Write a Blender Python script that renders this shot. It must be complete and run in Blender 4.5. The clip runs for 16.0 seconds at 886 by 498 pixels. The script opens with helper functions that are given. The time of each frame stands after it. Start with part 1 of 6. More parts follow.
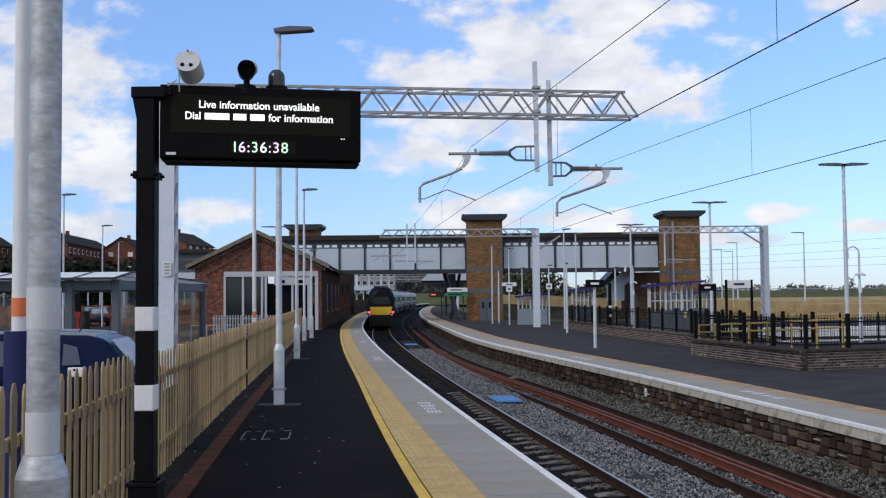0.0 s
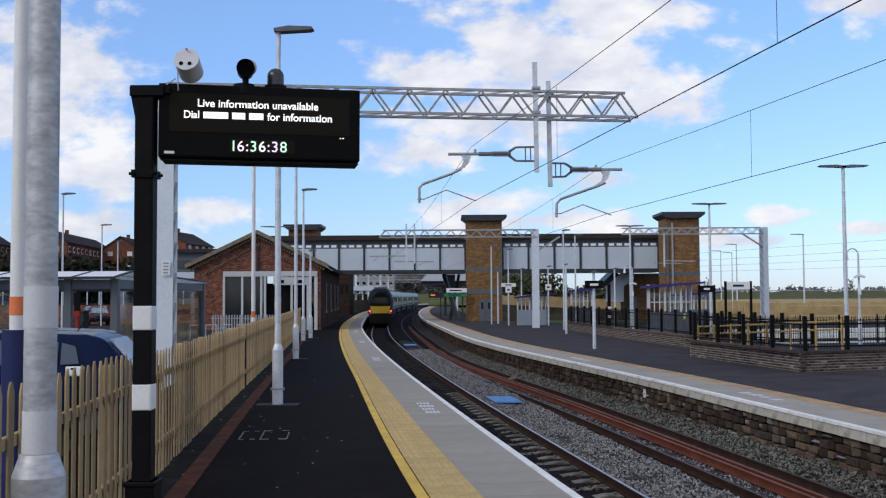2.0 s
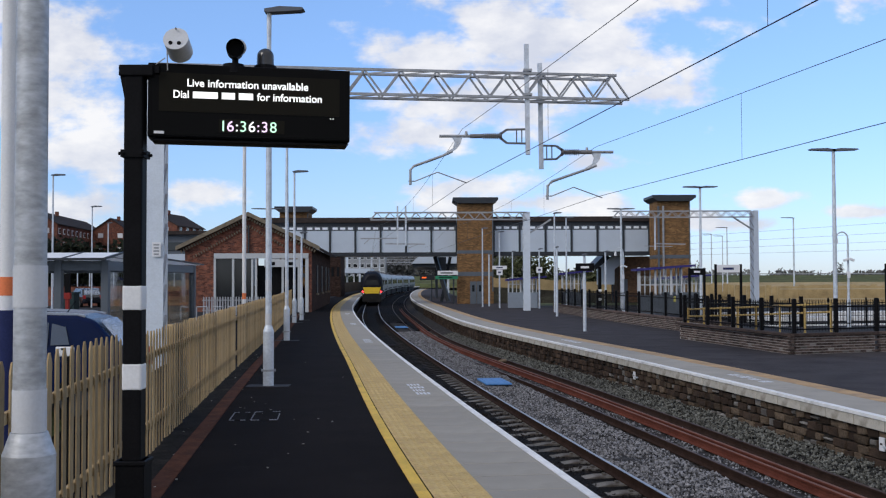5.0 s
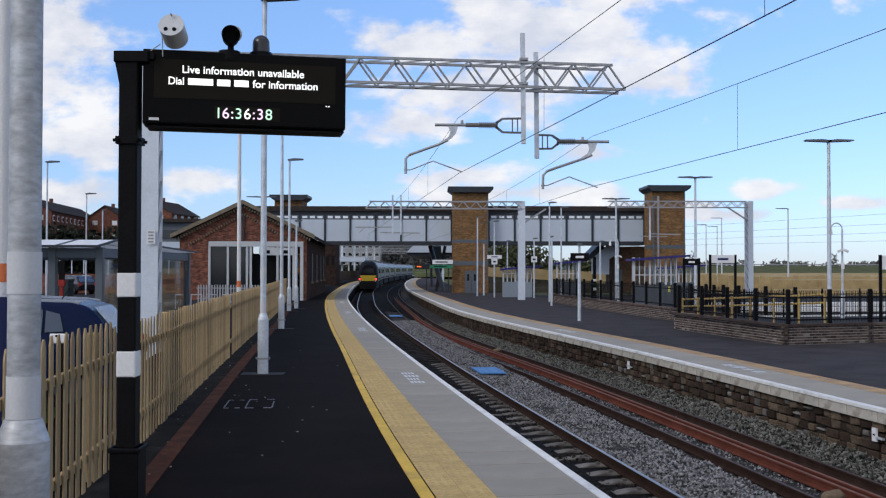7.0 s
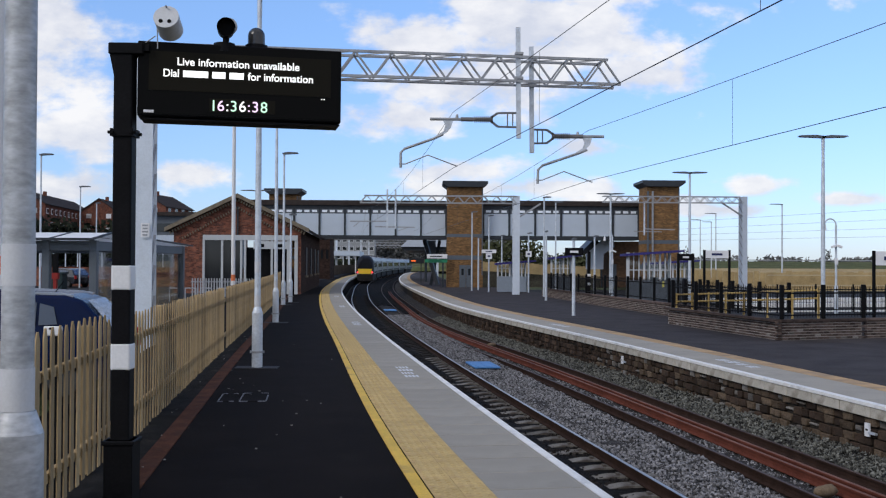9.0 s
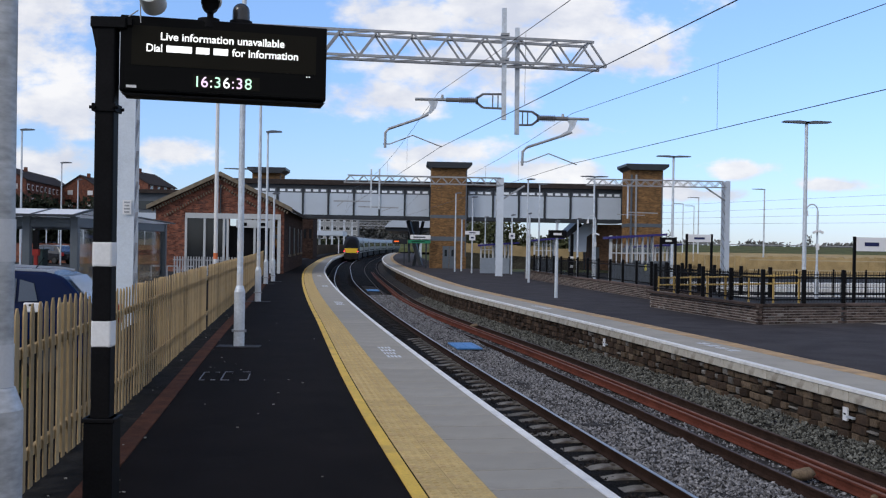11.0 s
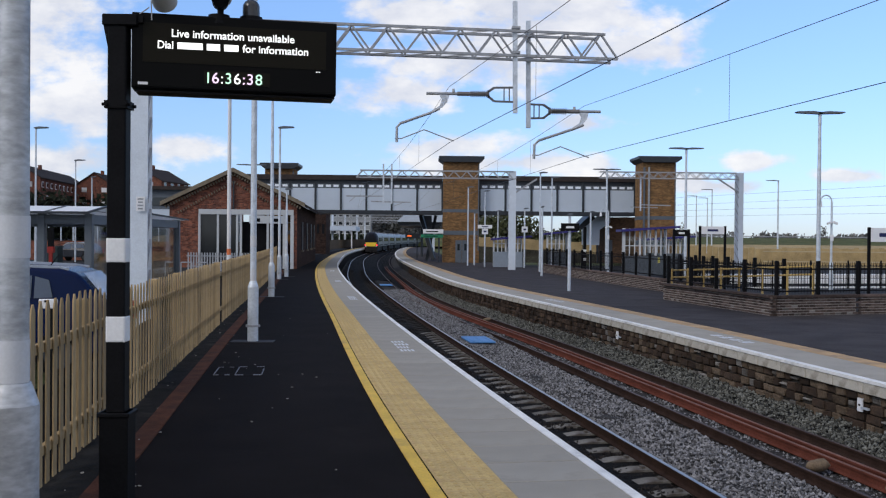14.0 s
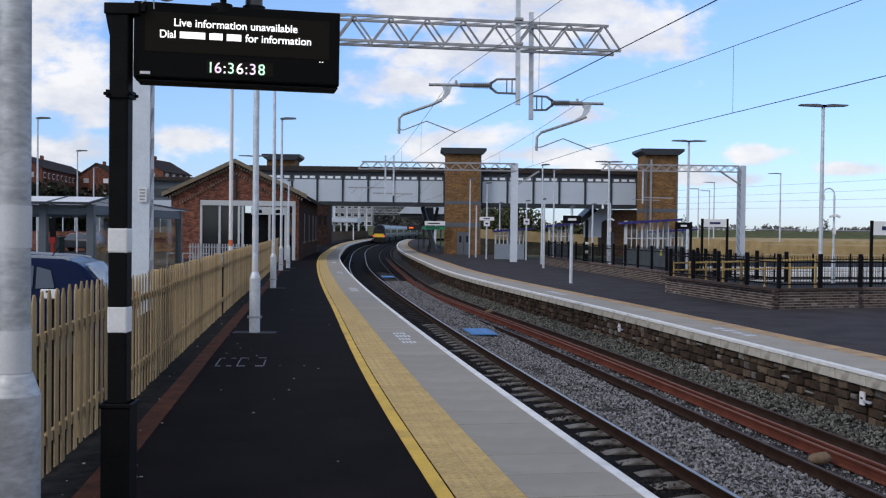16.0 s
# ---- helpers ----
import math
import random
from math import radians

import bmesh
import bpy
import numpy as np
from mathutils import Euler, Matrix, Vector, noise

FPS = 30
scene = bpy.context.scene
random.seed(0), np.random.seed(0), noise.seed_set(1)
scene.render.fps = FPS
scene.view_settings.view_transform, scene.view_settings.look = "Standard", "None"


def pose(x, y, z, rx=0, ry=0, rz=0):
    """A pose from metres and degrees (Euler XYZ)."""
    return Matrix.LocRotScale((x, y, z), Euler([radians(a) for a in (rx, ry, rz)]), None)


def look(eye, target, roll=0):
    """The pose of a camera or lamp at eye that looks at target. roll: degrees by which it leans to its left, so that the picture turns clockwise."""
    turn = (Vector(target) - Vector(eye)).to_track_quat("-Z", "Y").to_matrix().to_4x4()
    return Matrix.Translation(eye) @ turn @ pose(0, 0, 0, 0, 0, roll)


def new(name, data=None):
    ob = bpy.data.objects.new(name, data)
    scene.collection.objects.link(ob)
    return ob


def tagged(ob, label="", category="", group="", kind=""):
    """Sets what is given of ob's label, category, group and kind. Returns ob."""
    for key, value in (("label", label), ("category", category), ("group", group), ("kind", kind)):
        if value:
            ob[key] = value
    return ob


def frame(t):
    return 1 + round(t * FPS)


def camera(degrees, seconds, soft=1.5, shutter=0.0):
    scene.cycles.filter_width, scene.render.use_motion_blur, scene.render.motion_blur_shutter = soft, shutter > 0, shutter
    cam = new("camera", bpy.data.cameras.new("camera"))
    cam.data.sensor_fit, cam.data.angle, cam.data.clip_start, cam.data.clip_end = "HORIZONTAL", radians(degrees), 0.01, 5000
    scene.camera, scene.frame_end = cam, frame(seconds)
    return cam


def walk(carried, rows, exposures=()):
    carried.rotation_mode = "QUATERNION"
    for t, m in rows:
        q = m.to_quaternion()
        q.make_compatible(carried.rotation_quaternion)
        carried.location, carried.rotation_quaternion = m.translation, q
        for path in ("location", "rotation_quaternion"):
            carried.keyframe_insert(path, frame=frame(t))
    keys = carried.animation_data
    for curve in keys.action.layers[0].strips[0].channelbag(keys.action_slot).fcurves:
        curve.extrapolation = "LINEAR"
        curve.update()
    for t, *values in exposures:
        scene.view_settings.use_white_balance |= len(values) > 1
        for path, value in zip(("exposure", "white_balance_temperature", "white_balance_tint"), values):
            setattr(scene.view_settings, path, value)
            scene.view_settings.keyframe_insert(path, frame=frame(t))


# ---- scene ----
cam = camera(47.4, 16.0, soft=1.2)
PATH = [
    (0, (0.0, 0.003, 2.147), (0.001, 2.001, 2.241), -0.5),
    (0.5, (0.002, 0.007, 2.147), (-0.005, 2.004, 2.25), -0.3),
    (1, (0.0, 0.008, 2.148), (-0.021, 2.005, 2.253), -0.1),
    (1.5, (0.005, 0.009, 2.149), (-0.004, 2.006, 2.248), -0.1),
    (2, (0.005, 0.018, 2.144), (0.007, 2.015, 2.239), -0.3),
    (2.5, (0.008, 0.013, 2.141), (0.016, 2.011, 2.232), -0.5),
    (3, (0.014, 0.002, 2.136), (0.022, 2.0, 2.227), -0.0),
    (3.5, (0.016, 0.003, 2.135), (0.026, 2.002, 2.215), -0.3),
    (4, (0.019, -0.003, 2.134), (0.031, 1.995, 2.203), -0.5),
    (6.5, (0.011, 0.007, 2.127), (0.043, 2.006, 2.176), 0.4),
    (7, (0.013, 0.008, 2.127), (0.042, 2.008, 2.166), 0.1),
    (7.5, (0.012, 0.024, 2.13), (0.044, 2.023, 2.162), 0.3),
    (8, (0.007, 0.025, 2.125), (0.041, 2.024, 2.153), 0.3),
    (8.5, (0.012, 0.005, 2.121), (0.048, 2.004, 2.15), 0.1),
    (9, (0.009, 0.011, 2.122), (0.049, 2.011, 2.15), 0.3),
    (11.5, (0.003, 0.037, 2.116), (0.079, 2.035, 2.099), 1.0),
    (12, (0.006, 0.03, 2.114), (0.071, 2.028, 2.094), 0.8),
    (12.5, (0.005, 0.029, 2.113), (0.063, 2.028, 2.094), 0.7),
    (13, (0.004, 0.036, 2.112), (0.06, 2.035, 2.094), 0.6),
    (13.5, (0.009, 0.034, 2.109), (0.063, 2.033, 2.09), 0.7),
    (14, (0.016, 0.009, 2.112), (0.064, 2.008, 2.091), 0.5),
    (14.5, (0.008, 0.04, 2.108), (0.054, 2.039, 2.08), 0.7),
    (15, (0.007, 0.034, 2.107), (0.049, 2.033, 2.076), 0.7),
    (15.5, (0.001, 0.041, 2.106), (0.042, 2.04, 2.072), 0.6),
    (16, (0.006, 0.041, 2.108), (0.051, 2.04, 2.071), 0.7),
]
walk(cam, [(t, look(eye, target, roll)) for t, eye, target, roll in PATH])


# ---- world, sun ----
SUN_EL, SUN_AZ = radians(36), radians(232)      # sun stands behind and to the left of the platform
world = bpy.data.worlds.new("world")
scene.world = world
world.use_nodes = True
scene.view_settings.exposure = 0.0


def build_sky():
    nt = world.node_tree
    N, L = nt.nodes, nt.links
    N.clear()

    def math_node(op, a, b=None, c=None, clamp=False):
        n = N.new("ShaderNodeMath")
        n.operation, n.use_clamp = op, clamp
        for i, v in enumerate((a, b, c)):
            if v is None:
                continue
            if isinstance(v, (int, float)):
                n.inputs[i].default_value = v
            else:
                L.new(v, n.inputs[i])
        return n.outputs[0]

    sky = N.new("ShaderNodeTexSky")
    sky.sky_type, sky.sun_disc = "NISHITA", False
    sky.sun_elevation, sky.sun_rotation = SUN_EL, SUN_AZ
    sky.air_density, sky.dust_density, sky.ozone_density = 1.0, 0.3, 3.0
    geo = N.new("ShaderNodeTexCoord")
    sep = N.new("ShaderNodeSeparateXYZ")
    L.new(geo.outputs["Generated"], sep.inputs[0])
    ahead = math_node("MAXIMUM", sep.outputs[1], 0.04)
    u = math_node("DIVIDE", sep.outputs[0], ahead)
    v = math_node("DIVIDE", sep.outputs[2], ahead)
    # the cumulus banks: bearing, height, half width, half height, as tangents
    banks = [(.11, .235, .18, .085), (.0, .224, .09, .045), (.20, .185, .07, .03), (.046, .176, .12, .038), (.15, .285, .16, .07),
             (-.02, .143, .08, .026), (.035, .09, .09, .020), (.163, .115, .05, .014), (.335, .080, .045, .014), (.43, .066, .05, .009),
             (-.39, .235, .11, .065), (-.41, .18, .12, .05), (-.345, .126, .09, .032), (-.24, .087, .05, .017), (-.34, .072, .09, .022),
             (.30, .055, .08, .010), (.08, .075, .17, .016), (.22, .062, .12, .010), (.42, .30, .08, .035)]
    near_bank = None
    for bu, bv, ru, rv in banks:
        du = math_node("DIVIDE", math_node("SUBTRACT", u, bu), ru)
        dv = math_node("DIVIDE", math_node("SUBTRACT", v, bv), rv)
        d = math_node("SQRT", math_node("ADD", math_node("MULTIPLY", du, du), math_node("MULTIPLY", dv, dv)))
        k = math_node("SUBTRACT", 1.0, d)
        near_bank = k if near_bank is None else math_node("MAXIMUM", near_bank, k)
    near_bank = math_node("MAXIMUM", near_bank, -0.8)
    comb = N.new("ShaderNodeCombineXYZ")
    L.new(u, comb.inputs[0])
    L.new(math_node("MULTIPLY", v, 1.7), comb.inputs[1])
    fine = N.new("ShaderNodeTexNoise")
    fine.inputs["Scale"].default_value, fine.inputs["Detail"].default_value, fine.inputs["Roughness"].default_value = 13, 9, 0.56
    L.new(comb.outputs[0], fine.inputs["Vector"])
    wide = N.new("ShaderNodeTexNoise")
    wide.inputs["Scale"].default_value, wide.inputs["Detail"].default_value, wide.inputs["Roughness"].default_value = 2.6, 7, 0.6
    L.new(geo.outputs["Generated"], wide.inputs["Vector"])
    front = math_node("GREATER_THAN", sep.outputs[1], 0.3)
    dens_front = math_node("ADD", math_node("MULTIPLY", near_bank, 0.85), math_node("MULTIPLY", math_node("SUBTRACT", fine.outputs[0], 0.5), 2.6))
    dens_back = math_node("MULTIPLY", math_node("SUBTRACT", wide.outputs[0], 0.40), 5.0)
    mix = N.new("ShaderNodeMix")
    L.new(front, mix.inputs[0])
    L.new(dens_back, mix.inputs[2])
    L.new(dens_front, mix.inputs[3])
    ramp = N.new("ShaderNodeMapRange")
    ramp.interpolation_type = "SMOOTHSTEP"
    ramp.inputs["From Min"].default_value, ramp.inputs["From Max"].default_value = 0.02, 0.56
    ramp.inputs["To Max"].default_value = 0.93
    L.new(mix.outputs[0], ramp.inputs["Value"])
    # cloud tops white, bases bluish grey
    lump = N.new("ShaderNodeTexNoise")
    lump.inputs["Scale"].default_value, lump.inputs["Detail"].default_value = 7, 6
    L.new(comb.outputs[0], lump.inputs["Vector"])
    tint = N.new("ShaderNodeMix")
    tint.data_type = "RGBA"
    up = N.new("ShaderNodeVectorMath")          # thickness of the cloud above shades what lies below
    up.operation = "ADD"
    up.inputs[1].default_value = (-0.012, 0.035, 0)
    L.new(comb.outputs[0], up.inputs[0])
    over = N.new("ShaderNodeTexNoise")
    over.inputs["Scale"].default_value, over.inputs["Detail"].default_value, over.inputs["Roughness"].default_value = 13, 9, 0.56
    L.new(up.outputs[0], over.inputs["Vector"])
    relief = math_node("MULTIPLY", math_node("SUBTRACT", fine.outputs[0], over.outputs[0]), 2.6)
    soft_lump = math_node("MULTIPLY", math_node("SUBTRACT", lump.outputs[0], 0.36), 2.6)
    L.new(math_node("ADD", relief, soft_lump, clamp=True), tint.inputs[0])
    tint.inputs[6].default_value = CLOUD_BASE
    tint.inputs[7].default_value = CLOUD_TOP
    mixc = N.new("ShaderNodeMix")
    mixc.data_type = "RGBA"
    L.new(ramp.outputs[0], mixc.inputs[0])
    deep = N.new("ShaderNodeMix")
    deep.data_type, deep.blend_type = "RGBA", "MULTIPLY"
    deep.inputs[0].default_value = 1.0
    L.new(sky.outputs[0], deep.inputs[6])
    deep.inputs[7].default_value = SKY_TINT
    fall = N.new("ShaderNodeMapRange")          # a less glaring horizon, a lighter upper sky
    fall.inputs["From Min"].default_value, fall.inputs["From Max"].default_value = 0.02, 0.30
    fall.inputs["To Min"].default_value, fall.inputs["To Max"].default_value = 0.0, 1.0
    L.new(sep.outputs[2], fall.inputs["Value"])
    tone = N.new("ShaderNodeMix")
    tone.data_type = "RGBA"
    L.new(fall.outputs[0], tone.inputs[0])
    tone.inputs[6].default_value, tone.inputs[7].default_value = (0.74, 0.80, 0.90, 1), (1.27, 1.28, 1.14, 1)
    vivid = N.new("ShaderNodeMix")
    vivid.data_type, vivid.blend_type = "RGBA", "MULTIPLY"
    vivid.inputs[0].default_value = 1.0
    L.new(deep.outputs[2], vivid.inputs[6])
    L.new(tone.outputs[2], vivid.inputs[7])
    L.new(vivid.outputs[2], mixc.inputs[6])
    L.new(tint.outputs[2], mixc.inputs[7])
    bg = N.new("ShaderNodeBackground")
    bg.inputs["Strength"].default_value = SKY_STRENGTH
    L.new(mixc.outputs[2], bg.inputs["Color"])
    out = N.new("ShaderNodeOutputWorld")
    L.new(bg.outputs[0], out.inputs[0])


SKY_STRENGTH = 0.13
SKY_TINT = (1.0, 1.08, 1.40, 1)
CLOUD_BASE = (5.3, 5.5, 6.2, 1)
CLOUD_TOP = (7.6, 7.5, 7.5, 1)
build_sky()
sun = new("sun", bpy.data.lights.new("sun", "SUN"))
sun.data.energy, sun.data.angle, sun.data.color = 1.45, radians(22), (1, 0.95, 0.88)
sun.matrix_world = look((0, 0, 0), (-math.sin(SUN_AZ) * math.cos(SUN_EL), -math.cos(SUN_AZ) * math.cos(SUN_EL), -math.sin(SUN_EL)))

# ---- materials ----
MATS = {}


def mat(name, color, rough=0.6, metal=0.0, var=0.25, scale=6.0, fine=60.0, bump=0.15, dirt=None, dirt_amount=0.4, spread=0.0, emit=None, coat=0.0, dist=0.01, spec=None, bond=None, grain=None):
    """Noise-varied surface. var: strength of the tone changes; scale, fine: their two sizes per metre; dirt: a second colour in patches; spread: tone change from piece to piece; grain: stretches the noise along the axes."""
    if name in MATS:
        return MATS[name]
    m = MATS[name] = bpy.data.materials.new(name)
    m.use_nodes = True
    nt = m.node_tree
    N, L = nt.nodes, nt.links
    b = N["Principled BSDF"]
    b.inputs["Roughness"].default_value, b.inputs["Metallic"].default_value = rough, metal
    b.inputs["Coat Weight"].default_value = coat
    b.inputs["Specular IOR Level"].default_value = spec if spec is not None else 0.06 if rough >= 0.85 else 0.2 if rough > 0.4 else 0.5
    tc = N.new("ShaderNodeTexCoord")
    place = tc.outputs["Object"]
    if grain:
        mp = N.new("ShaderNodeMapping")
        mp.inputs["Scale"].default_value = grain
        L.new(place, mp.inputs["Vector"])
        place = mp.outputs[0]
    n1, n2 = N.new("ShaderNodeTexNoise"), N.new("ShaderNodeTexNoise")
    for n, s, d in ((n1, scale, 5), (n2, fine, 3)):
        n.inputs["Scale"].default_value, n.inputs["Detail"].default_value = s, d
        L.new(place, n.inputs["Vector"])
    add = N.new("ShaderNodeMath")
    add.operation = "ADD"
    L.new(n1.outputs[0], add.inputs[0])
    L.new(n2.outputs[0], add.inputs[1])
    rng = N.new("ShaderNodeMapRange")
    rng.inputs["From Min"].default_value, rng.inputs["From Max"].default_value = 0.7, 1.3
    rng.inputs["To Min"].default_value, rng.inputs["To Max"].default_value = 1 - var, 1 + var
    L.new(add.outputs[0], rng.inputs["Value"])
    value = rng.outputs[0]
    if spread:
        info = N.new("ShaderNodeObjectInfo")
        isl = N.new("ShaderNodeNewGeometry")
        both = N.new("ShaderNodeMath")
        both.operation = "ADD"
        L.new(info.outputs["Random"], both.inputs[0])
        L.new(isl.outputs["Random Per Island"], both.inputs[1])
        frac = N.new("ShaderNodeMath")
        frac.operation = "FRACT"
        L.new(both.outputs[0], frac.inputs[0])
        r2 = N.new("ShaderNodeMapRange")
        r2.inputs["To Min"].default_value, r2.inputs["To Max"].default_value = 1 - spread, 1 + spread
        L.new(frac.outputs[0], r2.inputs["Value"])
        mul = N.new("ShaderNodeMath")
        mul.operation = "MULTIPLY"
        L.new(value, mul.inputs[0])
        L.new(r2.outputs[0], mul.inputs[1])
        value = mul.outputs[0]
    vm = N.new("ShaderNodeVectorMath")
    vm.operation = "SCALE"
    vm.inputs[0].default_value = color[:3]
    L.new(value, vm.inputs["Scale"])
    colour = vm.outputs[0]
    if dirt:
        n3 = N.new("ShaderNodeTexNoise")
        n3.inputs["Scale"].default_value, n3.inputs["Detail"].default_value, n3.inputs["Roughness"].default_value = scale * 0.6 + 0.3, 8, 0.65
        L.new(place, n3.inputs["Vector"])
        r3 = N.new("ShaderNodeMapRange")
        r3.inputs["From Min"].default_value, r3.inputs["From Max"].default_value = 0.66 - dirt_amount * 0.35, 0.72
        L.new(n3.outputs[0], r3.inputs["Value"])
        mx = N.new("ShaderNodeMix")
        mx.data_type = "RGBA"
        L.new(r3.outputs[0], mx.inputs[0])
        L.new(colour, mx.inputs[6])
        mx.inputs[7].default_value = (*dirt, 1)
        colour = mx.outputs[2]
    if bond:                                   # far brickwork: courses with odd bricks and thin joints
        at = N.new("ShaderNodeSeparateXYZ")
        L.new(tc.outputs["Object"], at.inputs[0])
        run = N.new("ShaderNodeMath")
        run.operation = "ADD"
        L.new(at.outputs[0], run.inputs[0])
        L.new(at.outputs[1], run.inputs[1])
        face = N.new("ShaderNodeCombineXYZ")
        L.new(run.outputs[0], face.inputs[0])
        L.new(at.outputs[2], face.inputs[1])
        br = N.new("ShaderNodeTexBrick")
        br.inputs["Scale"].default_value = 1.0
        br.inputs["Brick Width"].default_value, br.inputs["Row Height"].default_value = 0.225, 0.085
        br.inputs["Mortar Size"].default_value = 0.008
        br.inputs["Color1"].default_value, br.inputs["Color2"].default_value = (*bond[0], 1), (*bond[1], 1)
        br.inputs["Mortar"].default_value = (*bond[2], 1)
        L.new(face.outputs[0], br.inputs["Vector"])
        lay = N.new("ShaderNodeMix")
        lay.data_type, lay.blend_type = "RGBA", "MULTIPLY"
        lay.inputs[0].default_value = 1.0
        L.new(colour, lay.inputs[6])
        L.new(br.outputs["Color"], lay.inputs[7])
        colour = lay.outputs[2]
    L.new(colour, b.inputs["Base Color"])
    if bump:
        bp = N.new("ShaderNodeBump")
        bp.inputs["Strength"].default_value, bp.inputs["Distance"].default_value = bump, dist
        L.new(add.outputs[0], bp.inputs["Height"])
        L.new(bp.outputs[0], b.inputs["Normal"])
    if emit:
        b.inputs["Emission Color"].default_value, b.inputs["Emission Strength"].default_value = (*emit[0], 1), emit[1]
    return m


def glass(name, color=(0.75, 0.82, 0.84), rough=0.03, clear=0.5):
    """Thin glazing: part clear, part glossy."""
    m = MATS[name] = bpy.data.materials.new(name)
    m.use_nodes = True
    N, L = m.node_tree.nodes, m.node_tree.links
    N.clear()
    tr, gl, mix, out, lw = (N.new("ShaderNode" + k) for k in ("BsdfTransparent", "BsdfGlossy", "MixShader", "OutputMaterial", "LayerWeight"))
    tr.inputs[0].default_value = (*[c * clear + (1 - clear) * 0.2 for c in color], 1)
    gl.inputs["Roughness"].default_value = rough
    gl.inputs["Color"].default_value = (*color, 1)
    lw.inputs["Blend"].default_value = 0.15
    mr = N.new("ShaderNodeMapRange")
    mr.inputs["To Min"].default_value, mr.inputs["To Max"].default_value = 0.05, 0.45
    L.new(lw.outputs["Fresnel"], mr.inputs["Value"])
    L.new(mr.outputs[0], mix.inputs[0])
    L.new(tr.outputs[0], mix.inputs[1])
    L.new(gl.outputs[0], mix.inputs[2])
    L.new(mix.outputs[0], out.inputs[0])
    return m


ASPHALT = mat("asphalt", (.0098, .0078, .0074), .92, spec=.04, var=.35, scale=.9, fine=220, bump=.35, dirt=(.0145, .0122, .0115), dirt_amount=.25, dist=.004)
EARTH = mat("dark_gravel", (.016, .015, .014), .95, var=.6, scale=3, fine=90, bump=.8, dirt=(.045, .04, .032), dirt_amount=.3)
COPING = mat("coping_concrete", (.290, .266, .226), .8, var=.14, scale=1.2, fine=90, bump=.15, dirt=(.23, .21, .178), dirt_amount=.3, spread=.07, dist=.004)
COPE_FACE = mat("coping_face", (.43, .40, .345), .85, var=.2, scale=2.5, fine=60, bump=.2, dirt=(.16, .14, .11), dirt_amount=.45, spread=.08)
WHITE_LINE = mat("white_line_paint", (.70, .69, .67), .6, var=.15, scale=3, fine=60, bump=.1, dirt=(.4, .4, .4), dirt_amount=.35)
YELLOW_LINE = mat("yellow_line_paint", (.60, .385, .055), .6, var=.2, scale=2, fine=60, bump=.1, dirt=(.33, .22, .06), dirt_amount=.35)
TACTILE = mat("yellow_tactile", (.50, .360, .150), .75, var=.2, scale=1.6, fine=50, bump=.2, dirt=(.36, .25, .13), dirt_amount=.4, spread=.10)
BALLAST = mat("ballast_bed", (.045, .043, .043), .95, var=.7, scale=4, fine=28, bump=1.0, dirt=(.06, .05, .045), dirt_amount=.5, dist=.06)
STONE = mat("ballast_stone", (.150, .148, .155), .9, var=.3, scale=9, fine=60, bump=.3, spread=.88)
OILY = mat("oily_ballast", (.011, .010, .0095), .9, var=.7, scale=4, fine=28, bump=1.0, dist=.06)
RAIL_RUST = mat("rail_rust", (.034, .020, .015), .9, var=.35, scale=4, fine=50, bump=.2)
RAIL_RED = mat("fresh_rail_rust", (.120, .039, .026), .9, var=.3, scale=2, fine=50, bump=.2, dirt=(.085, .030, .020), dirt_amount=.4)
RAIL_BROWN = mat("brown_rail_head", (.15, .075, .058), .8, var=.3, scale=2, fine=50, bump=.1)
RAIL_HEAD = mat("rail_head_steel", (.40, .39, .375), .4, metal=.8, var=.2, scale=3, fine=80, bump=.05)
RAIL_HEAD_DULL = mat("rail_head_dull", (.085, .060, .050), .6, metal=.4, var=.3, scale=3, fine=80, bump=.05)
# darker concrete for the farther near-track sleepers and all far-track ones
SLEEPER_DARK = mat("dark_sleeper_concrete", (.026, .023, .021), .95, var=.3, scale=4, fine=60, bump=.3, spread=.3)
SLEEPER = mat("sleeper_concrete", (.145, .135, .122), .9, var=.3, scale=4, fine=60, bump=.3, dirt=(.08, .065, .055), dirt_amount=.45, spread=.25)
MASONRY = mat("old_masonry", (.070, .047, .034), .95, var=.6, scale=3.5, fine=40, bump=.7, dirt=(.014, .013, .012), dirt_amount=.85, spread=.4)
MORTAR = mat("old_mortar", (.03, .026, .022), .95, var=.5, scale=5, fine=40, bump=.5, dirt=(.03, .028, .026), dirt_amount=.6)
BLUEPLATE = mat("blue_plastic", (.09, .23, .47), .55, var=.15, scale=3, fine=50, bump=.1)
GALV = mat("galvanised_steel", (.56, .605, .665), .5, metal=.3, var=.15, scale=3, fine=22, bump=.06, dirt=(.36, .38, .42), dirt_amount=.45)
GALV_OLD = mat("mottled_galvanised_steel", (.44, .455, .48), .5, metal=.3, var=.24, scale=5, fine=24, bump=.12, dirt=(.24, .245, .25), dirt_amount=.5, grain=(.7, .7, 1.6))
# Lighter copy of the asphalt: grazing sun on the island platform, put into the colour
ASPHALT_LIT = mat("sunlit_asphalt", (.048, .0435, .0455), .9, var=.35, scale=.9, fine=220, bump=.35, dirt=(.062, .054, .053), dirt_amount=.3, dist=.004)
GALV_DULL = mat("galvanised_dull", (.34, .35, .37), .55, metal=.4, var=.18, scale=5, fine=40, bump=.1, dirt=(.22, .22, .24), dirt_amount=.4)
BLACKPAINT = mat("black_paint", (.007, .007, .008), .55, var=.3, scale=5, fine=50, bump=.04, spec=.06)
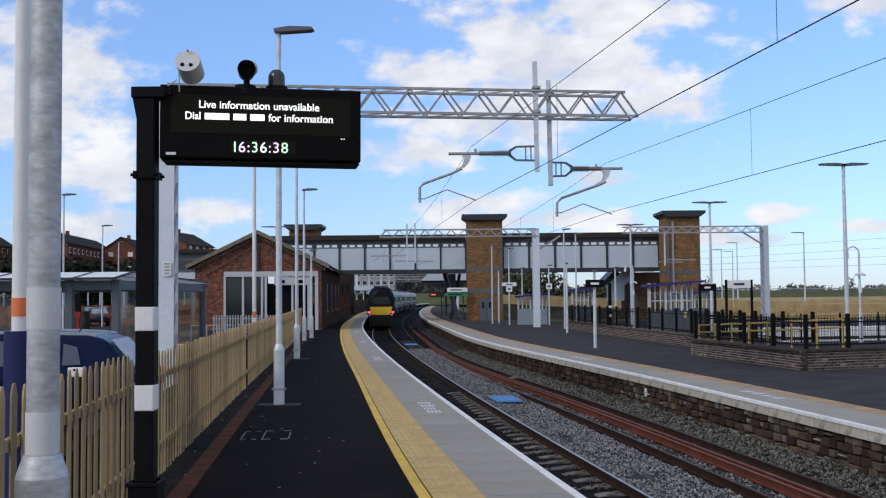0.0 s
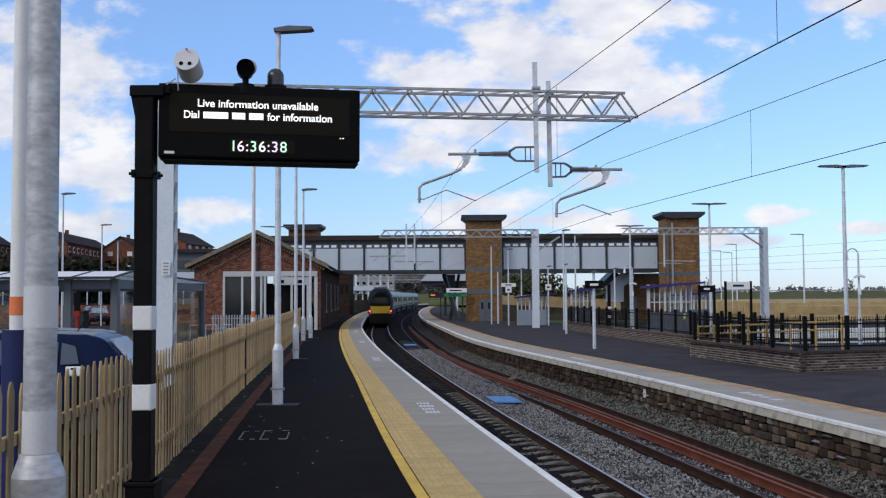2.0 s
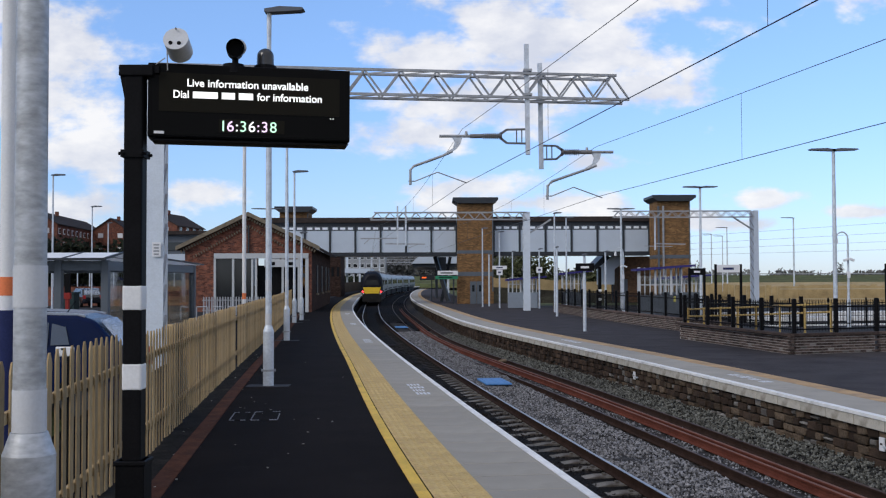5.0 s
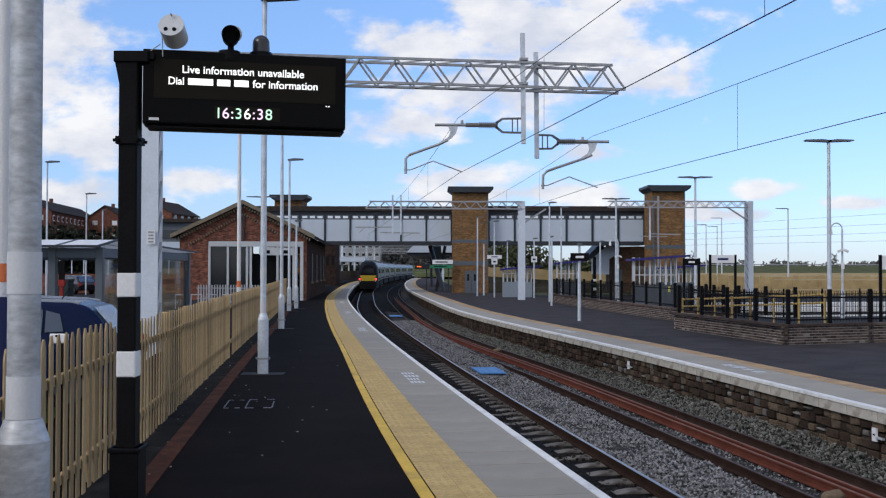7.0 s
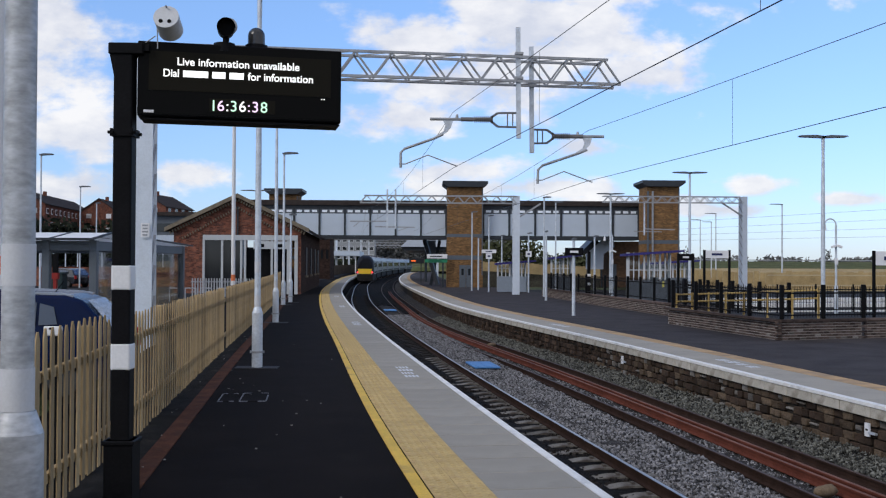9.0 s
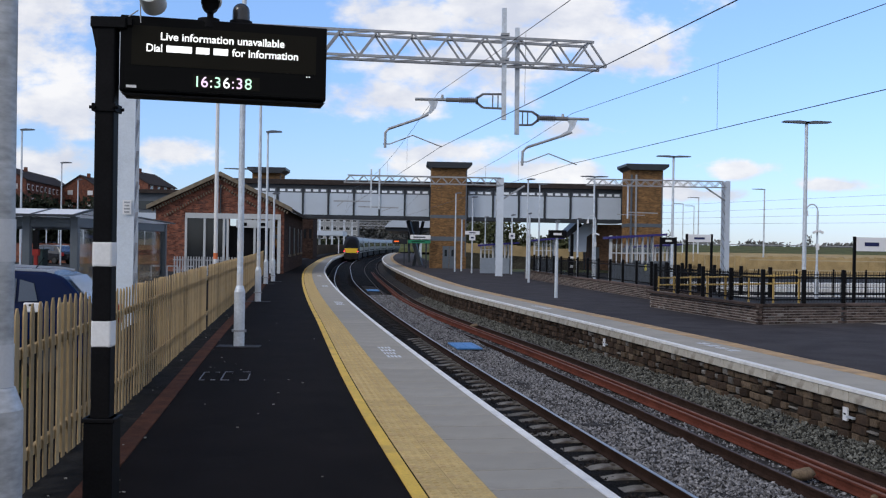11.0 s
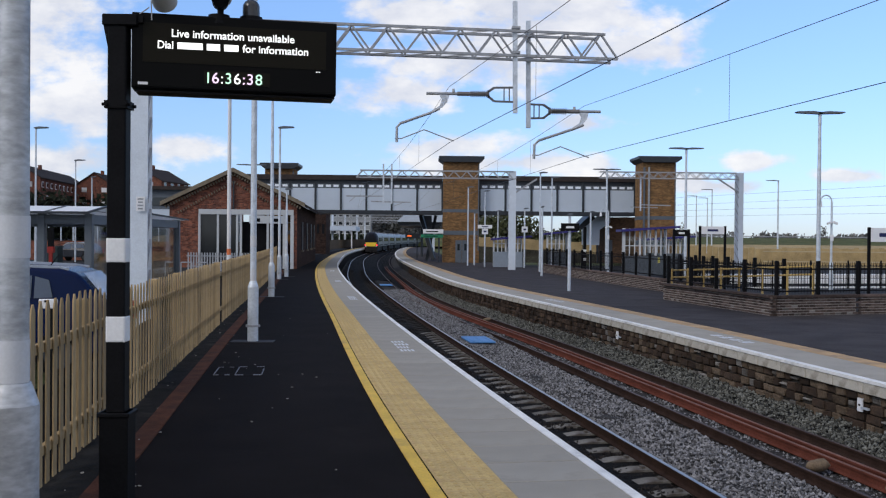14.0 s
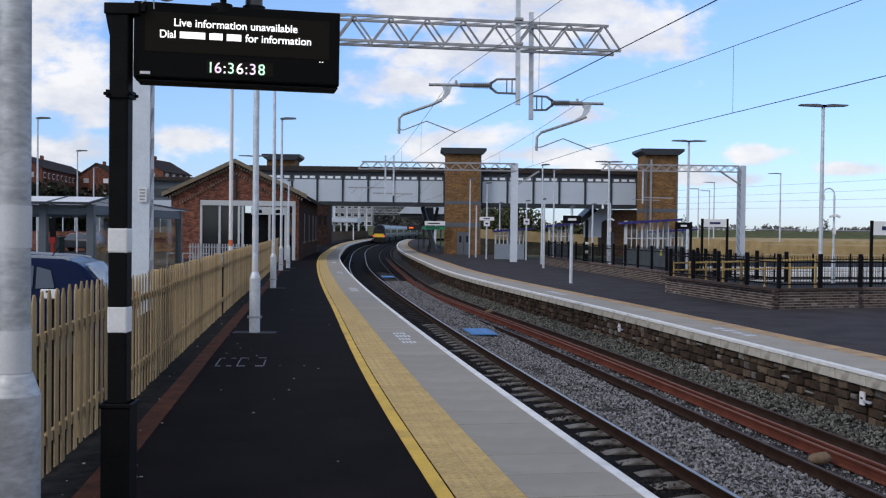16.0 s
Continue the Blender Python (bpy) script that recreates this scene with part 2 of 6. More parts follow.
WHITEPAINT = mat("white_paint", (.70, .70, .71), .5, var=.07, scale=4, fine=50, bump=.03)
ORANGE = mat("orange_band", (.70, .19, .075), .5, var=.1, scale=4, bump=.03)
NAVY = mat("navy_paint", (.018, .025, .09), .45, var=.2, scale=4, bump=.03)
TIMBER = mat("fence_timber", (.345, .246, .128), .8, var=.22, scale=4, fine=30, bump=.3, dirt=(.24, .175, .10), dirt_amount=.5, spread=.24, grain=(2.2, 2.2, .35))
RUSTSTRIP = mat("rust_brown_edging", (.085, .036, .022), .9, var=.4, scale=3, fine=50, bump=.4, dirt=(.04, .025, .02), dirt_amount=.5)
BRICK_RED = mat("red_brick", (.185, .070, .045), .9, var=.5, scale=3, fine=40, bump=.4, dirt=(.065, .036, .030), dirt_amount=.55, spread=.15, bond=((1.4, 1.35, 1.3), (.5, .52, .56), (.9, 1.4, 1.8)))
# Dark brick; on the station side walls the tone includes shade as well as dirt
DIM_BRICK = mat("dim_brick", (.042, .027, .023), .95, var=.4, scale=2, fine=20, bump=.4, dirt=(.025, .018, .016), dirt_amount=.5, bond=((1.5, 1.4, 1.3), (.5, .5, .5), (1.0, 1.1, 1.2)))
BRICK_BUFF = mat("buff_brick", (.205, .118, .056), .9, var=.3, scale=2, fine=30, bump=.4, dirt=(.15, .085, .042), dirt_amount=.45, spread=.1, bond=((1.4, 1.33, 1.25), (.62, .64, .68), (.85, .92, 1.0)))
BRICK_DARK = mat("brown_brick", (.088, .065, .057), .9, var=.35, scale=4, fine=40, bump=.4, dirt=(.035, .028, .026), dirt_amount=.4, spread=.5)
LIME = mat("pale_mortar", (.30, .27, .245), .95, var=.3, scale=5, fine=50, bump=.3)
STONE_TRIM = mat("stone_trim", (.185, .155, .115), .9, var=.3, scale=4, fine=40, bump=.3, dirt=(.15, .12, .1), dirt_amount=.4)
SLATE = mat("slate_roof", (.044, .036, .034), .9, var=.3, scale=3, fine=30, bump=.3)
CLAD_GREY = mat("grey_cladding", (.10, .115, .135), .45, var=.1, scale=2, fine=40, bump=.05)
CLAD_DARK = mat("dark_cladding", (.035, .040, .048), .45, var=.15, scale=2, fine=40, bump=.05)
PANEL = mat("pale_panel", (.47, .53, .61), .4, var=.06, scale=.8, fine=20, bump=.03)
PURPLE = mat("purple_blue_paint", (.035, .030, .15), .45, var=.15, scale=3, bump=.03)
YRAIL = mat("yellow_rail_paint", (.40, .275, .095), .5, var=.15, scale=4, bump=.03)
SIGNWHITE = mat("sign_white", (.72, .72, .74), .4, var=.04, scale=4, bump=.02)
TRAIN_GREY = mat("train_silver", (.085, .092, .102), .35, metal=.2, var=.08, scale=2, fine=30, bump=.02)
TRAIN_DARK = mat("train_dark", (.004, .005, .010), .6, var=.1, scale=3, bump=.02)
TRAIN_YELLOW = mat("train_yellow", (.75, .50, .03), .4, var=.08, scale=3, bump=.02)
TRAIN_UNDER = mat("train_underside", (.015, .014, .014), .8, var=.3, scale=4, bump=.1)
TAIL = mat("tail_lamp_glow", (.5, .02, .02), .4, var=.02, bump=0, emit=((1, .04, .05), 5))
CARBLUE = mat("car_blue_paint", (.002, .008, .040), .25, var=.08, scale=3, bump=0, spec=.12)
CARROOF = mat("car_roof_rail", (.35, .37, .42), .3, metal=.5, var=.08, scale=3, bump=.01)
TYRE = mat("tyre_rubber", (.012, .012, .012), .85, var=.2, scale=6, bump=.1)
FIELD = mat("dry_field_grass", (.34, .255, .13), .95, var=.35, scale=.15, fine=3, bump=.4, dirt=(.23, .18, .075), dirt_amount=.4)
GREEN = mat("rough_grass", (.075, .085, .035), .95, var=.4, scale=.12, fine=3, bump=.4, dirt=(.16, .13, .06), dirt_amount=.45)
DARKBUSH = mat("dark_shrub_leaves", (.020, .024, .016), .9, var=.4, scale=1.5, fine=8, bump=.3, spread=.5)
OLIVE = mat("olive_shrub_leaves", (.062, .068, .034), .9, var=.4, scale=1.5, fine=8, bump=.3, spread=.5)
# pale grey instead of leaf colour: distance haze is mixed into the tone
HAZY_TREE = mat("haze_pale_trees", (.13, .13, .125), .95, var=.35, scale=.1, fine=.6, bump=.2, spread=.4)
TARMAC = mat("car_park_tarmac", (.034, .034, .036), .9, var=.3, scale=.5, fine=80, bump=.3)
SCREEN = mat("screen_black", (.004, .004, .004), .3, var=.1, scale=4, bump=0, spec=.06)
LCD = mat("lcd_panel", (.013, .0115, .008), .4, var=.05, scale=4, bump=0, spec=.06)
TEXTGLOW = mat("display_text", (.8, .8, .8), .5, var=.02, bump=0, emit=((1, 1, .97), 1.0))
TEXTGREEN = mat("display_text_green", (.5, .8, .6), .5, var=.02, bump=0, emit=((.62, 1, .72), .85))
TEXTPINK = mat("display_text_pink", (.8, .6, .8), .5, var=.02, bump=0, emit=((1, .72, 1), .85))
HORN = mat("speaker_grey", (.42, .43, .45), .45, var=.1, scale=6, bump=.03)
DARKGLASS = mat("dark_window_glass", (.015, .017, .02), .08, var=.1, scale=2, bump=0)
GLASS = glass("clear_glazing", (.93, .95, .96), clear=.95)
def sheet(name, color):
    """Thin sheet that lets light through."""
    m = MATS[name] = bpy.data.materials.new(name)
    m.use_nodes = True
    N, L = m.node_tree.nodes, m.node_tree.links
    N.clear()
    a, b, mix, out = (N.new("ShaderNode" + k) for k in ("BsdfDiffuse", "BsdfTranslucent", "MixShader", "OutputMaterial"))
    a.inputs[0].default_value = b.inputs[0].default_value = (*color, 1)
    mix.inputs[0].default_value = .4
    L.new(a.outputs[0], mix.inputs[1])
    L.new(b.outputs[0], mix.inputs[2])
    L.new(mix.outputs[0], out.inputs[0])
    return m


ROOFSHEET = sheet("translucent_roof_sheet", (.90, .92, .95))
BANDGREY = mat("reflective_band", (.54, .55, .575), .5, var=.06, scale=4, bump=.02)
STONE_DARK = mat("oily_stone", (.022, .019, .018), .9, var=.4, scale=9, fine=60, bump=.3, spread=.6)
STONE_WALL = mat("weedy_ballast_stone", (.105, .105, .095), .9, var=.35, scale=9, fine=60, bump=.3, spread=.85)
OLD_STRIP = mat("faded_tan_strip", (.40, .265, .135), .8, var=.3, scale=2, fine=40, bump=.2, dirt=(.22, .17, .12), dirt_amount=.5)
MASONRY_TAN = mat("tan_masonry", (.105, .077, .054), .95, var=.5, scale=6, fine=40, bump=.7, dirt=(.04, .033, .027), dirt_amount=.5, spread=.5)
MASONRY_PALE = mat("lime_streaked_masonry", (.22, .205, .19), .95, var=.6, scale=9, fine=40, bump=.6, dirt=(.05, .042, .036), dirt_amount=.8, spread=.5)
COURSE = mat("shadow_course_brick", (.15, .090, .045), .9, var=.25, scale=3, fine=30)
# flat grey that carries the haze over the far block
MURK = mat("hazy_grey_wall", (.10, .105, .112), .8, var=.25, scale=.3, fine=2, bump=.05)
LIGHTGLASS = mat("car_window_glass", (.055, .075, .11), .06, var=.1, scale=2, bump=0)
INSUL = mat("insulator_brown", (.16, .15, .148), .35, var=.1, scale=6, bump=.02)
MAST = mat("pale_galvanised_mast", (.57, .62, .69), .5, metal=.15, var=.08, scale=3, fine=22, bump=.04, dirt=(.52, .56, .62), dirt_amount=.3)
DARK_STEEL = mat("dark_weathered_steel", (.14, .14, .15), .55, metal=.3, var=.2, scale=6, bump=.05)
WIRE = mat("overhead_wire", (.06, .06, .065), .5, metal=.5, var=.1, scale=5, bump=0)
TAN_SLAT = mat("tan_panel", (.36, .27, .14), .8, var=.25, scale=1, fine=12, bump=.3)
ORANGE_GLOW = mat("amber_display_glow", (.4, .08, .02), .5, var=.02, bump=0, emit=((1, .16, .03), 1.1))
GREENSIGN = mat("green_sign", (.03, .22, .12), .5, var=.05, bump=0)
REDPAINT = mat("red_paint", (.42, .03, .03), .5, var=.1, bump=.02)


# ---- mesh helpers ----
def box(bm, c, s, rz=0.0, rx=0.0, ry=0.0):
    m = Matrix.Translation(c) @ Euler((rx, ry, rz)).to_matrix().to_4x4() @ Matrix.Diagonal((*s, 1))
    return bmesh.ops.create_cube(bm, size=1, matrix=m)["verts"]


def rod(bm, a, b, r0, r1=None, seg=10, caps=True):
    a, b = Vector(a), Vector(b)
    d = b - a
    m = Matrix.Translation((a + b) / 2) @ d.to_track_quat("Z", "Y").to_matrix().to_4x4()
    bmesh.ops.create_cone(bm, cap_ends=caps, segments=seg, radius1=r0, radius2=r0 if r1 is None else r1, depth=d.length, matrix=m)


def beam(bm, a, b, w, h):
    """A square bar from a to b."""
    a, b = Vector(a), Vector(b)
    d = b - a
    m = Matrix.Translation((a + b) / 2) @ d.to_track_quat("Y", "Z").to_matrix().to_4x4() @ Matrix.Diagonal((w, d.length, h, 1))
    bmesh.ops.create_cube(bm, size=1, matrix=m)


def tube(bm, line, r, seg=6):
    """One round tube through a line of points."""
    rings = []
    for i, p in enumerate(line):
        d = (line[min(i + 1, len(line) - 1)] - line[max(i - 1, 0)]).normalized()
        u = d.orthogonal().normalized() if abs(d.z) > .9 else Vector((0, 0, 1)).cross(d).normalized()
        v = d.cross(u)
        rings.append([bm.verts.new(p + (u * math.cos(6.2832 * k / seg) + v * math.sin(6.2832 * k / seg)) * r) for k in range(seg)])
    for a, b in zip(rings, rings[1:]):
        for k in range(seg):
            bm.faces.new((a[k], a[(k + 1) % seg], b[(k + 1) % seg], b[k]))
    bm.faces.new(rings[0][::-1]), bm.faces.new(rings[-1])


def prism(bm, outline, y0, y1):
    """Outline of (x, z) pulled from y0 to y1."""
    f = [bm.verts.new((x, y0, z)) for x, z in outline]
    g = [bm.verts.new((x, y1, z)) for x, z in outline]
    n = len(f)
    bm.faces.new(f), bm.faces.new(g[::-1])
    for i in range(n):
        bm.faces.new((f[i], g[i], g[(i + 1) % n], f[(i + 1) % n]))
    bmesh.ops.recalc_face_normals(bm, faces=bm.faces[:])


def bevel(bm, w, seg=2):
    bmesh.ops.bevel(bm, geom=bm.edges[:], offset=w, segments=seg, affect="EDGES", profile=0.5, clamp_overlap=True)


def mesh_of(name, bm, material, smooth=False):
    me = bpy.data.meshes.new(name)
    bm.to_mesh(me)
    bm.free()
    me.materials.append(material)
    if smooth:                                # round sides smooth, flat ends sharp
        for p in me.polygons:
            p.use_smooth = len(p.vertices) <= 4
        me.set_sharp_from_angle(angle=radians(40))
    return me


def part(name, bm, material, parent=None, label="", smooth=False):
    ob = new(name, mesh_of(name, bm, material, smooth))
    ob.parent = parent
    if label:
        ob["label"] = label
    return ob


def piece(name, me, parent, m):
    ob = new(name, me)
    ob.parent = parent
    ob.matrix_basis = m
    return ob


def thing(name, m, label, category, group="", kind=""):
    ob = new(name)
    ob.empty_display_size = 0.2
    ob.matrix_basis = m
    return tagged(ob, label, category, group, kind)


def setting(name, bm, material, label="", category=""):
    ob = part(name, bm, material)
    return tagged(ob, label, category, kind="structure")


def lettering(text, size, material, parent, m, bold=0.0, align="LEFT", name="lettering", width=None):
    cu = bpy.data.curves.new("lettering", "FONT")
    cu.body, cu.size, cu.align_x, cu.offset, cu.extrude = text, size, align, bold, 0.0008
    tmp = new("lettering_source", cu)
    bpy.context.view_layer.update()
    me = bpy.data.meshes.new_from_object(tmp.evaluated_get(bpy.context.evaluated_depsgraph_get()))
    bpy.data.objects.remove(tmp)
    if width:
        xs = [v.co.x for v in me.vertices]
        k, x0 = width / (max(xs) - min(xs)), min(xs)
        for v in me.vertices:
            v.co.x = (v.co.x - x0) * k
    me.materials.clear()
    me.materials.append(material)
    return piece(name, me, parent, m)


# ---- lines of the plan ----
def spline(knots):
    ys, xs = np.array([k[0] for k in knots], float), np.array([k[1] for k in knots], float)
    n, h = len(ys), np.diff(ys)
    A, b = np.eye(n), np.zeros(n)
    for i in range(1, n - 1):
        A[i, i - 1:i + 2] = h[i - 1], 2 * (h[i - 1] + h[i]), h[i]
        b[i] = 6 * ((xs[i + 1] - xs[i]) / h[i] - (xs[i] - xs[i - 1]) / h[i - 1])
    m2 = np.linalg.solve(A, b)

    def at(y):
        i = int(np.clip(np.searchsorted(ys, y) - 1, 0, n - 2))
        k = h[i]
        p, q = (ys[i + 1] - y) / k, (y - ys[i]) / k
        x = p * xs[i] + q * xs[i + 1] + ((p ** 3 - p) * m2[i] + (q ** 3 - q) * m2[i + 1]) * k * k / 6
        s = (xs[i + 1] - xs[i]) / k + (-(3 * p * p - 1) * m2[i] + (3 * q * q - 1) * m2[i + 1]) * k / 6
        return float(x), float(s)
    return at


NEAR = spline([(-30, 8.0), (0, 3.16), (12, 1.33), (20, .2), (30, -1.13), (45, -2.94), (60, -4.55), (80, -6.34), (100, -7.64), (130, -9.34), (160, -10.38), (200, -10.75), (225, -10.45), (255, -9.55), (285, -8.0), (314, -5.9), (380, .4), (560, 24)])
FAR = spline([(-30, 15.0), (0, 9.75), (17, 7.28), (30, 5.42), (44, 3.1), (56, 1.52), (68, .55), (104, -1.85), (139, -3.25), (183, -3.85), (240, -3.3), (330, 1.6), (420, 10)])
ZF = -0.15                    # far platform
ZR, ZRF = -0.915, -1.06       # rail heads of the near and far track
GROUND = -1.32


def band(y):
    """The painted and paved edge strip is widest at the near platform's ramp end."""
    k = min(1.0, max(0.0, (y - 11) / 19))
    return 1 - .105 * k * k * (3 - 2 * k)


def off(line, y, d):
    """The point d metres to the right of a line, square to it, at its point y."""
    x, s = line(y)
    n = math.hypot(1, s)
    if line is NEAR and -2 < d < 0:
        d *= band(y)
    return x + d / n, y - d * s / n


def heading(line, y):
    return math.atan2(-line(y)[1], 1)


def steps(y0, y1, fine=1.0):
    """Stations along a line, closer together near by."""
    ys, y = [], y0
    while y < y1:
        ys.append(y)
        y += fine * (1 if y < 40 else 2 if y < 90 else 5)
    return ys + [y1]


def ribbon(bm, line, profile, y0, y1, fine=1.0, closed=True, caps=True):
    """Sweep a profile of (offset, z) along a line."""
    rows = []
    for y in steps(y0, y1, fine):
        rows.append([bm.verts.new((*off(line, y, d), z)) for d, z in profile])
    n = len(profile)
    for a, b in zip(rows, rows[1:]):
        for i in range(n if closed else n - 1):
            bm.faces.new((a[i], a[(i + 1) % n], b[(i + 1) % n], b[i]))
    if closed and caps:
        bm.faces.new(rows[0]), bm.faces.new(rows[-1][::-1])
    bmesh.ops.recalc_face_normals(bm, faces=bm.faces[:])


def slab(name, line, d0, d1, z0, z1, y0, y1, material, label="", category="", fine=1.0):
    bm = bmesh.new()
    ribbon(bm, line, [(d0, z0), (d1, z0), (d1, z1), (d0, z1)], y0, y1, fine)
    return setting(name, bm, material, label, category)


# ---- ground, tracks, platforms ----
def build_ground():
    bm = bmesh.new()
    bmesh.ops.create_grid(bm, x_segments=8, y_segments=8, size=2600)
    g = setting("ground", bm, GREEN, "flat rough grass ground reaching the horizon", "ground")
    g.location.z = -1.55
    # track bed, car park, field
    bm = bmesh.new()
    ribbon(bm, NEAR, [(0.12, -1.55), (7.4, -1.55), (7.4, -1.30), (6.3, -1.26), (4.05, -1.25), (3.7, -1.15), (3.0, -1.09), (2.6, -1.12), (.3, -1.125), (.12, -1.12)], -28, 420)
    bed = bmesh.new()
    ribbon(bed, NEAR, [(.28, -1.3), (2.50, -1.3), (2.50, -1.112), (.28, -1.112)], -20, 330)
    ribbon(bed, NEAR, [(2.50, -1.3), (4.0, -1.3), (4.0, -1.074), (2.50, -1.084)], 76, 330)
    ribbon(bed, NEAR, [(4.0, -1.3), (6.6, -1.3), (6.6, -1.19), (4.0, -1.19)], 66, 330)
    setting("oily_track_bed", bed, OILY, "dark oil-stained ballast between the near rails", "track bed")
    setting("track_bed", bm, BALLAST, "grey stone ballast bed under two curving tracks", "track bed")
    bm = bmesh.new()
    ribbon(bm, FAR, [(-.72, -1.40), (.2, -1.40), (.2, -1.0), (-.2, -1.12), (-.72, -1.23)], -12, 250)
    setting("ballast_shoulder", bm, BALLAST, "grey ballast heaped against the island platform wall", "track bed")
    bm = bmesh.new()
    rows = []
    xs = [-420, -160, -110, -80, -58, -44, -30, -18, -9.6]
    zs = [16, 11, 8.5, 5.0, 1.2, .1, .06, .05, .05]
    for y in (-40, 0, 20, 60, 110, 170, 260, 420):
        rows.append([bm.verts.new((x - .02 * max(0, y) * (x > -20), y, z + .004 * max(0, y - 60) * (x < -40))) for x, z in zip(xs, zs)])
    for a, b in zip(rows, rows[1:]):
        for i in range(len(xs) - 1):
            bm.faces.new((a[i], a[i + 1], b[i + 1], b[i]))
    setting("car_park_ground", bm, TARMAC, "worn grey tarmac of the car park and the bank behind it", "ground")
    bm = bmesh.new()
    rows = []
    for x in range(18, 1200, 40):
        # a dry meadow, then a green bank with a road on it
        rows.append([bm.verts.new((x - 4 + .1 * y, y, z + .25 * noise.noise((x * .02, y * .02, 0)))) for y, z in ((96, -.35), (150, -.2), (230, .05), (330, .3), (345, .9))])
    for a, b in zip(rows, rows[1:]):
        for i in range(4):
            bm.faces.new((a[i], b[i], b[i + 1], a[i + 1]))
    setting("meadow", bm, FIELD, "pale straw-coloured dry grass meadow", "field")
    bm = bmesh.new()
    rows = []
    for x in range(-60, 1400, 50):
        rows.append([bm.verts.new((x, y, z + .3 * noise.noise((x * .01, y * .01, 3)))) for y, z in ((346, -.5), (350, .8), (395, 3.4), (405, 3.5), (450, 2.6))])
    for a, b in zip(rows, rows[1:]):
        for i in range(4):
            bm.faces.new((a[i], b[i], b[i + 1], a[i + 1]))
    setting("road_bank", bm, GREEN, "grassy road embankment beyond the meadow", "bank")


build_ground()

E0, E1 = -12.0, 330.0
slab("platform_near", NEAR, -6.2, -.14, -1.5, -.004, E0, E1, ASPHALT, "black asphalt station platform with patched surface", "platform")
slab("platform_edge_bed", NEAR, -1.76, -.02, -.30, -.03, E0, E1, COPE_FACE)
slab("yellow_line", NEAR, -1.745, -1.618, -.02, .006, E0, E1, YELLOW_LINE, "yellow painted line along the platform", "line")
slab("tactile_strip_far", NEAR, -1.60, -1.04, -.02, .003, 75, E1, TACTILE, "yellow tactile paving strip", "paving")
slab("coping_far", NEAR, -1.04, -.10, -.02, .002, 75, E1, COPING, "grey concrete platform coping", "coping")
slab("white_edge_line", NEAR, -.10, .0, -.16, .004, E0, E1, WHITE_LINE, "white painted platform edge", "line")
slab("far_platform", FAR, .3, 9.5, -1.5, ZF - .004, -12, 96, ASPHALT_LIT, "asphalt island platform, coloured lighter for grazing sun", "platform")
slab("far_platform_end", FAR, .3, 6.5, -1.5, ZF - .004, 96, 250, ASPHALT_LIT, "asphalt island platform, coloured lighter for grazing sun", "platform")
slab("far_coping_top", FAR, .14, 1.2, ZF - .1, ZF + .002, -12, 250, COPING, "grey concrete platform coping", "coping")
slab("far_white_line", FAR, .0, .15, ZF - .05, ZF + .006, -12, 250, WHITE_LINE, "white painted platform edge", "line")
slab("far_yellow_line", FAR, 1.2, 1.66, ZF - .05, ZF + .006, -12, 250, OLD_STRIP, "faded yellow strip along the island platform", "line")
far_wall = slab("far_platform_wall", FAR, .16, .5, -1.5, ZF - .24, -12, 250, MORTAR, "weathered dark stone and brick platform wall", "wall")
far_coping = slab("far_coping_face_rest", FAR, .02, .3, ZF - .235, ZF - .05, 62, 250, COPE_FACE, "pale concrete platform coping slabs", "coping")


def rail(name, line, d, ztop, y0, y1, web, head, label, upright=True):
    t = thing(name, Matrix(), label, "rail", group="running rails")
    bm = bmesh.new()
    prof = [(-.07, -.159), (.07, -.159), (.07, -.147), (.010, -.125), (.010, -.045), (.036, -.035), (.036, -.006), (-.036, -.006), (-.036, -.035), (-.010, -.045), (-.010, -.125), (-.07, -.147)]
    ribbon(bm, line, [(d + a, ztop + b) for a, b in prof], y0, y1)
    part("web", bm, web, t)
    bm = bmesh.new()
    ribbon(bm, line, [(d - .030, ztop - .007), (d + .030, ztop - .007), (d + .022, ztop), (d - .022, ztop)], y0, y1)
    part("head", bm, head, t, "polished steel running surface")
    return t


for d in (.73 + .03, .73 + 1.435 + .10):
    rail("running_rail", NEAR, d, ZR, -20, 400, RAIL_RUST, RAIL_HEAD, "dark rusty steel rail with a polished head on concrete sleepers")
for d in (-.80, -2.235):
    rail("running_rail", FAR, d, ZRF, -20, 300, RAIL_RUST, RAIL_HEAD_DULL, "dark rusty steel rail of the far track")
# replacement rail lying loose beside the far running rail
for d in (-1.49, -1.285):
    rail("loose_rail", FAR, d, ZRF, -14, 112, RAIL_RED, RAIL_BROWN, "rust-red spare rail standing inside the far track")


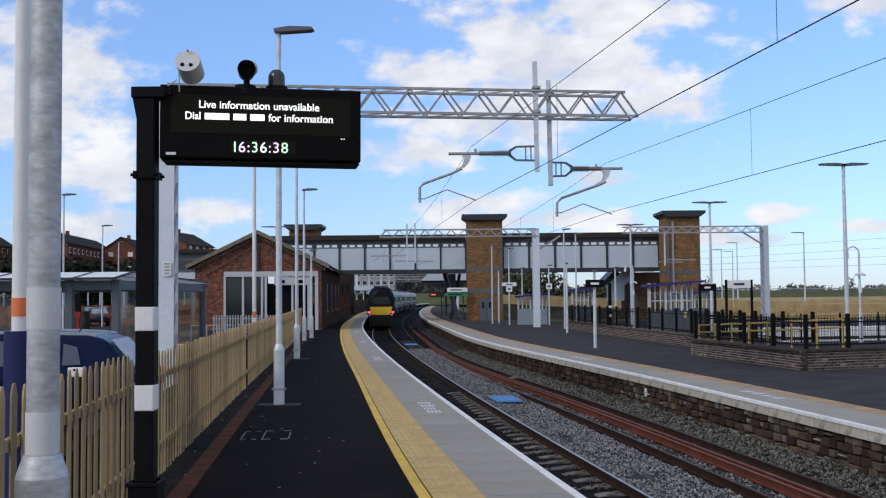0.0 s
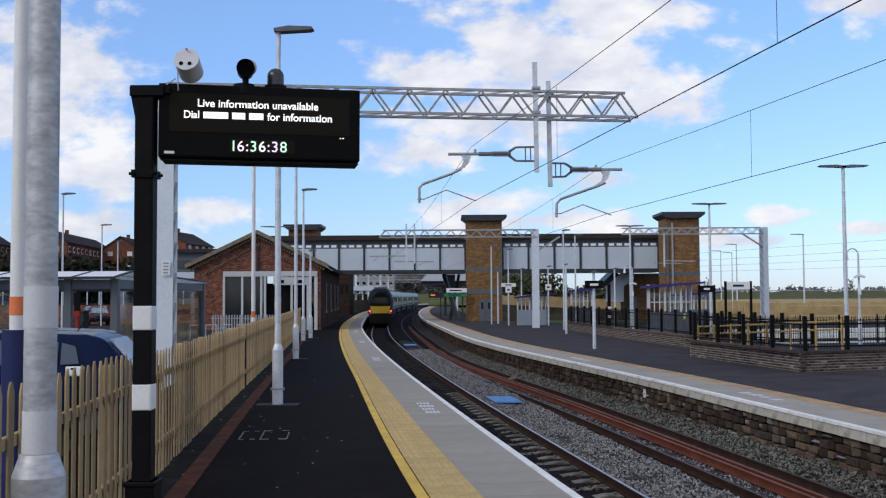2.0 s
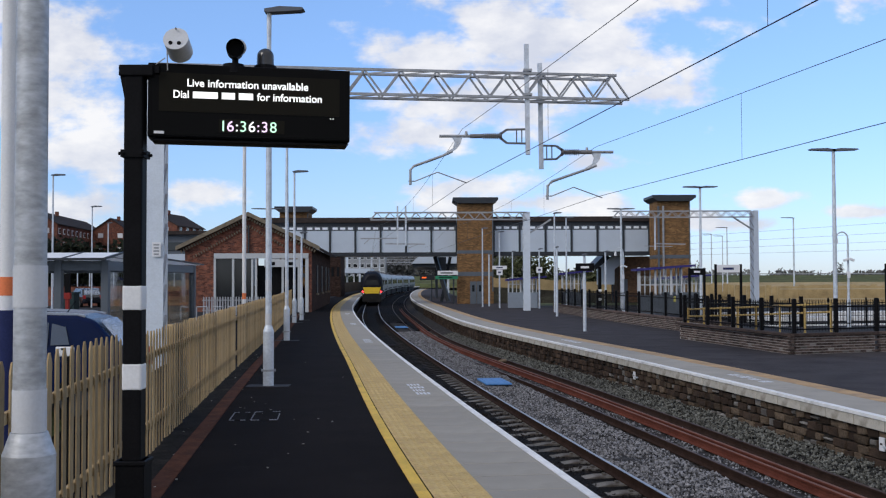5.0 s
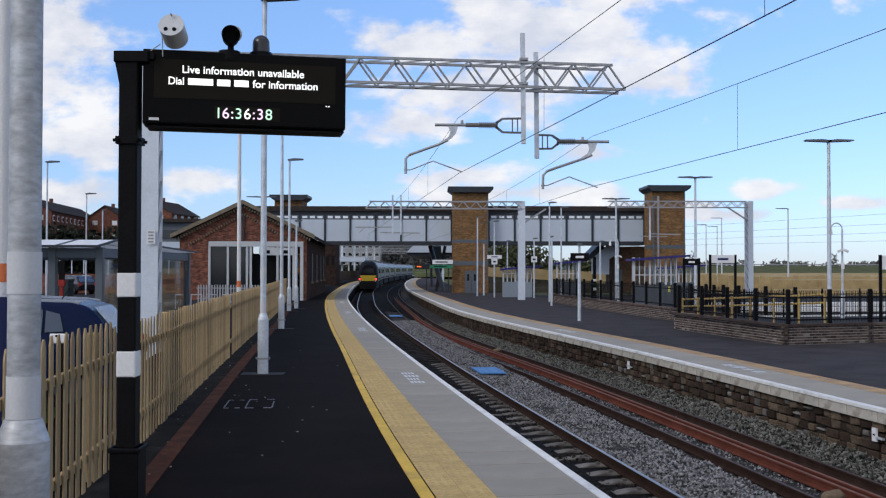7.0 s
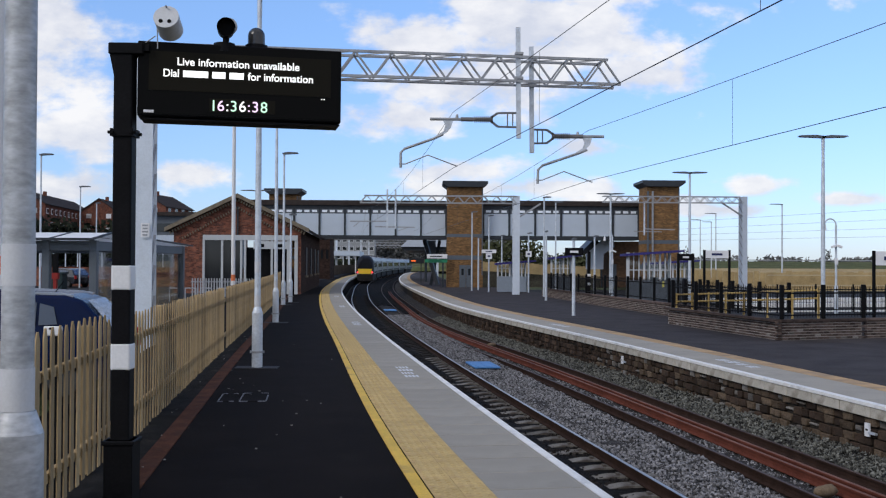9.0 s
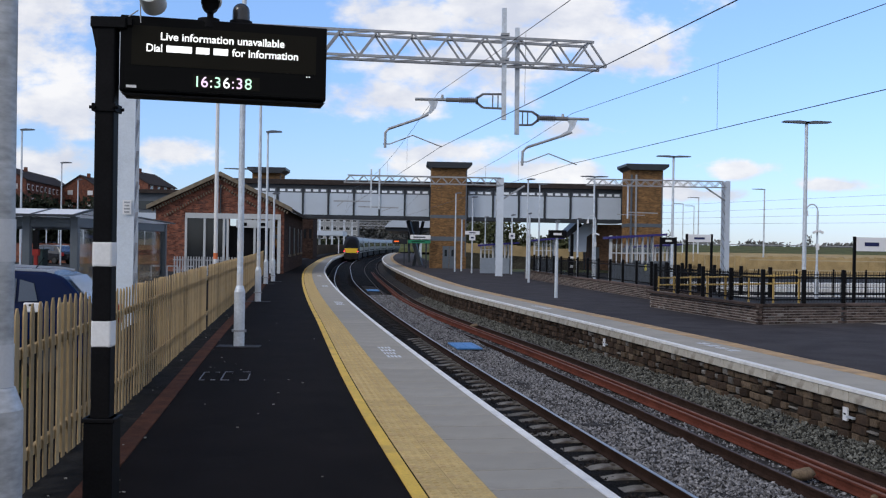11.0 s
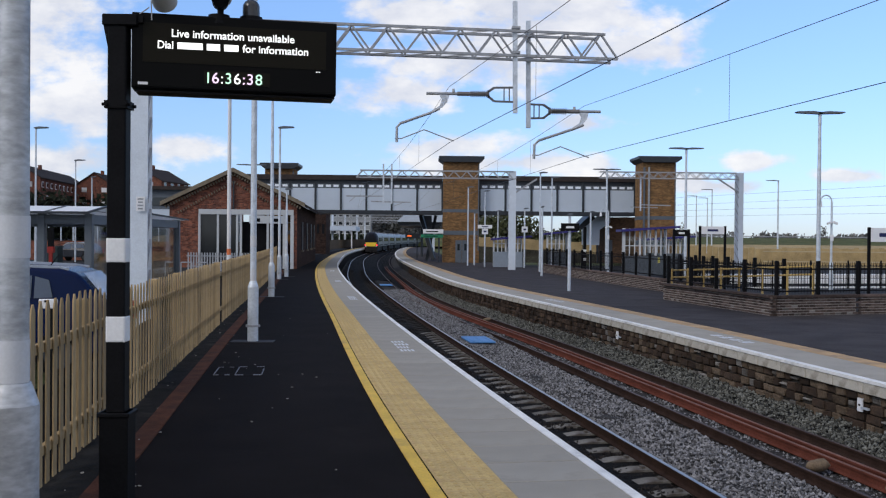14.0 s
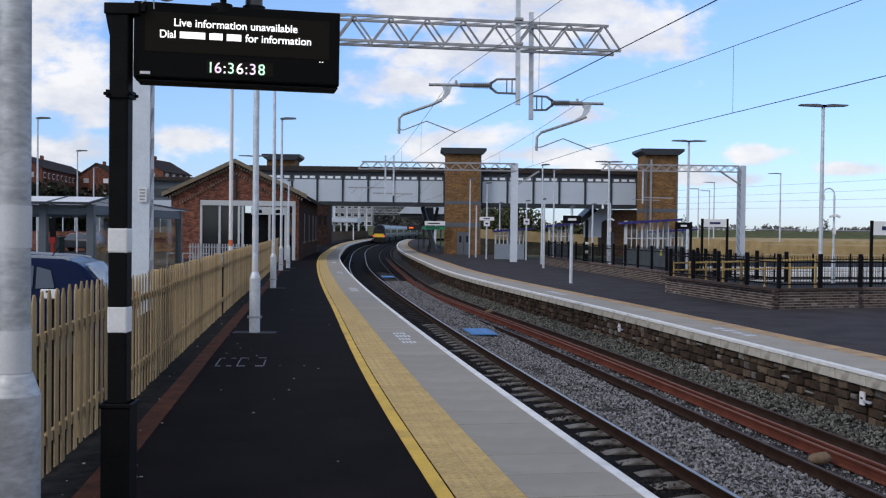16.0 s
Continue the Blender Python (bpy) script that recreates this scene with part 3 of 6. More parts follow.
def build_sleepers():
    bm = bmesh.new()
    prism(bm, [(-1.25, -.20), (1.25, -.20), (1.25, -.02), (.95, .0), (.5, .0), (.25, -.035), (-.25, -.035), (-.5, .0), (-.95, .0), (-1.25, -.02)], -.13, .13)
    for d in (-.75, .75):                                  # rail pads and clips
        for k in (-.11, .11):
            box(bm, (d + k, 0, .01), (.05, .10, .04))
    bevel_me = mesh_of("sleeper", bm, SLEEPER)
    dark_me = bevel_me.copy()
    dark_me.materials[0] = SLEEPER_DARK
    for line, d, z, label in ((NEAR, 1.48, ZR - .16, "weathered concrete sleeper under the near track"), (FAR, -1.51, ZRF - .17, "weathered concrete sleeper half buried in ballast")):
        y = 4.0
        while y < (100 if line is NEAR else 60):
            x, yy = off(line, y, d)
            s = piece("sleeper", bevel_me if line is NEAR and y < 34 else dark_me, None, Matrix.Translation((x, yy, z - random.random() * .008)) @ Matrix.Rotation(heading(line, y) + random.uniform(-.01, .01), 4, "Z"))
            tagged(s, label, "sleeper", "sleepers")
            y += .65


build_sleepers()


def stones(name, n, where, size, material, label):
    """Loose broken stones, one mesh."""
    rng = np.random.default_rng(5)
    base = np.array([(1, 0, 0), (-1, 0, 0), (0, 1, 0), (0, -1, 0), (0, 0, 1), (0, 0, -1)], float)
    tri = np.array([(0, 2, 4), (2, 1, 4), (1, 3, 4), (3, 0, 4), (2, 0, 5), (1, 2, 5), (3, 1, 5), (0, 3, 5)])
    pts = np.array([where(rng) for _ in range(n)])
    s = size * rng.uniform(.55, 1.35, (n, 1, 1)) * rng.uniform(.6, 1.25, (n, 1, 3))
    v = base[None] * s + rng.normal(0, size * .16, (n, 6, 3))
    a = rng.uniform(0, 6.28, n)
    b = rng.uniform(-.7, .7, n)
    ca, sa, cb, sb = np.cos(a)[:, None], np.sin(a)[:, None], np.cos(b)[:, None], np.sin(b)[:, None]
    x, y, z = v[..., 0], v[..., 1] * cb - v[..., 2] * sb, v[..., 1] * sb + v[..., 2] * cb
    v = np.stack([x * ca - y * sa, x * sa + y * ca, z], -1) + pts[:, None]
    f = (tri[None] + 6 * np.arange(n)[:, None, None]).reshape(-1, 3)
    me = bpy.data.meshes.new(name)
    me.from_pydata(v.reshape(-1, 3).tolist(), [], f.tolist())
    me.materials.append(material)
    return tagged(new(name, me), label, "ballast", kind="stuff")


def ballast_at(rng, lanes, y0, y1):
    y = y0 + (y1 - y0) * rng.random() ** 1.25
    k = int(rng.choice(len(lanes), p=[l[4] for l in lanes]))
    line, d0, d1, z, _ = lanes[k]
    d = rng.uniform(d0, d1)
    x, yy = off(line, y, d)
    crown = .05 * noise.noise((x * 1.3, yy * 1.3, 0))
    if line is FAR and d > -.75:               # heaped up against the wall
        z = -1.20 + (d + .7) * .26
    return x, yy, z + crown + rng.uniform(-.02, .02)


SIX_FOOT = [(NEAR, 2.45, 3.95, -1.10, .78), (FAR, -2.1, -.9, -1.26, .22)]
stones("ballast_stones", 75000, lambda r: ballast_at(r, SIX_FOOT, 8, 62), .026, STONE, "loose angular grey granite ballast stones")
stones("track_stones", 24000, lambda r: ballast_at(r, [(NEAR, .25, 2.45, -1.135, 1.0)], 8, 50), .030, STONE_DARK, "dark oily ballast stones between the near rails")
stones("wall_foot_stones", 22000, lambda r: ballast_at(r, [(FAR, -.72, .15, -1.2, 1.0)], 8, 60), .030, STONE_WALL, "grey ballast heaped against the platform wall")


def blue_cover(y, d, label):
    x, yy = off(NEAR, y, d)
    t = thing("cable_cover", Matrix.Translation((x, yy, -1.035)) @ Matrix.Rotation(heading(NEAR, y), 4, "Z"), label, "cover", "blue covers")
    bm = bmesh.new()
    box(bm, (0, 0, .012), (.78, 1.7, .05))
    bevel(bm, .01)
    part("panel", bm, BLUEPLATE, t)
    bm = bmesh.new()
    for k in (-.28, 0, .28):
        box(bm, (k, 0, .042), (.04, 1.5, .012))
    part("rib", bm, BLUEPLATE, t)


blue_cover(30.9, 3.15, "blue plastic cover lying on the ballast between the tracks")
blue_cover(67, 3.1, "blue plastic cover lying on the ballast farther along the tracks")


def line_marks(line, y, d, z, label):
    """Worn writing on the coping, not legible: bars."""
    x, yy = off(line, y, d)
    t = thing("painted_notice", Matrix.Translation((x, yy, z)) @ Matrix.Rotation(heading(line, y), 4, "Z"), label, "marking", "painted notices")
    for i, w in enumerate((.28, .24, .30, .27)):
        bm = bmesh.new()
        for k in range(4):
            box(bm, (-.14 + w * (k + .5) / 4, (i - 1.5) * .52, .002), (w / 4 - .025, .34 - .05 * ((k + i) % 2), .003))
        part("lettering_bar", bm, BANDGREY, t)
    return t


for y in (19.8, 35.4, 49.0, 63.8):
    line_marks(NEAR, y, -.55, .003, "worn white painted notice on the grey coping")
for y in (9.5, 23.0, 37.0):
    line_marks(FAR, y, .80, ZF + .003, "worn white painted notice on the island platform coping")


# ---- near fence, edging and covers ----
FENCE = spline([(-12, -.55), (0, -2.1), (5.6, -2.72), (12.4, -3.45), (17, -3.95), (26, -4.9), (46.6, -7.0), (66, -9.2)])
slab("gravel_verge", FENCE, -.12, .30, -.05, .004, -10, 64, EARTH, "dark gravel verge at the foot of the fence", "verge")
slab("rust_edging", FENCE, .30, .52, -.05, .012, -10, 64, RUSTSTRIP, "rust-brown edging strip beside the fence", "edging")


def build_fence():
    t = thing("picket_fence", Matrix(), "pale new timber picket fence along the platform", "fence")
    for z in (.36, 1.20):
        bm = bmesh.new()
        ribbon(bm, FENCE, [(-.05, z - .04), (-.012, z - .04), (-.012, z + .04), (-.05, z + .04)], 1, 65)
        part("fence_rail", bm, TIMBER, t)
    metas = []
    for w in (.088, .092, .112):
        bm = bmesh.new()
        prism(bm, [(-w / 2, .03), (w / 2, .03), (w / 2, 1.445), (w * .40, 1.475), (w * .14, 1.525), (-w * .14, 1.525), (-w * .40, 1.475), (-w / 2, 1.445)], -.006, .006)
        metas.append(mesh_of("picket", bm, TIMBER))
    y = 2.0
    rest = bmesh.new()
    while y < 64.5:
        x, s = FENCE(y)
        dz = -.02 + .03 * random.random() + (.065 if y < 10.5 else 0)
        m = Matrix.Translation((x, y, dz)) @ Matrix.Rotation(heading(FENCE, y) + math.pi / 2 + random.uniform(-.03, .03), 4, "Z") @ Matrix.Rotation(random.uniform(-.008, .008), 4, "Y")
        if abs(y - 24.4) < .12:               # a gap where two panels meet
            y += .215
            continue
        if y < 40:
            piece("picket", metas[2] if y < 10.5 else random.choice(metas), t, m)
        else:
            k = len(rest.verts)
            rest.from_mesh(metas[1])
            rest.verts.ensure_lookup_table()
            bmesh.ops.transform(rest, matrix=m, verts=rest.verts[k:])
        y += .235 if y < 8 else .228
    p = part("picket_rest", rest, TIMBER, t)
    p["kind"] = "stuff"
    post = bmesh.new()
    box(post, (0, 0, .73), (.10, .10, 1.50))
    bevel(post, .012, 1)
    me = mesh_of("fence_post", post, TIMBER)
    y = 3.0
    while y < 65:
        piece("fence_post", me, t, Matrix.Translation((FENCE(y)[0] - .14, y, 0)))
        y += 2.4


build_fence()


def build_inspection_covers():
    for (x, y), w, l in (((-2.62, 15.95), .40, .95), ((-3.02, 15.9), .24, .9)):
        t = thing("inspection_cover", Matrix.Translation((x, y, 0)) @ Matrix.Rotation(.10, 4, "Z"), "asphalt-filled inspection cover with worn pale metal rim", "cover", "inspection covers")
        bm = bmesh.new()
        for i in (-1, 1):                     # only the corners are still bare
            for j in (-1, 1):
                box(bm, (i * w * .34, j * l / 2, .002), (w * .3, .04, .01))
        box(bm, (-w / 2, 0, .002), (.018, l, .01))
        if w > .3:
            box(bm, (w / 2, -.1, .002), (.018, l * .7, .01))
        part("rim", bm, mat("worn_rim", (.20, .20, .21), .6, metal=.3, var=.7, scale=5, fine=30, dirt=(.03, .03, .03), dirt_amount=.6), t)
        bm = bmesh.new()
        box(bm, (0, 0, -.004), (w - .02, l - .02, .012))
        part("lid", bm, ASPHALT, t)


build_inspection_covers()


# ---- columns ----
def lamp_column(x, y, height, arm, z=0.0, base_h=1.22, r=.062, label="", twin=False, bands=True, rz=0.0, base=True, steel=None, flare=1.75):
    steel = steel or GALV
    t = thing("lamp_column", Matrix.Translation((x, y, z)) @ Matrix.Rotation(rz, 4, "Z"), label or "galvanised raise-and-lower platform lamp column with white bands", "street lamp", "platform lamps")
    if base:
        bm = bmesh.new()
        rod(bm, (0, 0, 0), (0, 0, base_h - .12), r * flare, seg=20)
        rod(bm, (0, 0, base_h - .12), (0, 0, base_h), r * flare, r * 1.12, seg=20)
        part("base_section", bm, steel, t, smooth=True)
        bm = bmesh.new()
        rod(bm, (0, 0, .30), (0, 0, .34), r * 1.9, seg=20)
        box(bm, (r * 1.9, 0, .32), (.05, .04, .05))
        box(bm, (-r * 1.9, 0, .32), (.05, .04, .05))
        part("hinge_collar", bm, GALV_DULL, t)
        bm = bmesh.new()
        box(bm, (0, 0, .006), (.85, .42, .016))
        part("base_slab", bm, mat("dark_slab", (.035, .035, .04), .8, var=.3, scale=3), t)
    bm = bmesh.new()
    z0 = base_h if base else 0
    rod(bm, (0, 0, z0), (0, 0, z0 + (height - z0) * .55), r, r * .95, seg=18)
    rod(bm, (0, 0, z0 + (height - z0) * .55), (0, 0, height - .45), r * .95, r * .72, seg=18)
    rod(bm, (0, 0, height - .45), (0, 0, height), r * .78, seg=18)
    part("shaft", bm, steel, t, smooth=True)
    if bands:
        for zb in (base_h + .12, base_h + .80):
            bm = bmesh.new()
            rod(bm, (0, 0, zb - .115), (0, 0, zb + .115), r * 1.03, seg=20)
            part("white_band", bm, BANDGREY, t, "white reflective band", smooth=True)
    for sgn in ((1, -1) if twin else (1,)):
        bm = bmesh.new()
        prism(bm, [(0, 0), (arm * .9, .035), (arm, .06), (arm * .95, .10), (arm * .3, .12), (-.08, .07), (-.08, .01)], -.13, .13)
        if sgn < 0:
            bmesh.ops.transform(bm, matrix=Matrix.Rotation(math.pi, 4, "Z"), verts=bm.verts)
        bmesh.ops.translate(bm, vec=(0, 0, height), verts=bm.verts)
        part("lantern", bm, mat("lantern_grey", (.11, .12, .14), .5, var=.1, scale=5), t, "dark grey flat lantern head")
    return t


lamp_column(-3.31, 20.4, 7.55, .72)
lamp_column(-5.15, 35.6, 7.6, .72)
lamp_column(-6.92, 50.4, 7.5, .70)
lamp_column(-6.98, 53.6, 4.6, .3, label="short galvanised platform column with white bands")
lamp_column(-2.21, 5.6, 7.5, .72, base_h=1.30, r=.088, steel=GALV_OLD, flare=1.6, label="mottled galvanised lamp column with white bands, close by the fence")


def car_park_column(x, y, height, r, zb, label, up=0.0):
    t = thing("car_park_column", Matrix.Translation((x, y, zb)), label, "street lamp", "car park columns")
    for name, a, b, m, k in (("base_section", 0, 1.72 - zb + up, NAVY, 1.9), ("shaft", 1.72 - zb + up, height, WHITEPAINT, 1.0), ("orange_band", 1.86 - zb + up, 2.04 - zb + up, ORANGE, 1.03)):
        bm = bmesh.new()
        rod(bm, (0, 0, a), (0, 0, b), r * k, r * (k if name != "shaft" else .85), seg=20)
        part(name, bm, m, t, smooth=True)
    return t


car_park_column(-4.10, 9.8, 8.0, .075, .05, "white painted column with an orange band and dark blue base", .13)
car_park_column(-5.60, 30.0, 7.9, .06, .05, "white painted column with an orange band behind the fence", -.29)


def far_lamp(x, y, h, arm=.75, twin=False, z=0.05, r=.06, label="pale lamp column in the car park", mt=None, rz=0):
    return lamp_column(x, y, h, arm, z=z, r=r, label=label, twin=twin, bands=False, base=False, rz=rz)


far_lamp(-21.8, 58.0, 8.1, .7, label="pale galvanised lamp column in the car park")
far_lamp(-26.3, 78.0, 7.75, .75, label="slim car park lamp column with a short arm")
far_lamp(-25.7, 80.0, 6.6, .3, label="slim car park lamp column with a short arm")
far_lamp(-14.2, 86.0, 8.1, 1.3, twin=True, label="twin-arm platform lamp column behind the station building")
# island platform lamps
far_lamp(16.15, 40.4, 7.4, 1.0, twin=True, z=ZF, r=.085, label="twin-arm galvanised platform lamp column")
far_lamp(15.95, 60, 7.7, 1.05, twin=True, z=ZF, r=.085, label="twin-arm galvanised platform lamp column")
far_lamp(14.0, 75, 7.45, 1.05, twin=True, z=ZF, r=.085, label="twin-arm galvanised platform lamp column")
for x, y, h, a in ((6.62, 44.1, 3.3, 0), (7.6, 62, 4.2, .0), (8.37, 69.5, 6.8, .5), (10.3, 78, 7.0, .6), (4.1, 84, 6.5, .5), (5.25, 80, 6.0, .4), (4.75, 86, 4.4, .4), (8.30, 79, 4.6, .3), (6.75, 86, 4.6, .3), (12.3, 72, 4.2, .3)):
    far_lamp(x, y, h, a or .12, z=ZF, r=.075 if h < 4.5 else .065, label="slim galvanised post on the island platform")
for px_, y, h, a in ((42.3, 118, 9.5, -1.5), (43.8, 150, 10, -1.7), (45.6, 165, 9.7, -1.7), (50.3, 175, 9.8, -1.7), (72, 118, 9.0, -1.4), (98, 172, 9, -1.5)):
    far_lamp(px_, y, h, -a, z=-.3, r=.10, label="road lamp column beyond the tracks", rz=math.pi)


# ---- information display on its post ----
def build_display():
    X, Y = -1.99, 6.8
    t = thing("platform_display_post", Matrix.Translation((X, Y, 0)), "black square post with white bands carrying a passenger information display", "display post")
    bm = bmesh.new()
    box(bm, (0, 0, 2.0), (.125, .125, 3.1))
    bevel(bm, .012)
    part("post", bm, BLACKPAINT, t)
    bm = bmesh.new()
    box(bm, (0, 0, .47), (.19, .19, .94))
    box(bm, (0, 0, .925), (.215, .215, .03))
    bevel(bm, .006, 1)
    part("base_sleeve", bm, BLACKPAINT, t, "wider black base sleeve")
    for z0, z1 in ((1.93, 2.10), (1.40, 1.58)):
        bm = bmesh.new()
        box(bm, (0, 0, (z0 + z1) / 2), (.131, .131, z1 - z0))
        bevel(bm, .013)
        part("white_band", bm, WHITEPAINT, t, "white reflective band")
    bm = bmesh.new()
    box(bm, (0, 0, 2.98), (.155, .155, .05))
    for k in (-1, 1):
        for j in (-1, 1):
            rod(bm, (k * .062, j * .07, 2.98), (k * .062, j * .092, 2.98), .011, seg=8)
            rod(bm, (k * .07, j * .062, 2.98), (k * .095, j * .062, 2.98), .011, seg=8)
    part("collar", bm, BLACKPAINT, t, "bolted black clamp collar")
    bm = bmesh.new()
    box(bm, (.02, 0, 3.538), (.23, .15, .075))
    bevel(bm, .006, 1)
    part("top_bracket", bm, BLACKPAINT, t)
    bm = bmesh.new()
    prism(bm, [(-.09, 3.51), (-.0, 3.51), (-.0, 3.36), (-.06, 3.36)], -.06, .06)
    part("gusset", bm, BLACKPAINT, t)
    # the display hangs slightly turned towards the track
    d = thing("information_display", Matrix.Translation((-1.905, Y - .02, 3.07)) @ Matrix.Rotation(.185, 4, "Z") @ Matrix.Rotation(.006, 4, "Y"),
              "black cased platform information display with white text on its screen", "display")
    W, H = 1.36, .517
    bm = bmesh.new()
    box(bm, (W / 2, .11, H / 2 + .021), (W, .24, H - .018))
    bevel(bm, .006)
    part("case", bm, BLACKPAINT, d)
    bm = bmesh.new()
    prism(bm, [(.02, .016), (W - .005, .016), (W - .012, .006), (.03, .006)], .0, .22)
    part("underside", bm, BLACKPAINT, d)
    bm = bmesh.new()
    box(bm, (W / 2, -.0135, H / 2 + .02), (W - .03, .006, H - .042))
    part("front_glass", bm, SCREEN, d, "glossy black front glass")
    bm = bmesh.new()
    box(bm, (W / 2, -.0185, .333), (W - .145, .004, .262))
    part("screen", bm, LCD, d, "dark lit LCD panel")
    bm = bmesh.new()
    box(bm, (.690, -.0185, .115), (.44, .004, .09))
    part("clock_panel", bm, LCD, d, "dark clock panel")
    R = Matrix.Rotation(math.pi / 2, 4, "X")

    def put(text, x, z, size, m, width, bold=.0):
        lettering(text, size, m, d, Matrix.Translation((x, -.0225, z)) @ R, bold, width=width)
    put("Live information unavailable", .258, .375, .073, TEXTGLOW, .812, .0009)
    put("Dial", .168, .295, .073, TEXTGLOW, .100, .0009)
    put("for information", .722, .295, .073, TEXTGLOW, .442, .0009)
    for x, w in ((.295, .165), (.486, .088), (.600, .096)):      # a number, as plain bars
        bm = bmesh.new()
        box(bm, (x + w / 2, -.0225, .318), (w, .003, .044))
        part("number_bar", bm, TEXTGLOW, d, "white bar in place of a number")
    for i, (ch, m) in enumerate(zip("16:36:38", (TEXTGREEN, TEXTPINK, TEXTGLOW, TEXTGREEN, TEXTGLOW, TEXTPINK, TEXTPINK, TEXTGREEN))):
        x = .462 + sum(.058 if c != ":" else .028 for c in "16:36:38"[:i]) + (.01 if ch == "1" else 0)
        put(ch, x, .078, .103, m, None, .0003)
    bm = bmesh.new()
    box(bm, (.075, -.0185, .058), (.065, .004, .018))
    part("maker_plate", bm, SIGNWHITE, d, "small white label")
    for k in (0, 1):
        bm = bmesh.new()
        box(bm, (1.225 + k * .018, -.0225, .185), (.009, .003, .006))
        part("dot", bm, TEXTGLOW, d)
    # horn speaker, camera and beacon on top
    s = thing("loudspeaker", Matrix.Translation((-1.724, Y + .05, 3.545)), "pale grey cylindrical loudspeaker on top of the display", "loudspeaker")
    bm = bmesh.new()
    rod(bm, (.041, -.20, .180), (.036, -.055, .125), .082, .082, seg=32)
    part("body", bm, HORN, s, smooth=True)
    bm = bmesh.new()
    rod(bm, (.041, -.209, .1832), (.041, -.199, .1795), .083, .082, seg=32)
    part("front_plate", bm, mat("speaker_front", (.52, .53, .55), .5, var=.05, scale=6), s)
    for i in range(3):
        bm = bmesh.new()
        w = 2.1 * i + 1.57
        rod(bm, (.041 + .068 * math.cos(w), -.213, .184 + .068 * math.sin(w)), (.041 + .068 * math.cos(w), -.195, .180 + .068 * math.sin(w)), .006, seg=8)
        part("bolt", bm, DARK_STEEL, s)
    for k, z, m in ((.010, .152, BLACKPAINT), (.066, .150, BLACKPAINT)):
        bm = bmesh.new()
        rod(bm, (k, -.226, z), (k, -.195, z), .0135, seg=14)
        part("socket", bm, m, s, "round black socket")
    bm = bmesh.new()
    rod(bm, (-.045, -.08, .0), (-.045, -.10, .14), .004, seg=8)
    rod(bm, (-.07, -.05, .09), (-.16, -.08, .015), .004, seg=6)
    part("stirrup", bm, HORN, s, "bent mounting bracket and cable")
    bm = bmesh.new()
    box(bm, (-.145, -.05, .0), (.10, .12, .045))
    part("foot", bm, BLACKPAINT, s)
    c = thing("security_camera", Matrix.Translation((-1.358, Y + .14, 3.572)), "black bullet camera facing along the platform", "camera")
    bm = bmesh.new()
    rod(bm, (0, 0, -.02), (0, 0, .045), .080, .072, seg=24)
    rod(bm, (.01, 0, .045), (.01, 0, .085), .022, seg=12)
    part("mount", bm, BLACKPAINT, c)
    bm = bmesh.new()
    rod(bm, (.035, -.13, .135), (-.005, .07, .150), .062, .055, seg=24, caps=False)
    rod(bm, (.021, -.06, .138), (-.005, .07, .150), .055, .052, seg=24)
    part("housing", bm, BLACKPAINT, c, smooth=True)
    bm = bmesh.new()
    rod(bm, (.035, -.035, .158), (.012, .07, .168), .058, .05, seg=20)
    part("sunshield", bm, HORN, c, "pale grey sunshield")
    b = thing("dome_sensor", Matrix.Translation((-1.150, Y + .20, 3.575)), "black domed sensor beside the camera", "sensor")
    bm = bmesh.new()
    rod(bm, (0, 0, -.02), (0, 0, .045), .086, .076, seg=24)
    part("mount", bm, BLACKPAINT, b)
    bm = bmesh.new()
    rod(bm, (0, 0, .045), (0, 0, .11), .060, .058, seg=24)
    bmesh.ops.create_uvsphere(bm, u_segments=24, v_segments=12, radius=.0585, matrix=Matrix.Translation((0, 0, .11)))
    part("dome", bm, mat("smoked_dome", (.03, .03, .032), .2, var=.1), b, smooth=True)


build_display()


# ---- overhead line ----
def truss(own, a, b, w, h, bays, c=.05):
    """A box girder of tubes from a to b; a and b are on its bottom centre line."""
    a, b = Vector(a), Vector(b)
    d = (b - a)
    side = Vector((d.y, -d.x, 0)).normalized() * (w / 2)
    up = Vector((0, 0, h))
    lines = [(-side, 0), (side, 0), (-side, 1), (side, 1)]
    def member(name, p, q, k):
        bm = bmesh.new()
        beam(bm, p, q, k, k)
        part(name, bm, GALV_DULL, own)
    for s, k in lines:
        member("chord", a + s + up * k, b + s + up * k - d.normalized() * (h * .55 if k else 0), c)
    for i in range(bays):
        p, q = a + d * (i / bays), a + d * ((i + 1) / bays)
        m = (p + q) / 2
        last = i == bays - 1
        for s in (-side, side):
            member("diagonal", p + s, m + s + up, c * .7)
            member("diagonal", m + s + up, q + s, c * .7)
        member("cross_brace", p - side, q + side, c * .5)
        member("cross_brace", m - side + up, m + side + up, c * .5)
        if not last:
            member("cross_brace", m - side + up, q + d * (.5 / bays) + side + up, c * .45)


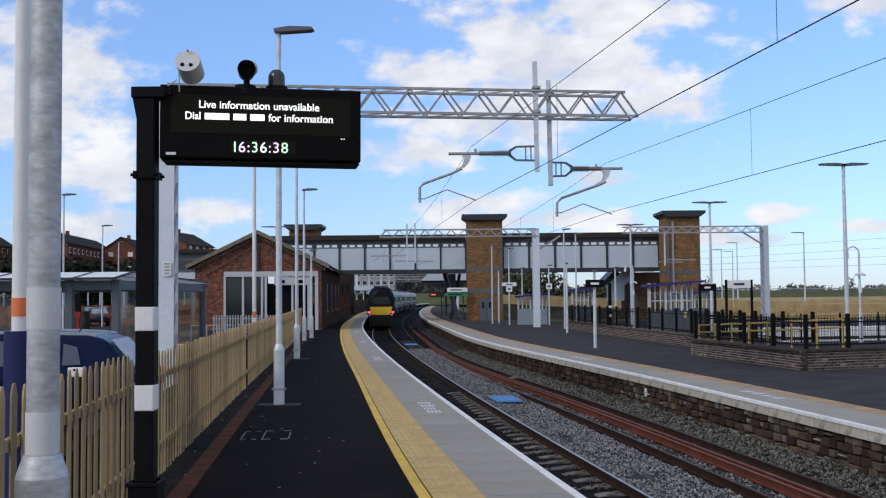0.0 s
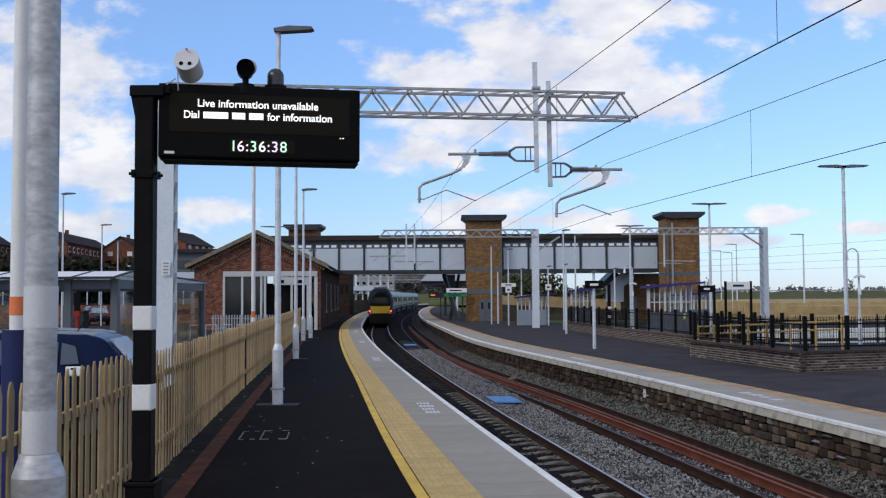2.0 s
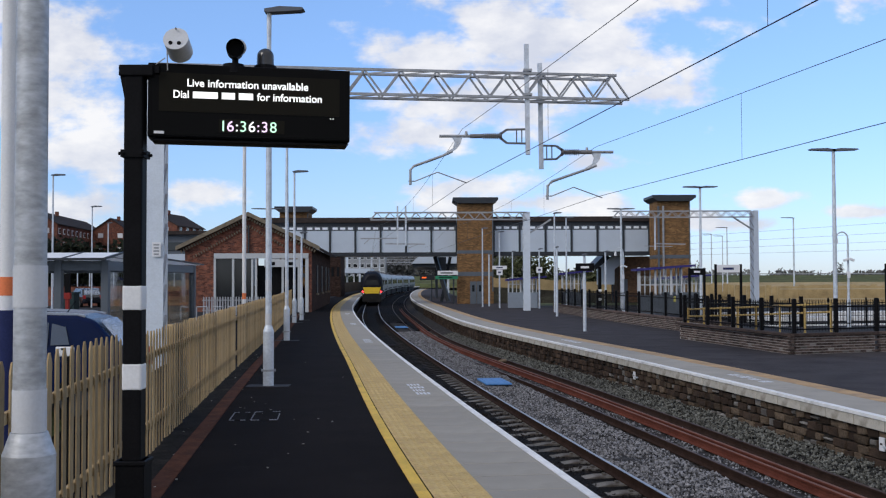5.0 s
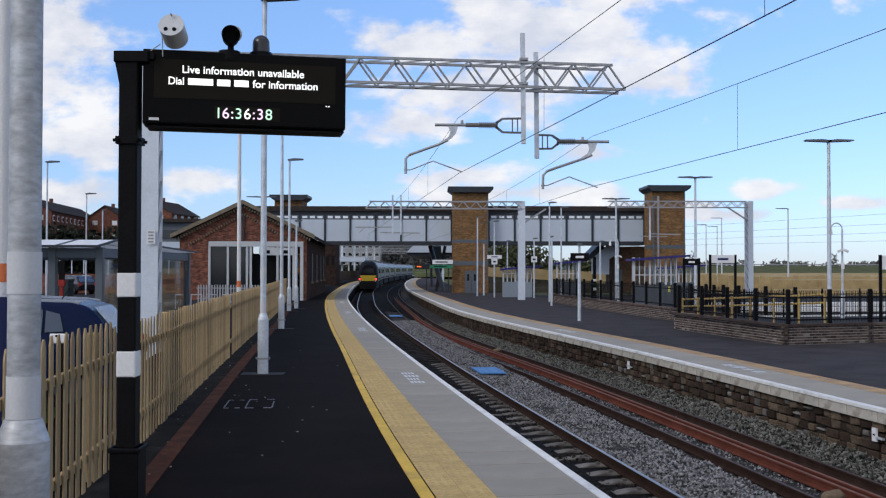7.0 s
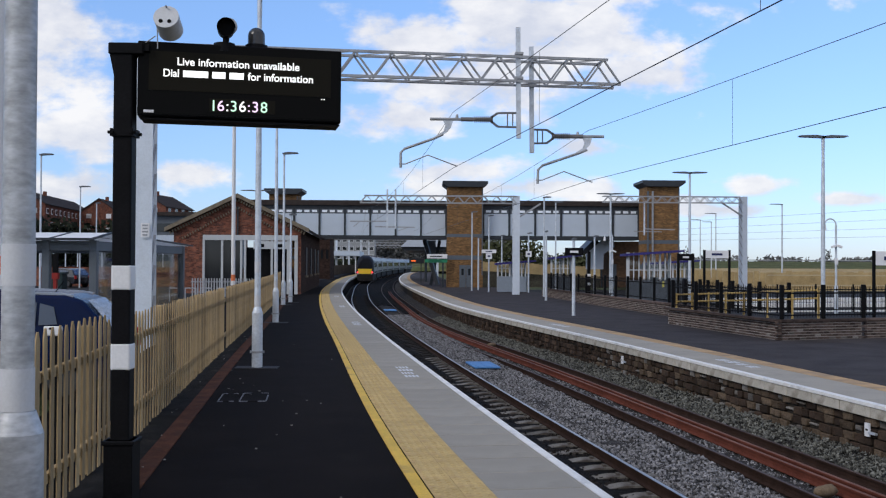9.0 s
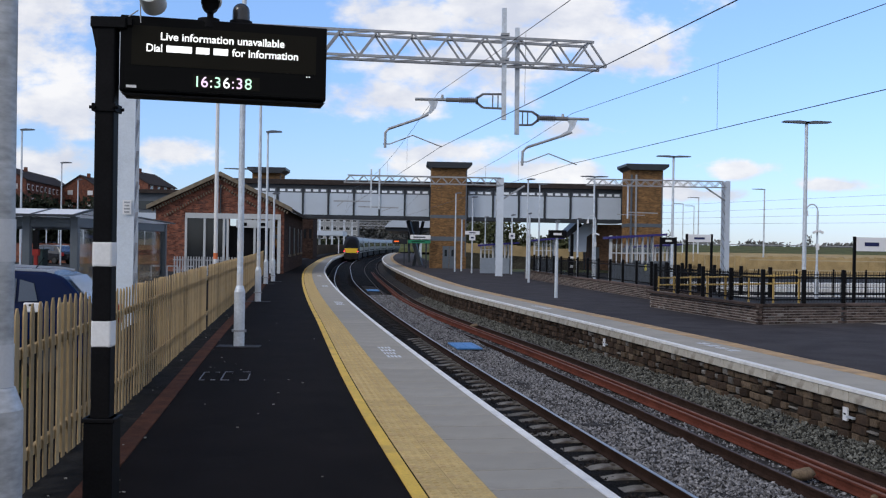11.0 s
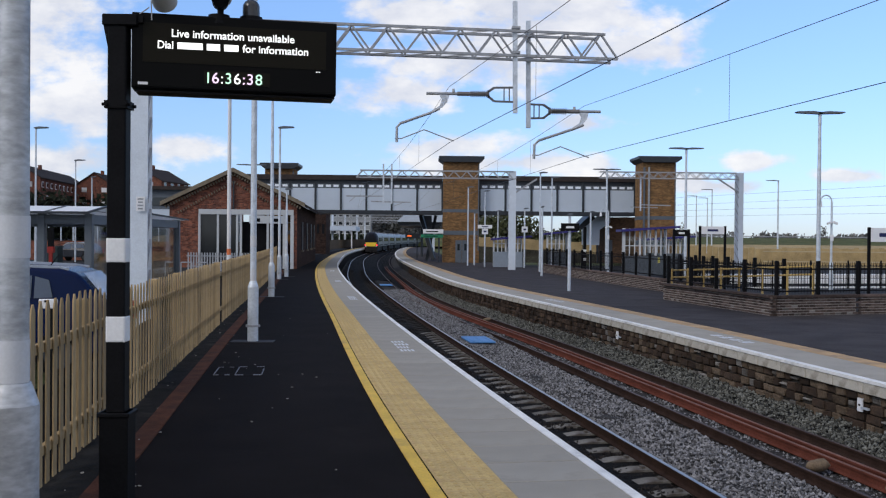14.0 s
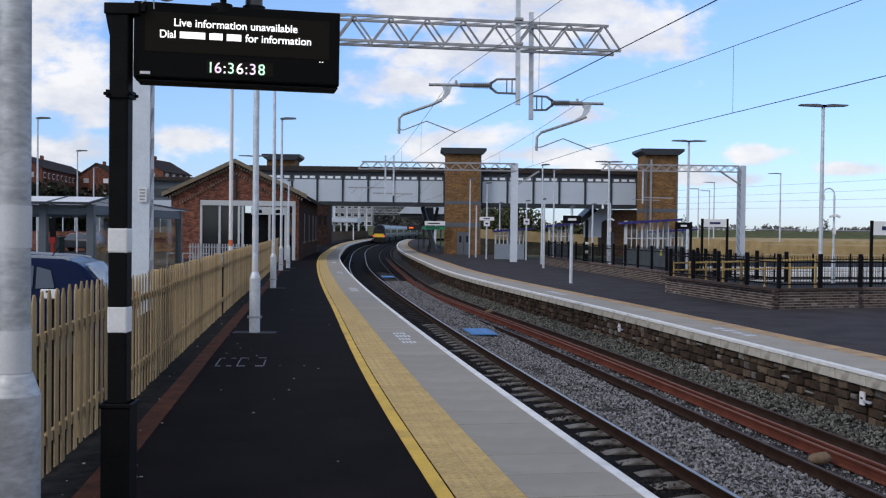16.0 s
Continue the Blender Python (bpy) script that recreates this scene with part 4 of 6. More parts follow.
def lattice_mast(name, x, y, z0, z1, w, dep, rz, label):
    t = thing(name, Matrix.Translation((x, y, z0)) @ Matrix.Rotation(rz, 4, "Z"), label, "mast", "overhead line masts")
    h = z1 - z0
    bm = bmesh.new()
    for k in (-1, 1):                     # two channels
        box(bm, (0, k * dep / 2, h / 2), (w, .03, h))
    part("channel", bm, MAST, t)
    n = max(4, int(h / .75))
    for i in range(n):
        for k in (-1, 1):
            bm = bmesh.new()
            beam(bm, (k * w * .42, -dep / 2, h * i / n), (k * w * .42, dep / 2, h * (i + 1) / n), .06, .03)
            part("lacing", bm, GALV_DULL, t)
    return t


def build_cantilever():
    mast = lattice_mast("cantilever_mast", -7.02, 25.7, -.3, 7.45, .46, .40, .0, "tall galvanised twin-channel overhead line mast behind the fence")
    p = Vector((-7.0, 25.75, 6.96))
    q = Vector((5.27, 27.35, 6.965))
    b = thing("cantilever_boom", Matrix(), "galvanised lattice boom reaching out over both tracks", "boom", "overhead line booms")
    truss(b, p, q, .62, .645, 13, .065)
    pl = thing("mast_number_plate", Matrix.Translation((-6.95, 25.43, 2.91)) @ Matrix.Rotation(.12, 4, "Z"), "small white number plate on the mast", "sign")
    bm = bmesh.new()
    box(bm, (0, 0, 0), (.21, .012, .36))
    part("plate", bm, SIGNWHITE, pl)
    for i in range(4):
        bm = bmesh.new()
        box(bm, (0, -.009, .12 - .08 * i), (.14 - .02 * (i % 2), .004, .04))
        part("lettering_bar", bm, GALV_DULL, pl)
    for k, (x, ztop, zbot, y) in enumerate(((2.54, 8.40, 5.45, 26.75), (2.97, 8.04, 5.14, 27.45))):
        d = thing("drop_tube", Matrix.Translation((x, y, 0)), "galvanised drop tube through the boom", "drop tube", "drop tubes")
        bm = bmesh.new()
        beam(bm, (0, 0, zbot), (-.03, 0, ztop), .12, .12)
        part("tube", bm, GALV, d)
        bm = bmesh.new()
        for z in (7.05, 7.7):
            box(bm, (0, 0, z), (.22, .22, .06))
        part("clamp", bm, GALV_DULL, d)
    for k, (x0, y0, z0, sx) in enumerate(((2.48, 26.75, 5.945, -1), (3.02, 27.45, 5.60, 1))):
        c = thing("wire_cantilever", Matrix.Translation((x0, y0, z0)), "insulated cantilever with registration arm holding the contact wire", "cantilever", "cantilever arms")
        L = 2.30 if sx < 0 else 1.92
        bx = .50 if sx < 0 else .36
        bm = bmesh.new()
        for dz in (.18, -.20):
            beam(bm, (0, 0, dz), (sx * bx, 0, dz * .95), .05, .05)
        beam(bm, (sx * bx, 0, .17), (sx * (bx + .16), 0, .06), .05, .06)
        beam(bm, (sx * bx, 0, -.19), (sx * (bx + .16), 0, -.06), .05, .06)
        beam(bm, (sx * (bx + .155), 0, .10), (sx * (bx + .155), 0, -.10), .05, .05)
        for k in (.10, .24):
            beam(bm, (sx * k, 0, .18), (sx * k, 0, -.2), .03, .03)
        part("bracket", bm, DARK_STEEL, c, "dark steel clamp frame")
        for i in range(9):
            bm = bmesh.new()
            rod(bm, (sx * (bx + .19 + i * .052), 0, 0), (sx * (bx + .22 + i * .052), 0, 0), .095, .062, seg=14)
            part("insulator_disc", bm, INSUL, c)
        bm = bmesh.new()
        rod(bm, (sx * (bx + .15), 0, 0), (sx * (bx + .66), 0, 0), .05, seg=10)
        rod(bm, (sx * (bx + .66), 0, 0), (sx * (bx + .98), 0, 0), .058, seg=10)
        part("insulator", bm, INSUL, c, "ribbed grey insulator")
        bm = bmesh.new()
        rod(bm, (sx * (bx + .9), 0, 0), (sx * L, 0, 0), .040, seg=10)
        rod(bm, (sx * (L - .72), 0, .03), (sx * (L - .72), 0, .13), .045, .03, seg=8)
        part("top_tube", bm, GALV_DULL, c)
        e = L - (.40 if sx < 0 else .55)
        bm = bmesh.new()
        if sx < 0:
            pts = [(-e + .10, .0), (-e - .02, -.08), (-e - .05, -.40), (-e - .30, -.52), (-e - 1.08, -.80), (-e - 1.17, -.90), (-e - 1.17, -1.30)]
        else:
            e += .11
            pts = [(e, .0), (e + .03, -.10), (e - .02, -.36), (e - .25, -.46), (e - 1.24, -.80), (e - 1.36, -.92), (e - 1.37, -1.30)]
        tube(bm, [Vector((ax, 0, az)) for ax, az in pts[2:]], .036, 8)
        part("registration_tube", bm, GALV_DULL, c)
        bm = bmesh.new()
        ex = pts[0][0]
        prism(bm, [(ex - .16, -.02), (ex + .12, -.02), (ex + .06, -.22), (ex - .06, -.36), (ex - .34, -.50), (ex - .36, -.46), (ex - .14, -.32), (ex - .09, -.16)], -.02, .02)
        part("support_plate", bm, GALV, c)
        hx, hz = pts[-1][0], pts[-1][1]
        bm = bmesh.new()
        tube(bm, [Vector((hx + ax, 0, hz + az)) for ax, az in ((-.05, .10), (.12, .10), (.72, .34), (1.50, .05))], .017)
        part("steady_arm", bm, GALV_DULL, c)


build_cantilever()


def wire(pts, r, label, sag=0.0):
    t = thing("overhead_wire", Matrix(), label, "wire", "overhead wires")
    bm = bmesh.new()
    line = [Vector(pts[0])]
    for a, b in zip(pts, pts[1:]):
        a, b = Vector(a), Vector(b)
        n = 8 if sag else 1
        line += [a.lerp(b, i / n) - Vector((0, 0, sag * 4 * i / n * (1 - i / n))) for i in range(1, n + 1)]
    tube(bm, line, r)
    part("strand", bm, WIRE, t)


C1, C2 = (.82, 26.75, 4.66), (4.46, 27.45, 4.37)
M1, M2 = (.79, 26.75, 6.13), (4.48, 27.45, 5.75)
B1, B2 = (8.55, -24, 4.66), (12.62, -24, 4.37)          # the supports behind
K1, K2 = (8.55, -24, 6.13), (12.62, -24, 5.75)
wire([B1, C1, (-4.15, 73.5, 4.75), (-6.4, 104, 4.75), (-9, 170, 4.75)], .007, "near track contact wire")
wire([K1, M1], .006, "near track catenary wire", .28)
wire([M1, (-4.15, 73.5, 6.1), (-6.4, 104, 5.4), (-9, 170, 5.9)], .006, "near track catenary wire", .68)
wire([B2, C2, (1.0, 73.5, 4.5), (-1.5, 104, 4.5), (-4, 170, 4.6)], .007, "far track contact wire")
wire([K2, M2], .006, "far track catenary wire", .23)
wire([M2, (1.0, 73.5, 5.9), (-1.5, 104, 5.3), (-4, 170, 5.8)], .006, "far track catenary wire", .40)
for f in (.167, .33, .52, .7, .86):
    for c0, c1, m0, m1, s in ((C1, B1, M1, K1, .28), (C2, B2, M2, K2, .23), (C1, (-4.15, 73.5, 4.75), M1, (-4.15, 73.5, 6.1), .68), (C2, (1.0, 73.5, 4.5), M2, (1.0, 73.5, 5.9), .40)):
        a = Vector(c0).lerp(Vector(c1), f)
        b = Vector(m0).lerp(Vector(m1), f) - Vector((0, 0, s * 4 * f * (1 - f)))
        wire([a, (a.x, a.y, b.z)], .0035, "thin dropper between the overhead wires")
for z, k in ((6.9, 3.0), (6.1, 2.2), (5.5, 1.2), (4.9, .4)):
    wire([(24, 125, z), (60, 86, z + k * .45), (140, 0, z + k * 1.4)], .012, "overhead wire of the farther tracks")


def portal(x0, x1, y, z, ztop, leg_x, lw, label, y1=None, turn=0.0):
    lattice_mast("portal_mast", leg_x, y, z, ztop, lw, .5, turn, label + " mast")
    b = thing("portal_boom", Matrix(), label + " boom", "boom", "overhead line booms")
    truss(b, (x0, y, ztop - .55), (x1, y1 or y, ztop - .55), .6, .52, int(abs(x1 - x0) / .9), .07)
    bm = bmesh.new()
    s = 1 if x0 < leg_x else -1
    beam(bm, (leg_x - s * 1.8, y, ztop - .55), (leg_x, y, ztop - 1.7), .12, .12)
    part("knee_brace", bm, GALV_DULL, b)


portal(6.85, -4.6, 74, ZF, 7.08, 6.85, .5, "galvanised overhead line portal")
portal(15.4, 27.4, 86, -.3, 7.95, 27.45, .52, "galvanised overhead line portal by the lift tower", turn=.42)
for x, y in ((-2.6, 73.72), (-2.0, 73.74), (19.0, 86.2)):
    d = thing("drop_tube", Matrix.Translation((x, y, 0)), "galvanised drop tube under the portal", "drop tube", "drop tubes")
    bm = bmesh.new()
    beam(bm, (0, 0, 4.6), (0, 0, 7.5), .12, .12)
    part("tube", bm, GALV, d)
    bm = bmesh.new()
    if x < -2.3:
        beam(bm, (0, 0, 5.15), (-2.7, 0, 5.14), .09, .09)
        beam(bm, (-2.0, 0, 5.14), (-2.45, 0, 4.75), .05, .05)
    elif x < 5:
        beam(bm, (-1.5, 0, 4.76), (1.4, 0, 4.72), .09, .09)
        beam(bm, (.9, 0, 4.72), (.2, 0, 4.45), .05, .05)
    else:
        beam(bm, (0, 0, 5.15), (2.6, 0, 5.10), .09, .09)
        beam(bm, (-.9, 0, 4.95), (1.5, 0, 4.9), .06, .06)
    part("arm", bm, GALV_DULL, d)


# ---- footbridge and lift towers ----
def lift_tower(x0, x1, y, z0, ztop, dep, label, door=True):
    t = thing("lift_tower", Matrix.Translation(((x0 + x1) / 2, y, z0)), label, "lift tower", "lift towers")
    w, h = x1 - x0, ztop - z0
    bands = [0, h * .275, h * .318, h * .50, h * .532, h - .62, h]
    for i, (a, b) in enumerate(zip(bands, bands[1:])):
        bm = bmesh.new()
        dark = i % 2 == 1 and i < 5
        k = .04 if dark else 0
        box(bm, (0, dep / 2, (a + b) / 2), (w + k, dep + k, b - a))
        part("string_course" if dark else "wall", bm, CLAD_GREY if dark else BRICK_BUFF, t, "grey string course" if dark else "buff brick wall")
    for z in [h * f for f in (.36, .43, .58, .645, .71, .775, .84, .90)]:       # recessed brick courses, their shadow lines drawn as darker strips
        bm = bmesh.new()
        box(bm, (0, dep / 2, z), (w + .03, dep + .03, .07))
        part("brick_course", bm, COURSE, t, "projecting brick course coloured dark as a shadow line")
    bm = bmesh.new()
    prism(bm, [(-w / 2, h), (w / 2, h), (w / 2 + .45, h + .32), (w / 2 + .45, h + .55), (-w / 2 - .45, h + .55), (-w / 2 - .45, h + .32)], -.45, dep + .45)
    part("roof", bm, CLAD_DARK, t, "dark overhanging flat roof")
    bm = bmesh.new()
    box(bm, (w * .5 - .06, -.03, h * .55), (.10, .08, h * .86))
    part("downpipe", bm, CLAD_GREY, t)
    if not door and x0 > 0:                    # pipes and conduit on the bridge side
        for px_, m in ((-w / 2 + .12, CLAD_GREY), (-w / 2 + .55, GALV_DULL)):
            bm = bmesh.new()
            box(bm, (px_, -.06, h * .56), (.16, .10, h * .80))
            part("riser_pipe", bm, m, t, "grey riser pipe")
    if door:
        for k in (-.32, .32):
            bm = bmesh.new()
            box(bm, (.1 + k, -.03, 1.05), (.60, .07, 2.1))
            d = part("door", bm, CLAD_GREY, t, "grey steel door leaf")
            bm = bmesh.new()
            box(bm, (.1 + k, -.07, 1.45), (.22, .02, .6))
            part("pane", bm, DARKGLASS, d)
    return t


lift_tower(2.30, 5.66, 95.0, ZF, 9.3, 3.2, "buff brick lift tower with dark overhanging roof beside the footbridge")
lift_tower(20.25, 23.25, 91.0, -1.2, 9.15, 3.2, "buff brick lift tower at the end of the footbridge", door=False)
lift_tower(-15.0, -12.2, 98.6, 0, 8.75, 3.0, "buff brick lift tower behind the station building", door=False)


def footbridge(x0, x1, y, n):
    t = thing("footbridge", Matrix.Translation((x0, y, 0)), "enclosed footbridge with pale panels, strip windows and dark frame", "footbridge", "footbridge spans")
    L = x1 - x0
    for name, z0, z1, m, k, lab in (("deck_beam", 4.40, 4.76, CLAD_DARK, .06, "dark steel deck beam"), ("window_band", 6.84, 7.28, CLAD_GREY, 0.0, "grey window band"), ("eaves_board", 7.28, 7.62, CLAD_DARK, .05, "dark eaves"), ("roof", 7.62, 8.10, SLATE, .25, "dark flat roof")):
        bm = bmesh.new()
        box(bm, (L / 2, 1.4, (z0 + z1) / 2), (L, 2.8 + 2 * k, z1 - z0))
        part(name, bm, m, t, lab)
    p = L / n
    for i in range(n):
        bm = bmesh.new()
        box(bm, (p * (i + .5), .03, 5.8), (p - .22, .06, 2.06))
        part("panel", bm, PANEL, t, "pale grey infill panel")
        for k in range(3):
            bm = bmesh.new()
            box(bm, (p * (i + .2 + .3 * k), -.02, 7.06), (p * .2, .06, .22))
            part("window", bm, mat("bridge_window", (.80, .84, .90), .2, var=.03, bump=0), t, "small bright strip window")
    for i in range(n + 1):
        bm = bmesh.new()
        box(bm, (p * i, -.03, 6.0), (.20, .12, 3.2))
        part("post", bm, CLAD_DARK, t, "dark vertical frame post")


footbridge(-17.2, 2.25, 97.0, 8)
footbridge(5.75, 20.6, 96.0, 6)


def stair_enclosure():
    """Covered stair falling from the bridge, with raking strut."""
    t = thing("bridge_stair", Matrix.Translation((-1.2, 101, 0)), "covered stair flight of the footbridge with pale sides", "stairs")
    bm = bmesh.new()
    prism(bm, [(1.2, 4.4), (2.5, 4.4), (2.5, 1.2), (2.1, 1.2)], .5, 9)
    part("flight", bm, CLAD_GREY, t)
    bm = bmesh.new()
    beam(bm, (2.7, -2, .0), (1.4, -1.5, 4.4), .35, .35)
    beam(bm, (2.0, 0, -.1), (2.9, 0, 4.4), .3, .3)
    part("strut", bm, CLAD_DARK, t, "dark raking strut")
    c = thing("platform_canopy", Matrix.Translation((-2.6, 120, 0)), "pale fascia canopy over the island platform", "canopy", "canopies")
    bm = bmesh.new()
    prism(bm, [(0, 4.05), (5.4, 4.05), (5.4, 5.0), (.9, 5.0)], 0, 30)
    part("fascia", bm, PANEL, c)
    bm = bmesh.new()
    prism(bm, [(.3, 3.6), (5.2, 3.6), (5.4, 4.04), (0, 4.04)], 0.3, 30)
    part("soffit", bm, CLAD_DARK, c)
    for y in (3, 12, 21):
        bm = bmesh.new()
        rod(bm, (3.0, y, -.15), (3.0, y, 3.7), .14, seg=10)
        part("column", bm, CLAD_DARK, c)


stair_enclosure()


def platform_sign_set():
    """Hanging monitors and direction signs under the bridge."""
    for x, y, z, w, h, m, lab in ((1.35, 94.3, 2.75, 1.9, .40, SIGNWHITE, "white direction sign on the island platform"), (1.25, 94.4, 2.32, 2.1, .30, GREENSIGN, "green direction sign on the island platform"), (-.65, 109, 2.35, 1.6, .55, CLAD_DARK, "dark hanging train display")):
        t = thing("platform_direction_sign", Matrix.Translation((x, y, z)), lab, "sign", "hanging signs")
        bm = bmesh.new()
        box(bm, (0, 0, 0), (w, .18, h))
        bevel(bm, .02, 1)
        part("panel", bm, m, t)
        bm = bmesh.new()
        box(bm, (w * .3, .12, (ZF - z) / 2), (.10, .08, z - ZF + h))
        part("post", bm, CLAD_DARK, t)
        bm = bmesh.new()
        box(bm, (-.35 if m is CLAD_DARK else -.1, -.095, 0), (w * (.3 if m is CLAD_DARK else .6), .01, h * .25))
        part("lettering_bar", bm, ORANGE_GLOW if m is CLAD_DARK else BLACKPAINT, t)


platform_sign_set()
t = thing("stair_tower", Matrix.Translation((16.0, 99.0, ZF)), "brick stair block, coloured dark for shade under the footbridge, with pale stair side", "stairs")
bm = bmesh.new()
prism(bm, [(2.35, 0), (6.0, 0), (6.0, 4.5), (2.35, 4.5)], .3, 5)
# brick tone lowered for the shadow below the deck
part("wall", bm, mat("shaded_brown_brick", (.13, .075, .045), .9, var=.3, scale=1, fine=20, bond=((1.3, 1.25, 1.2), (.65, .66, .7), (.9, .95, 1.0))), t)
bm = bmesh.new()
box(bm, (2.75, .27, 1.15), (.75, .06, 2.2))
part("door", bm, CLAD_GREY, t, "blue-grey door")
bm = bmesh.new()
prism(bm, [(.05, 1.75), (1.75, 1.75), (1.78, 3.25), (2.80, 3.95), (2.80, 4.7), (1.5, 4.55), (.05, 3.5)], -.2, .1)
part("stair_side", bm, PANEL, t, "pale stair side panel")
bm = bmesh.new()
prism(bm, [(-.45, 3.45), (.0, 3.25), (1.35, 4.40), (.9, 4.78)], -.3, 4)
part("stair_roof", bm, CLAD_DARK, t, "dark sloping stair soffit")
for x in (.2, 1.6):
    bm = bmesh.new()
    box(bm, (x, .0, .9), (.14, .14, 1.8))
    part("column", bm, CLAD_DARK, t)


# ---- station building ----
def build_station():
    t = thing("station_building", Matrix.Translation((-12.24, 67.0, 0)) @ Matrix.Rotation(.055, 4, "Z"), "old red brick station building with corbelled stone gable and glazed front", "building")
    hw, ez, az, dep = 4.15, 4.35, 6.35, 26.0
    bm = bmesh.new()
    prism(bm, [(-hw, 3.85), (hw, 3.85), (hw, ez), (0, az), (-hw, ez)], 0, .4)
    box(bm, (-hw + .95, .2, 1.925), (1.9, .4, 3.85))
    box(bm, (hw - .12, .2, 1.925), (.24, .4, 3.85))
    part("gable_wall", bm, BRICK_RED, t, "red brick gable wall")
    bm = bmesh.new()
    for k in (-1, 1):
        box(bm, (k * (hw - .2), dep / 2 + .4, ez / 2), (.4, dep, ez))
    # darker than the gable: shade on this side is in the colour
    part("side_wall", bm, DIM_BRICK, t, "brick side wall, coloured darker for shade and dirt")
    for k in (-1, 1):
        bm = bmesh.new()
        prism(bm, [(0, az + .05), (k * (hw + .55), ez - .22), (k * (hw + .55), ez - .04), (0, az + .25)], -.25, dep + .6)
        part("roof", bm, SLATE, t, "dark slate roof slope")
        bm = bmesh.new()
        prism(bm, [(0, az + .02), (k * (hw + .55), ez - .25), (k * (hw + .55), ez + .02), (0, az + .30)], -.42, -.2)
        part("verge", bm, STONE_TRIM, t, "weathered pale stone verge")
        for i in range(26):                      # corbel teeth under the verge
            bm = bmesh.new()
            f = (i + .5) / 26
            box(bm, (k * (hw + .3) * f, -.12, az - .12 - (az - ez + .22) * f), (.08, .26, .17), ry=k * math.atan2(az - ez, hw))
            part("corbel", bm, STONE_TRIM, t)
        for i in range(22):
            bm = bmesh.new()
            f = (i + .5) / 22
            box(bm, (k * (hw - .5) * f, -.05, az - .62 - (az - ez + .1) * f), (.06, .12, .16), ry=k * math.atan2(az - ez, hw))
            part("dentil", bm, STONE_TRIM, t)
    bm = bmesh.new()
    box(bm, (0, -.06, 4.85), (.10, .06, 1.9))
    part("vertical_strip", bm, CLAD_DARK, t)
    # glazed front
    bm = bmesh.new()
    box(bm, (.85, -.02, 3.74), (6.2, .2, .34))
    for x in (-2.2, -1.0, .25, .5, 2.25, 3.35, 3.85):
        box(bm, (x, 0, 1.8), (.14 if x < 3.3 else .22, .16, 3.6))
    part("glazing_frame", bm, mat("pale_frame", (.45, .47, .49), .5, var=.06), t, "pale grey aluminium frame")
    # a black sheet stands for the interior's darkness behind the door opening
    bm = bmesh.new()
    box(bm, (1.95, .35, 1.55), (2.9, .06, 3.1))
    part("doorway", bm, BLACKPAINT, t, "black sheet for the unlit doorway interior")
    for x0, x1 in ((-2.2, -1.0), (-1.0, .25)):
        bm = bmesh.new()
        box(bm, ((x0 + x1) / 2, .1, 1.8), (x1 - x0 - .1, .03, 3.5))
        part("pane", bm, DARKGLASS, t, "dark reflecting glass")
    bm = bmesh.new()
    box(bm, (2.2, -.05, 3.25), (2.3, .1, .5))
    part("fascia_panel", bm, mat("pale_frame", (.45, .47, .49)), t)
    for i in range(2):
        bm = bmesh.new()
        box(bm, (1.5 + 1.35 * i, -.11, 3.22), (.5, .02, .22))
        part("lettering_bar", bm, BLACKPAINT, t)
    for y in (6, 12, 18, 23):                    # platform side windows
        bm = bmesh.new()
        box(bm, (hw + .01, y, 2.2), (.08, 1.3, 2.0))
        # dull cladding colour in place of glass, so no reflections show
        w = part("window", bm, CLAD_DARK, t, "dark window in a dull unreflecting colour")
        bm = bmesh.new()
        box(bm, (hw + .04, y, 1.12), (.16, 1.6, .14))
        part("sill", bm, STONE_TRIM, w)
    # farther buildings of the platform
    for x, y, w, d, h, m, lab in ((-12.75, 128, 2.0, 6, 5.3, DIM_BRICK, "dark brick platform building beyond the footbridge"), (-22, 500, 110, 20, 15, MURK, "far block in haze-pale grey beyond the tracks")):
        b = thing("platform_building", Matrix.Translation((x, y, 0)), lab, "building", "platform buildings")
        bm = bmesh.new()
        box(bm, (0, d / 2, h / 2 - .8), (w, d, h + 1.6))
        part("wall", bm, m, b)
        bm = bmesh.new()
        box(bm, (0, d / 2, h + .12), (w + .5, d + .5, .25))
        part("roof", bm, SLATE, b)
        for i in range(3):
            bm = bmesh.new()
            box(bm, (-w / 2 + w * (i + .5) / 3, -.03, h * .6), (w * .16, .08, h * .22))
            part("window", bm, DARKGLASS, b)
    c = thing("platform_canopy", Matrix.Translation((-15.4, 196, 0)), "pale canopy on columns by the platform", "canopy", "canopies")
    bm = bmesh.new()
    box(bm, (0, 6, 3.9), (6.4, 14, .9))
    part("fascia", bm, PANEL, c)
    for x in (-2.4, 0, 2.4):
        bm = bmesh.new()
        rod(bm, (x, 0, 0), (x, 0, 3.5), .12, seg=10)
        part("column", bm, SIGNWHITE, c)


build_station()


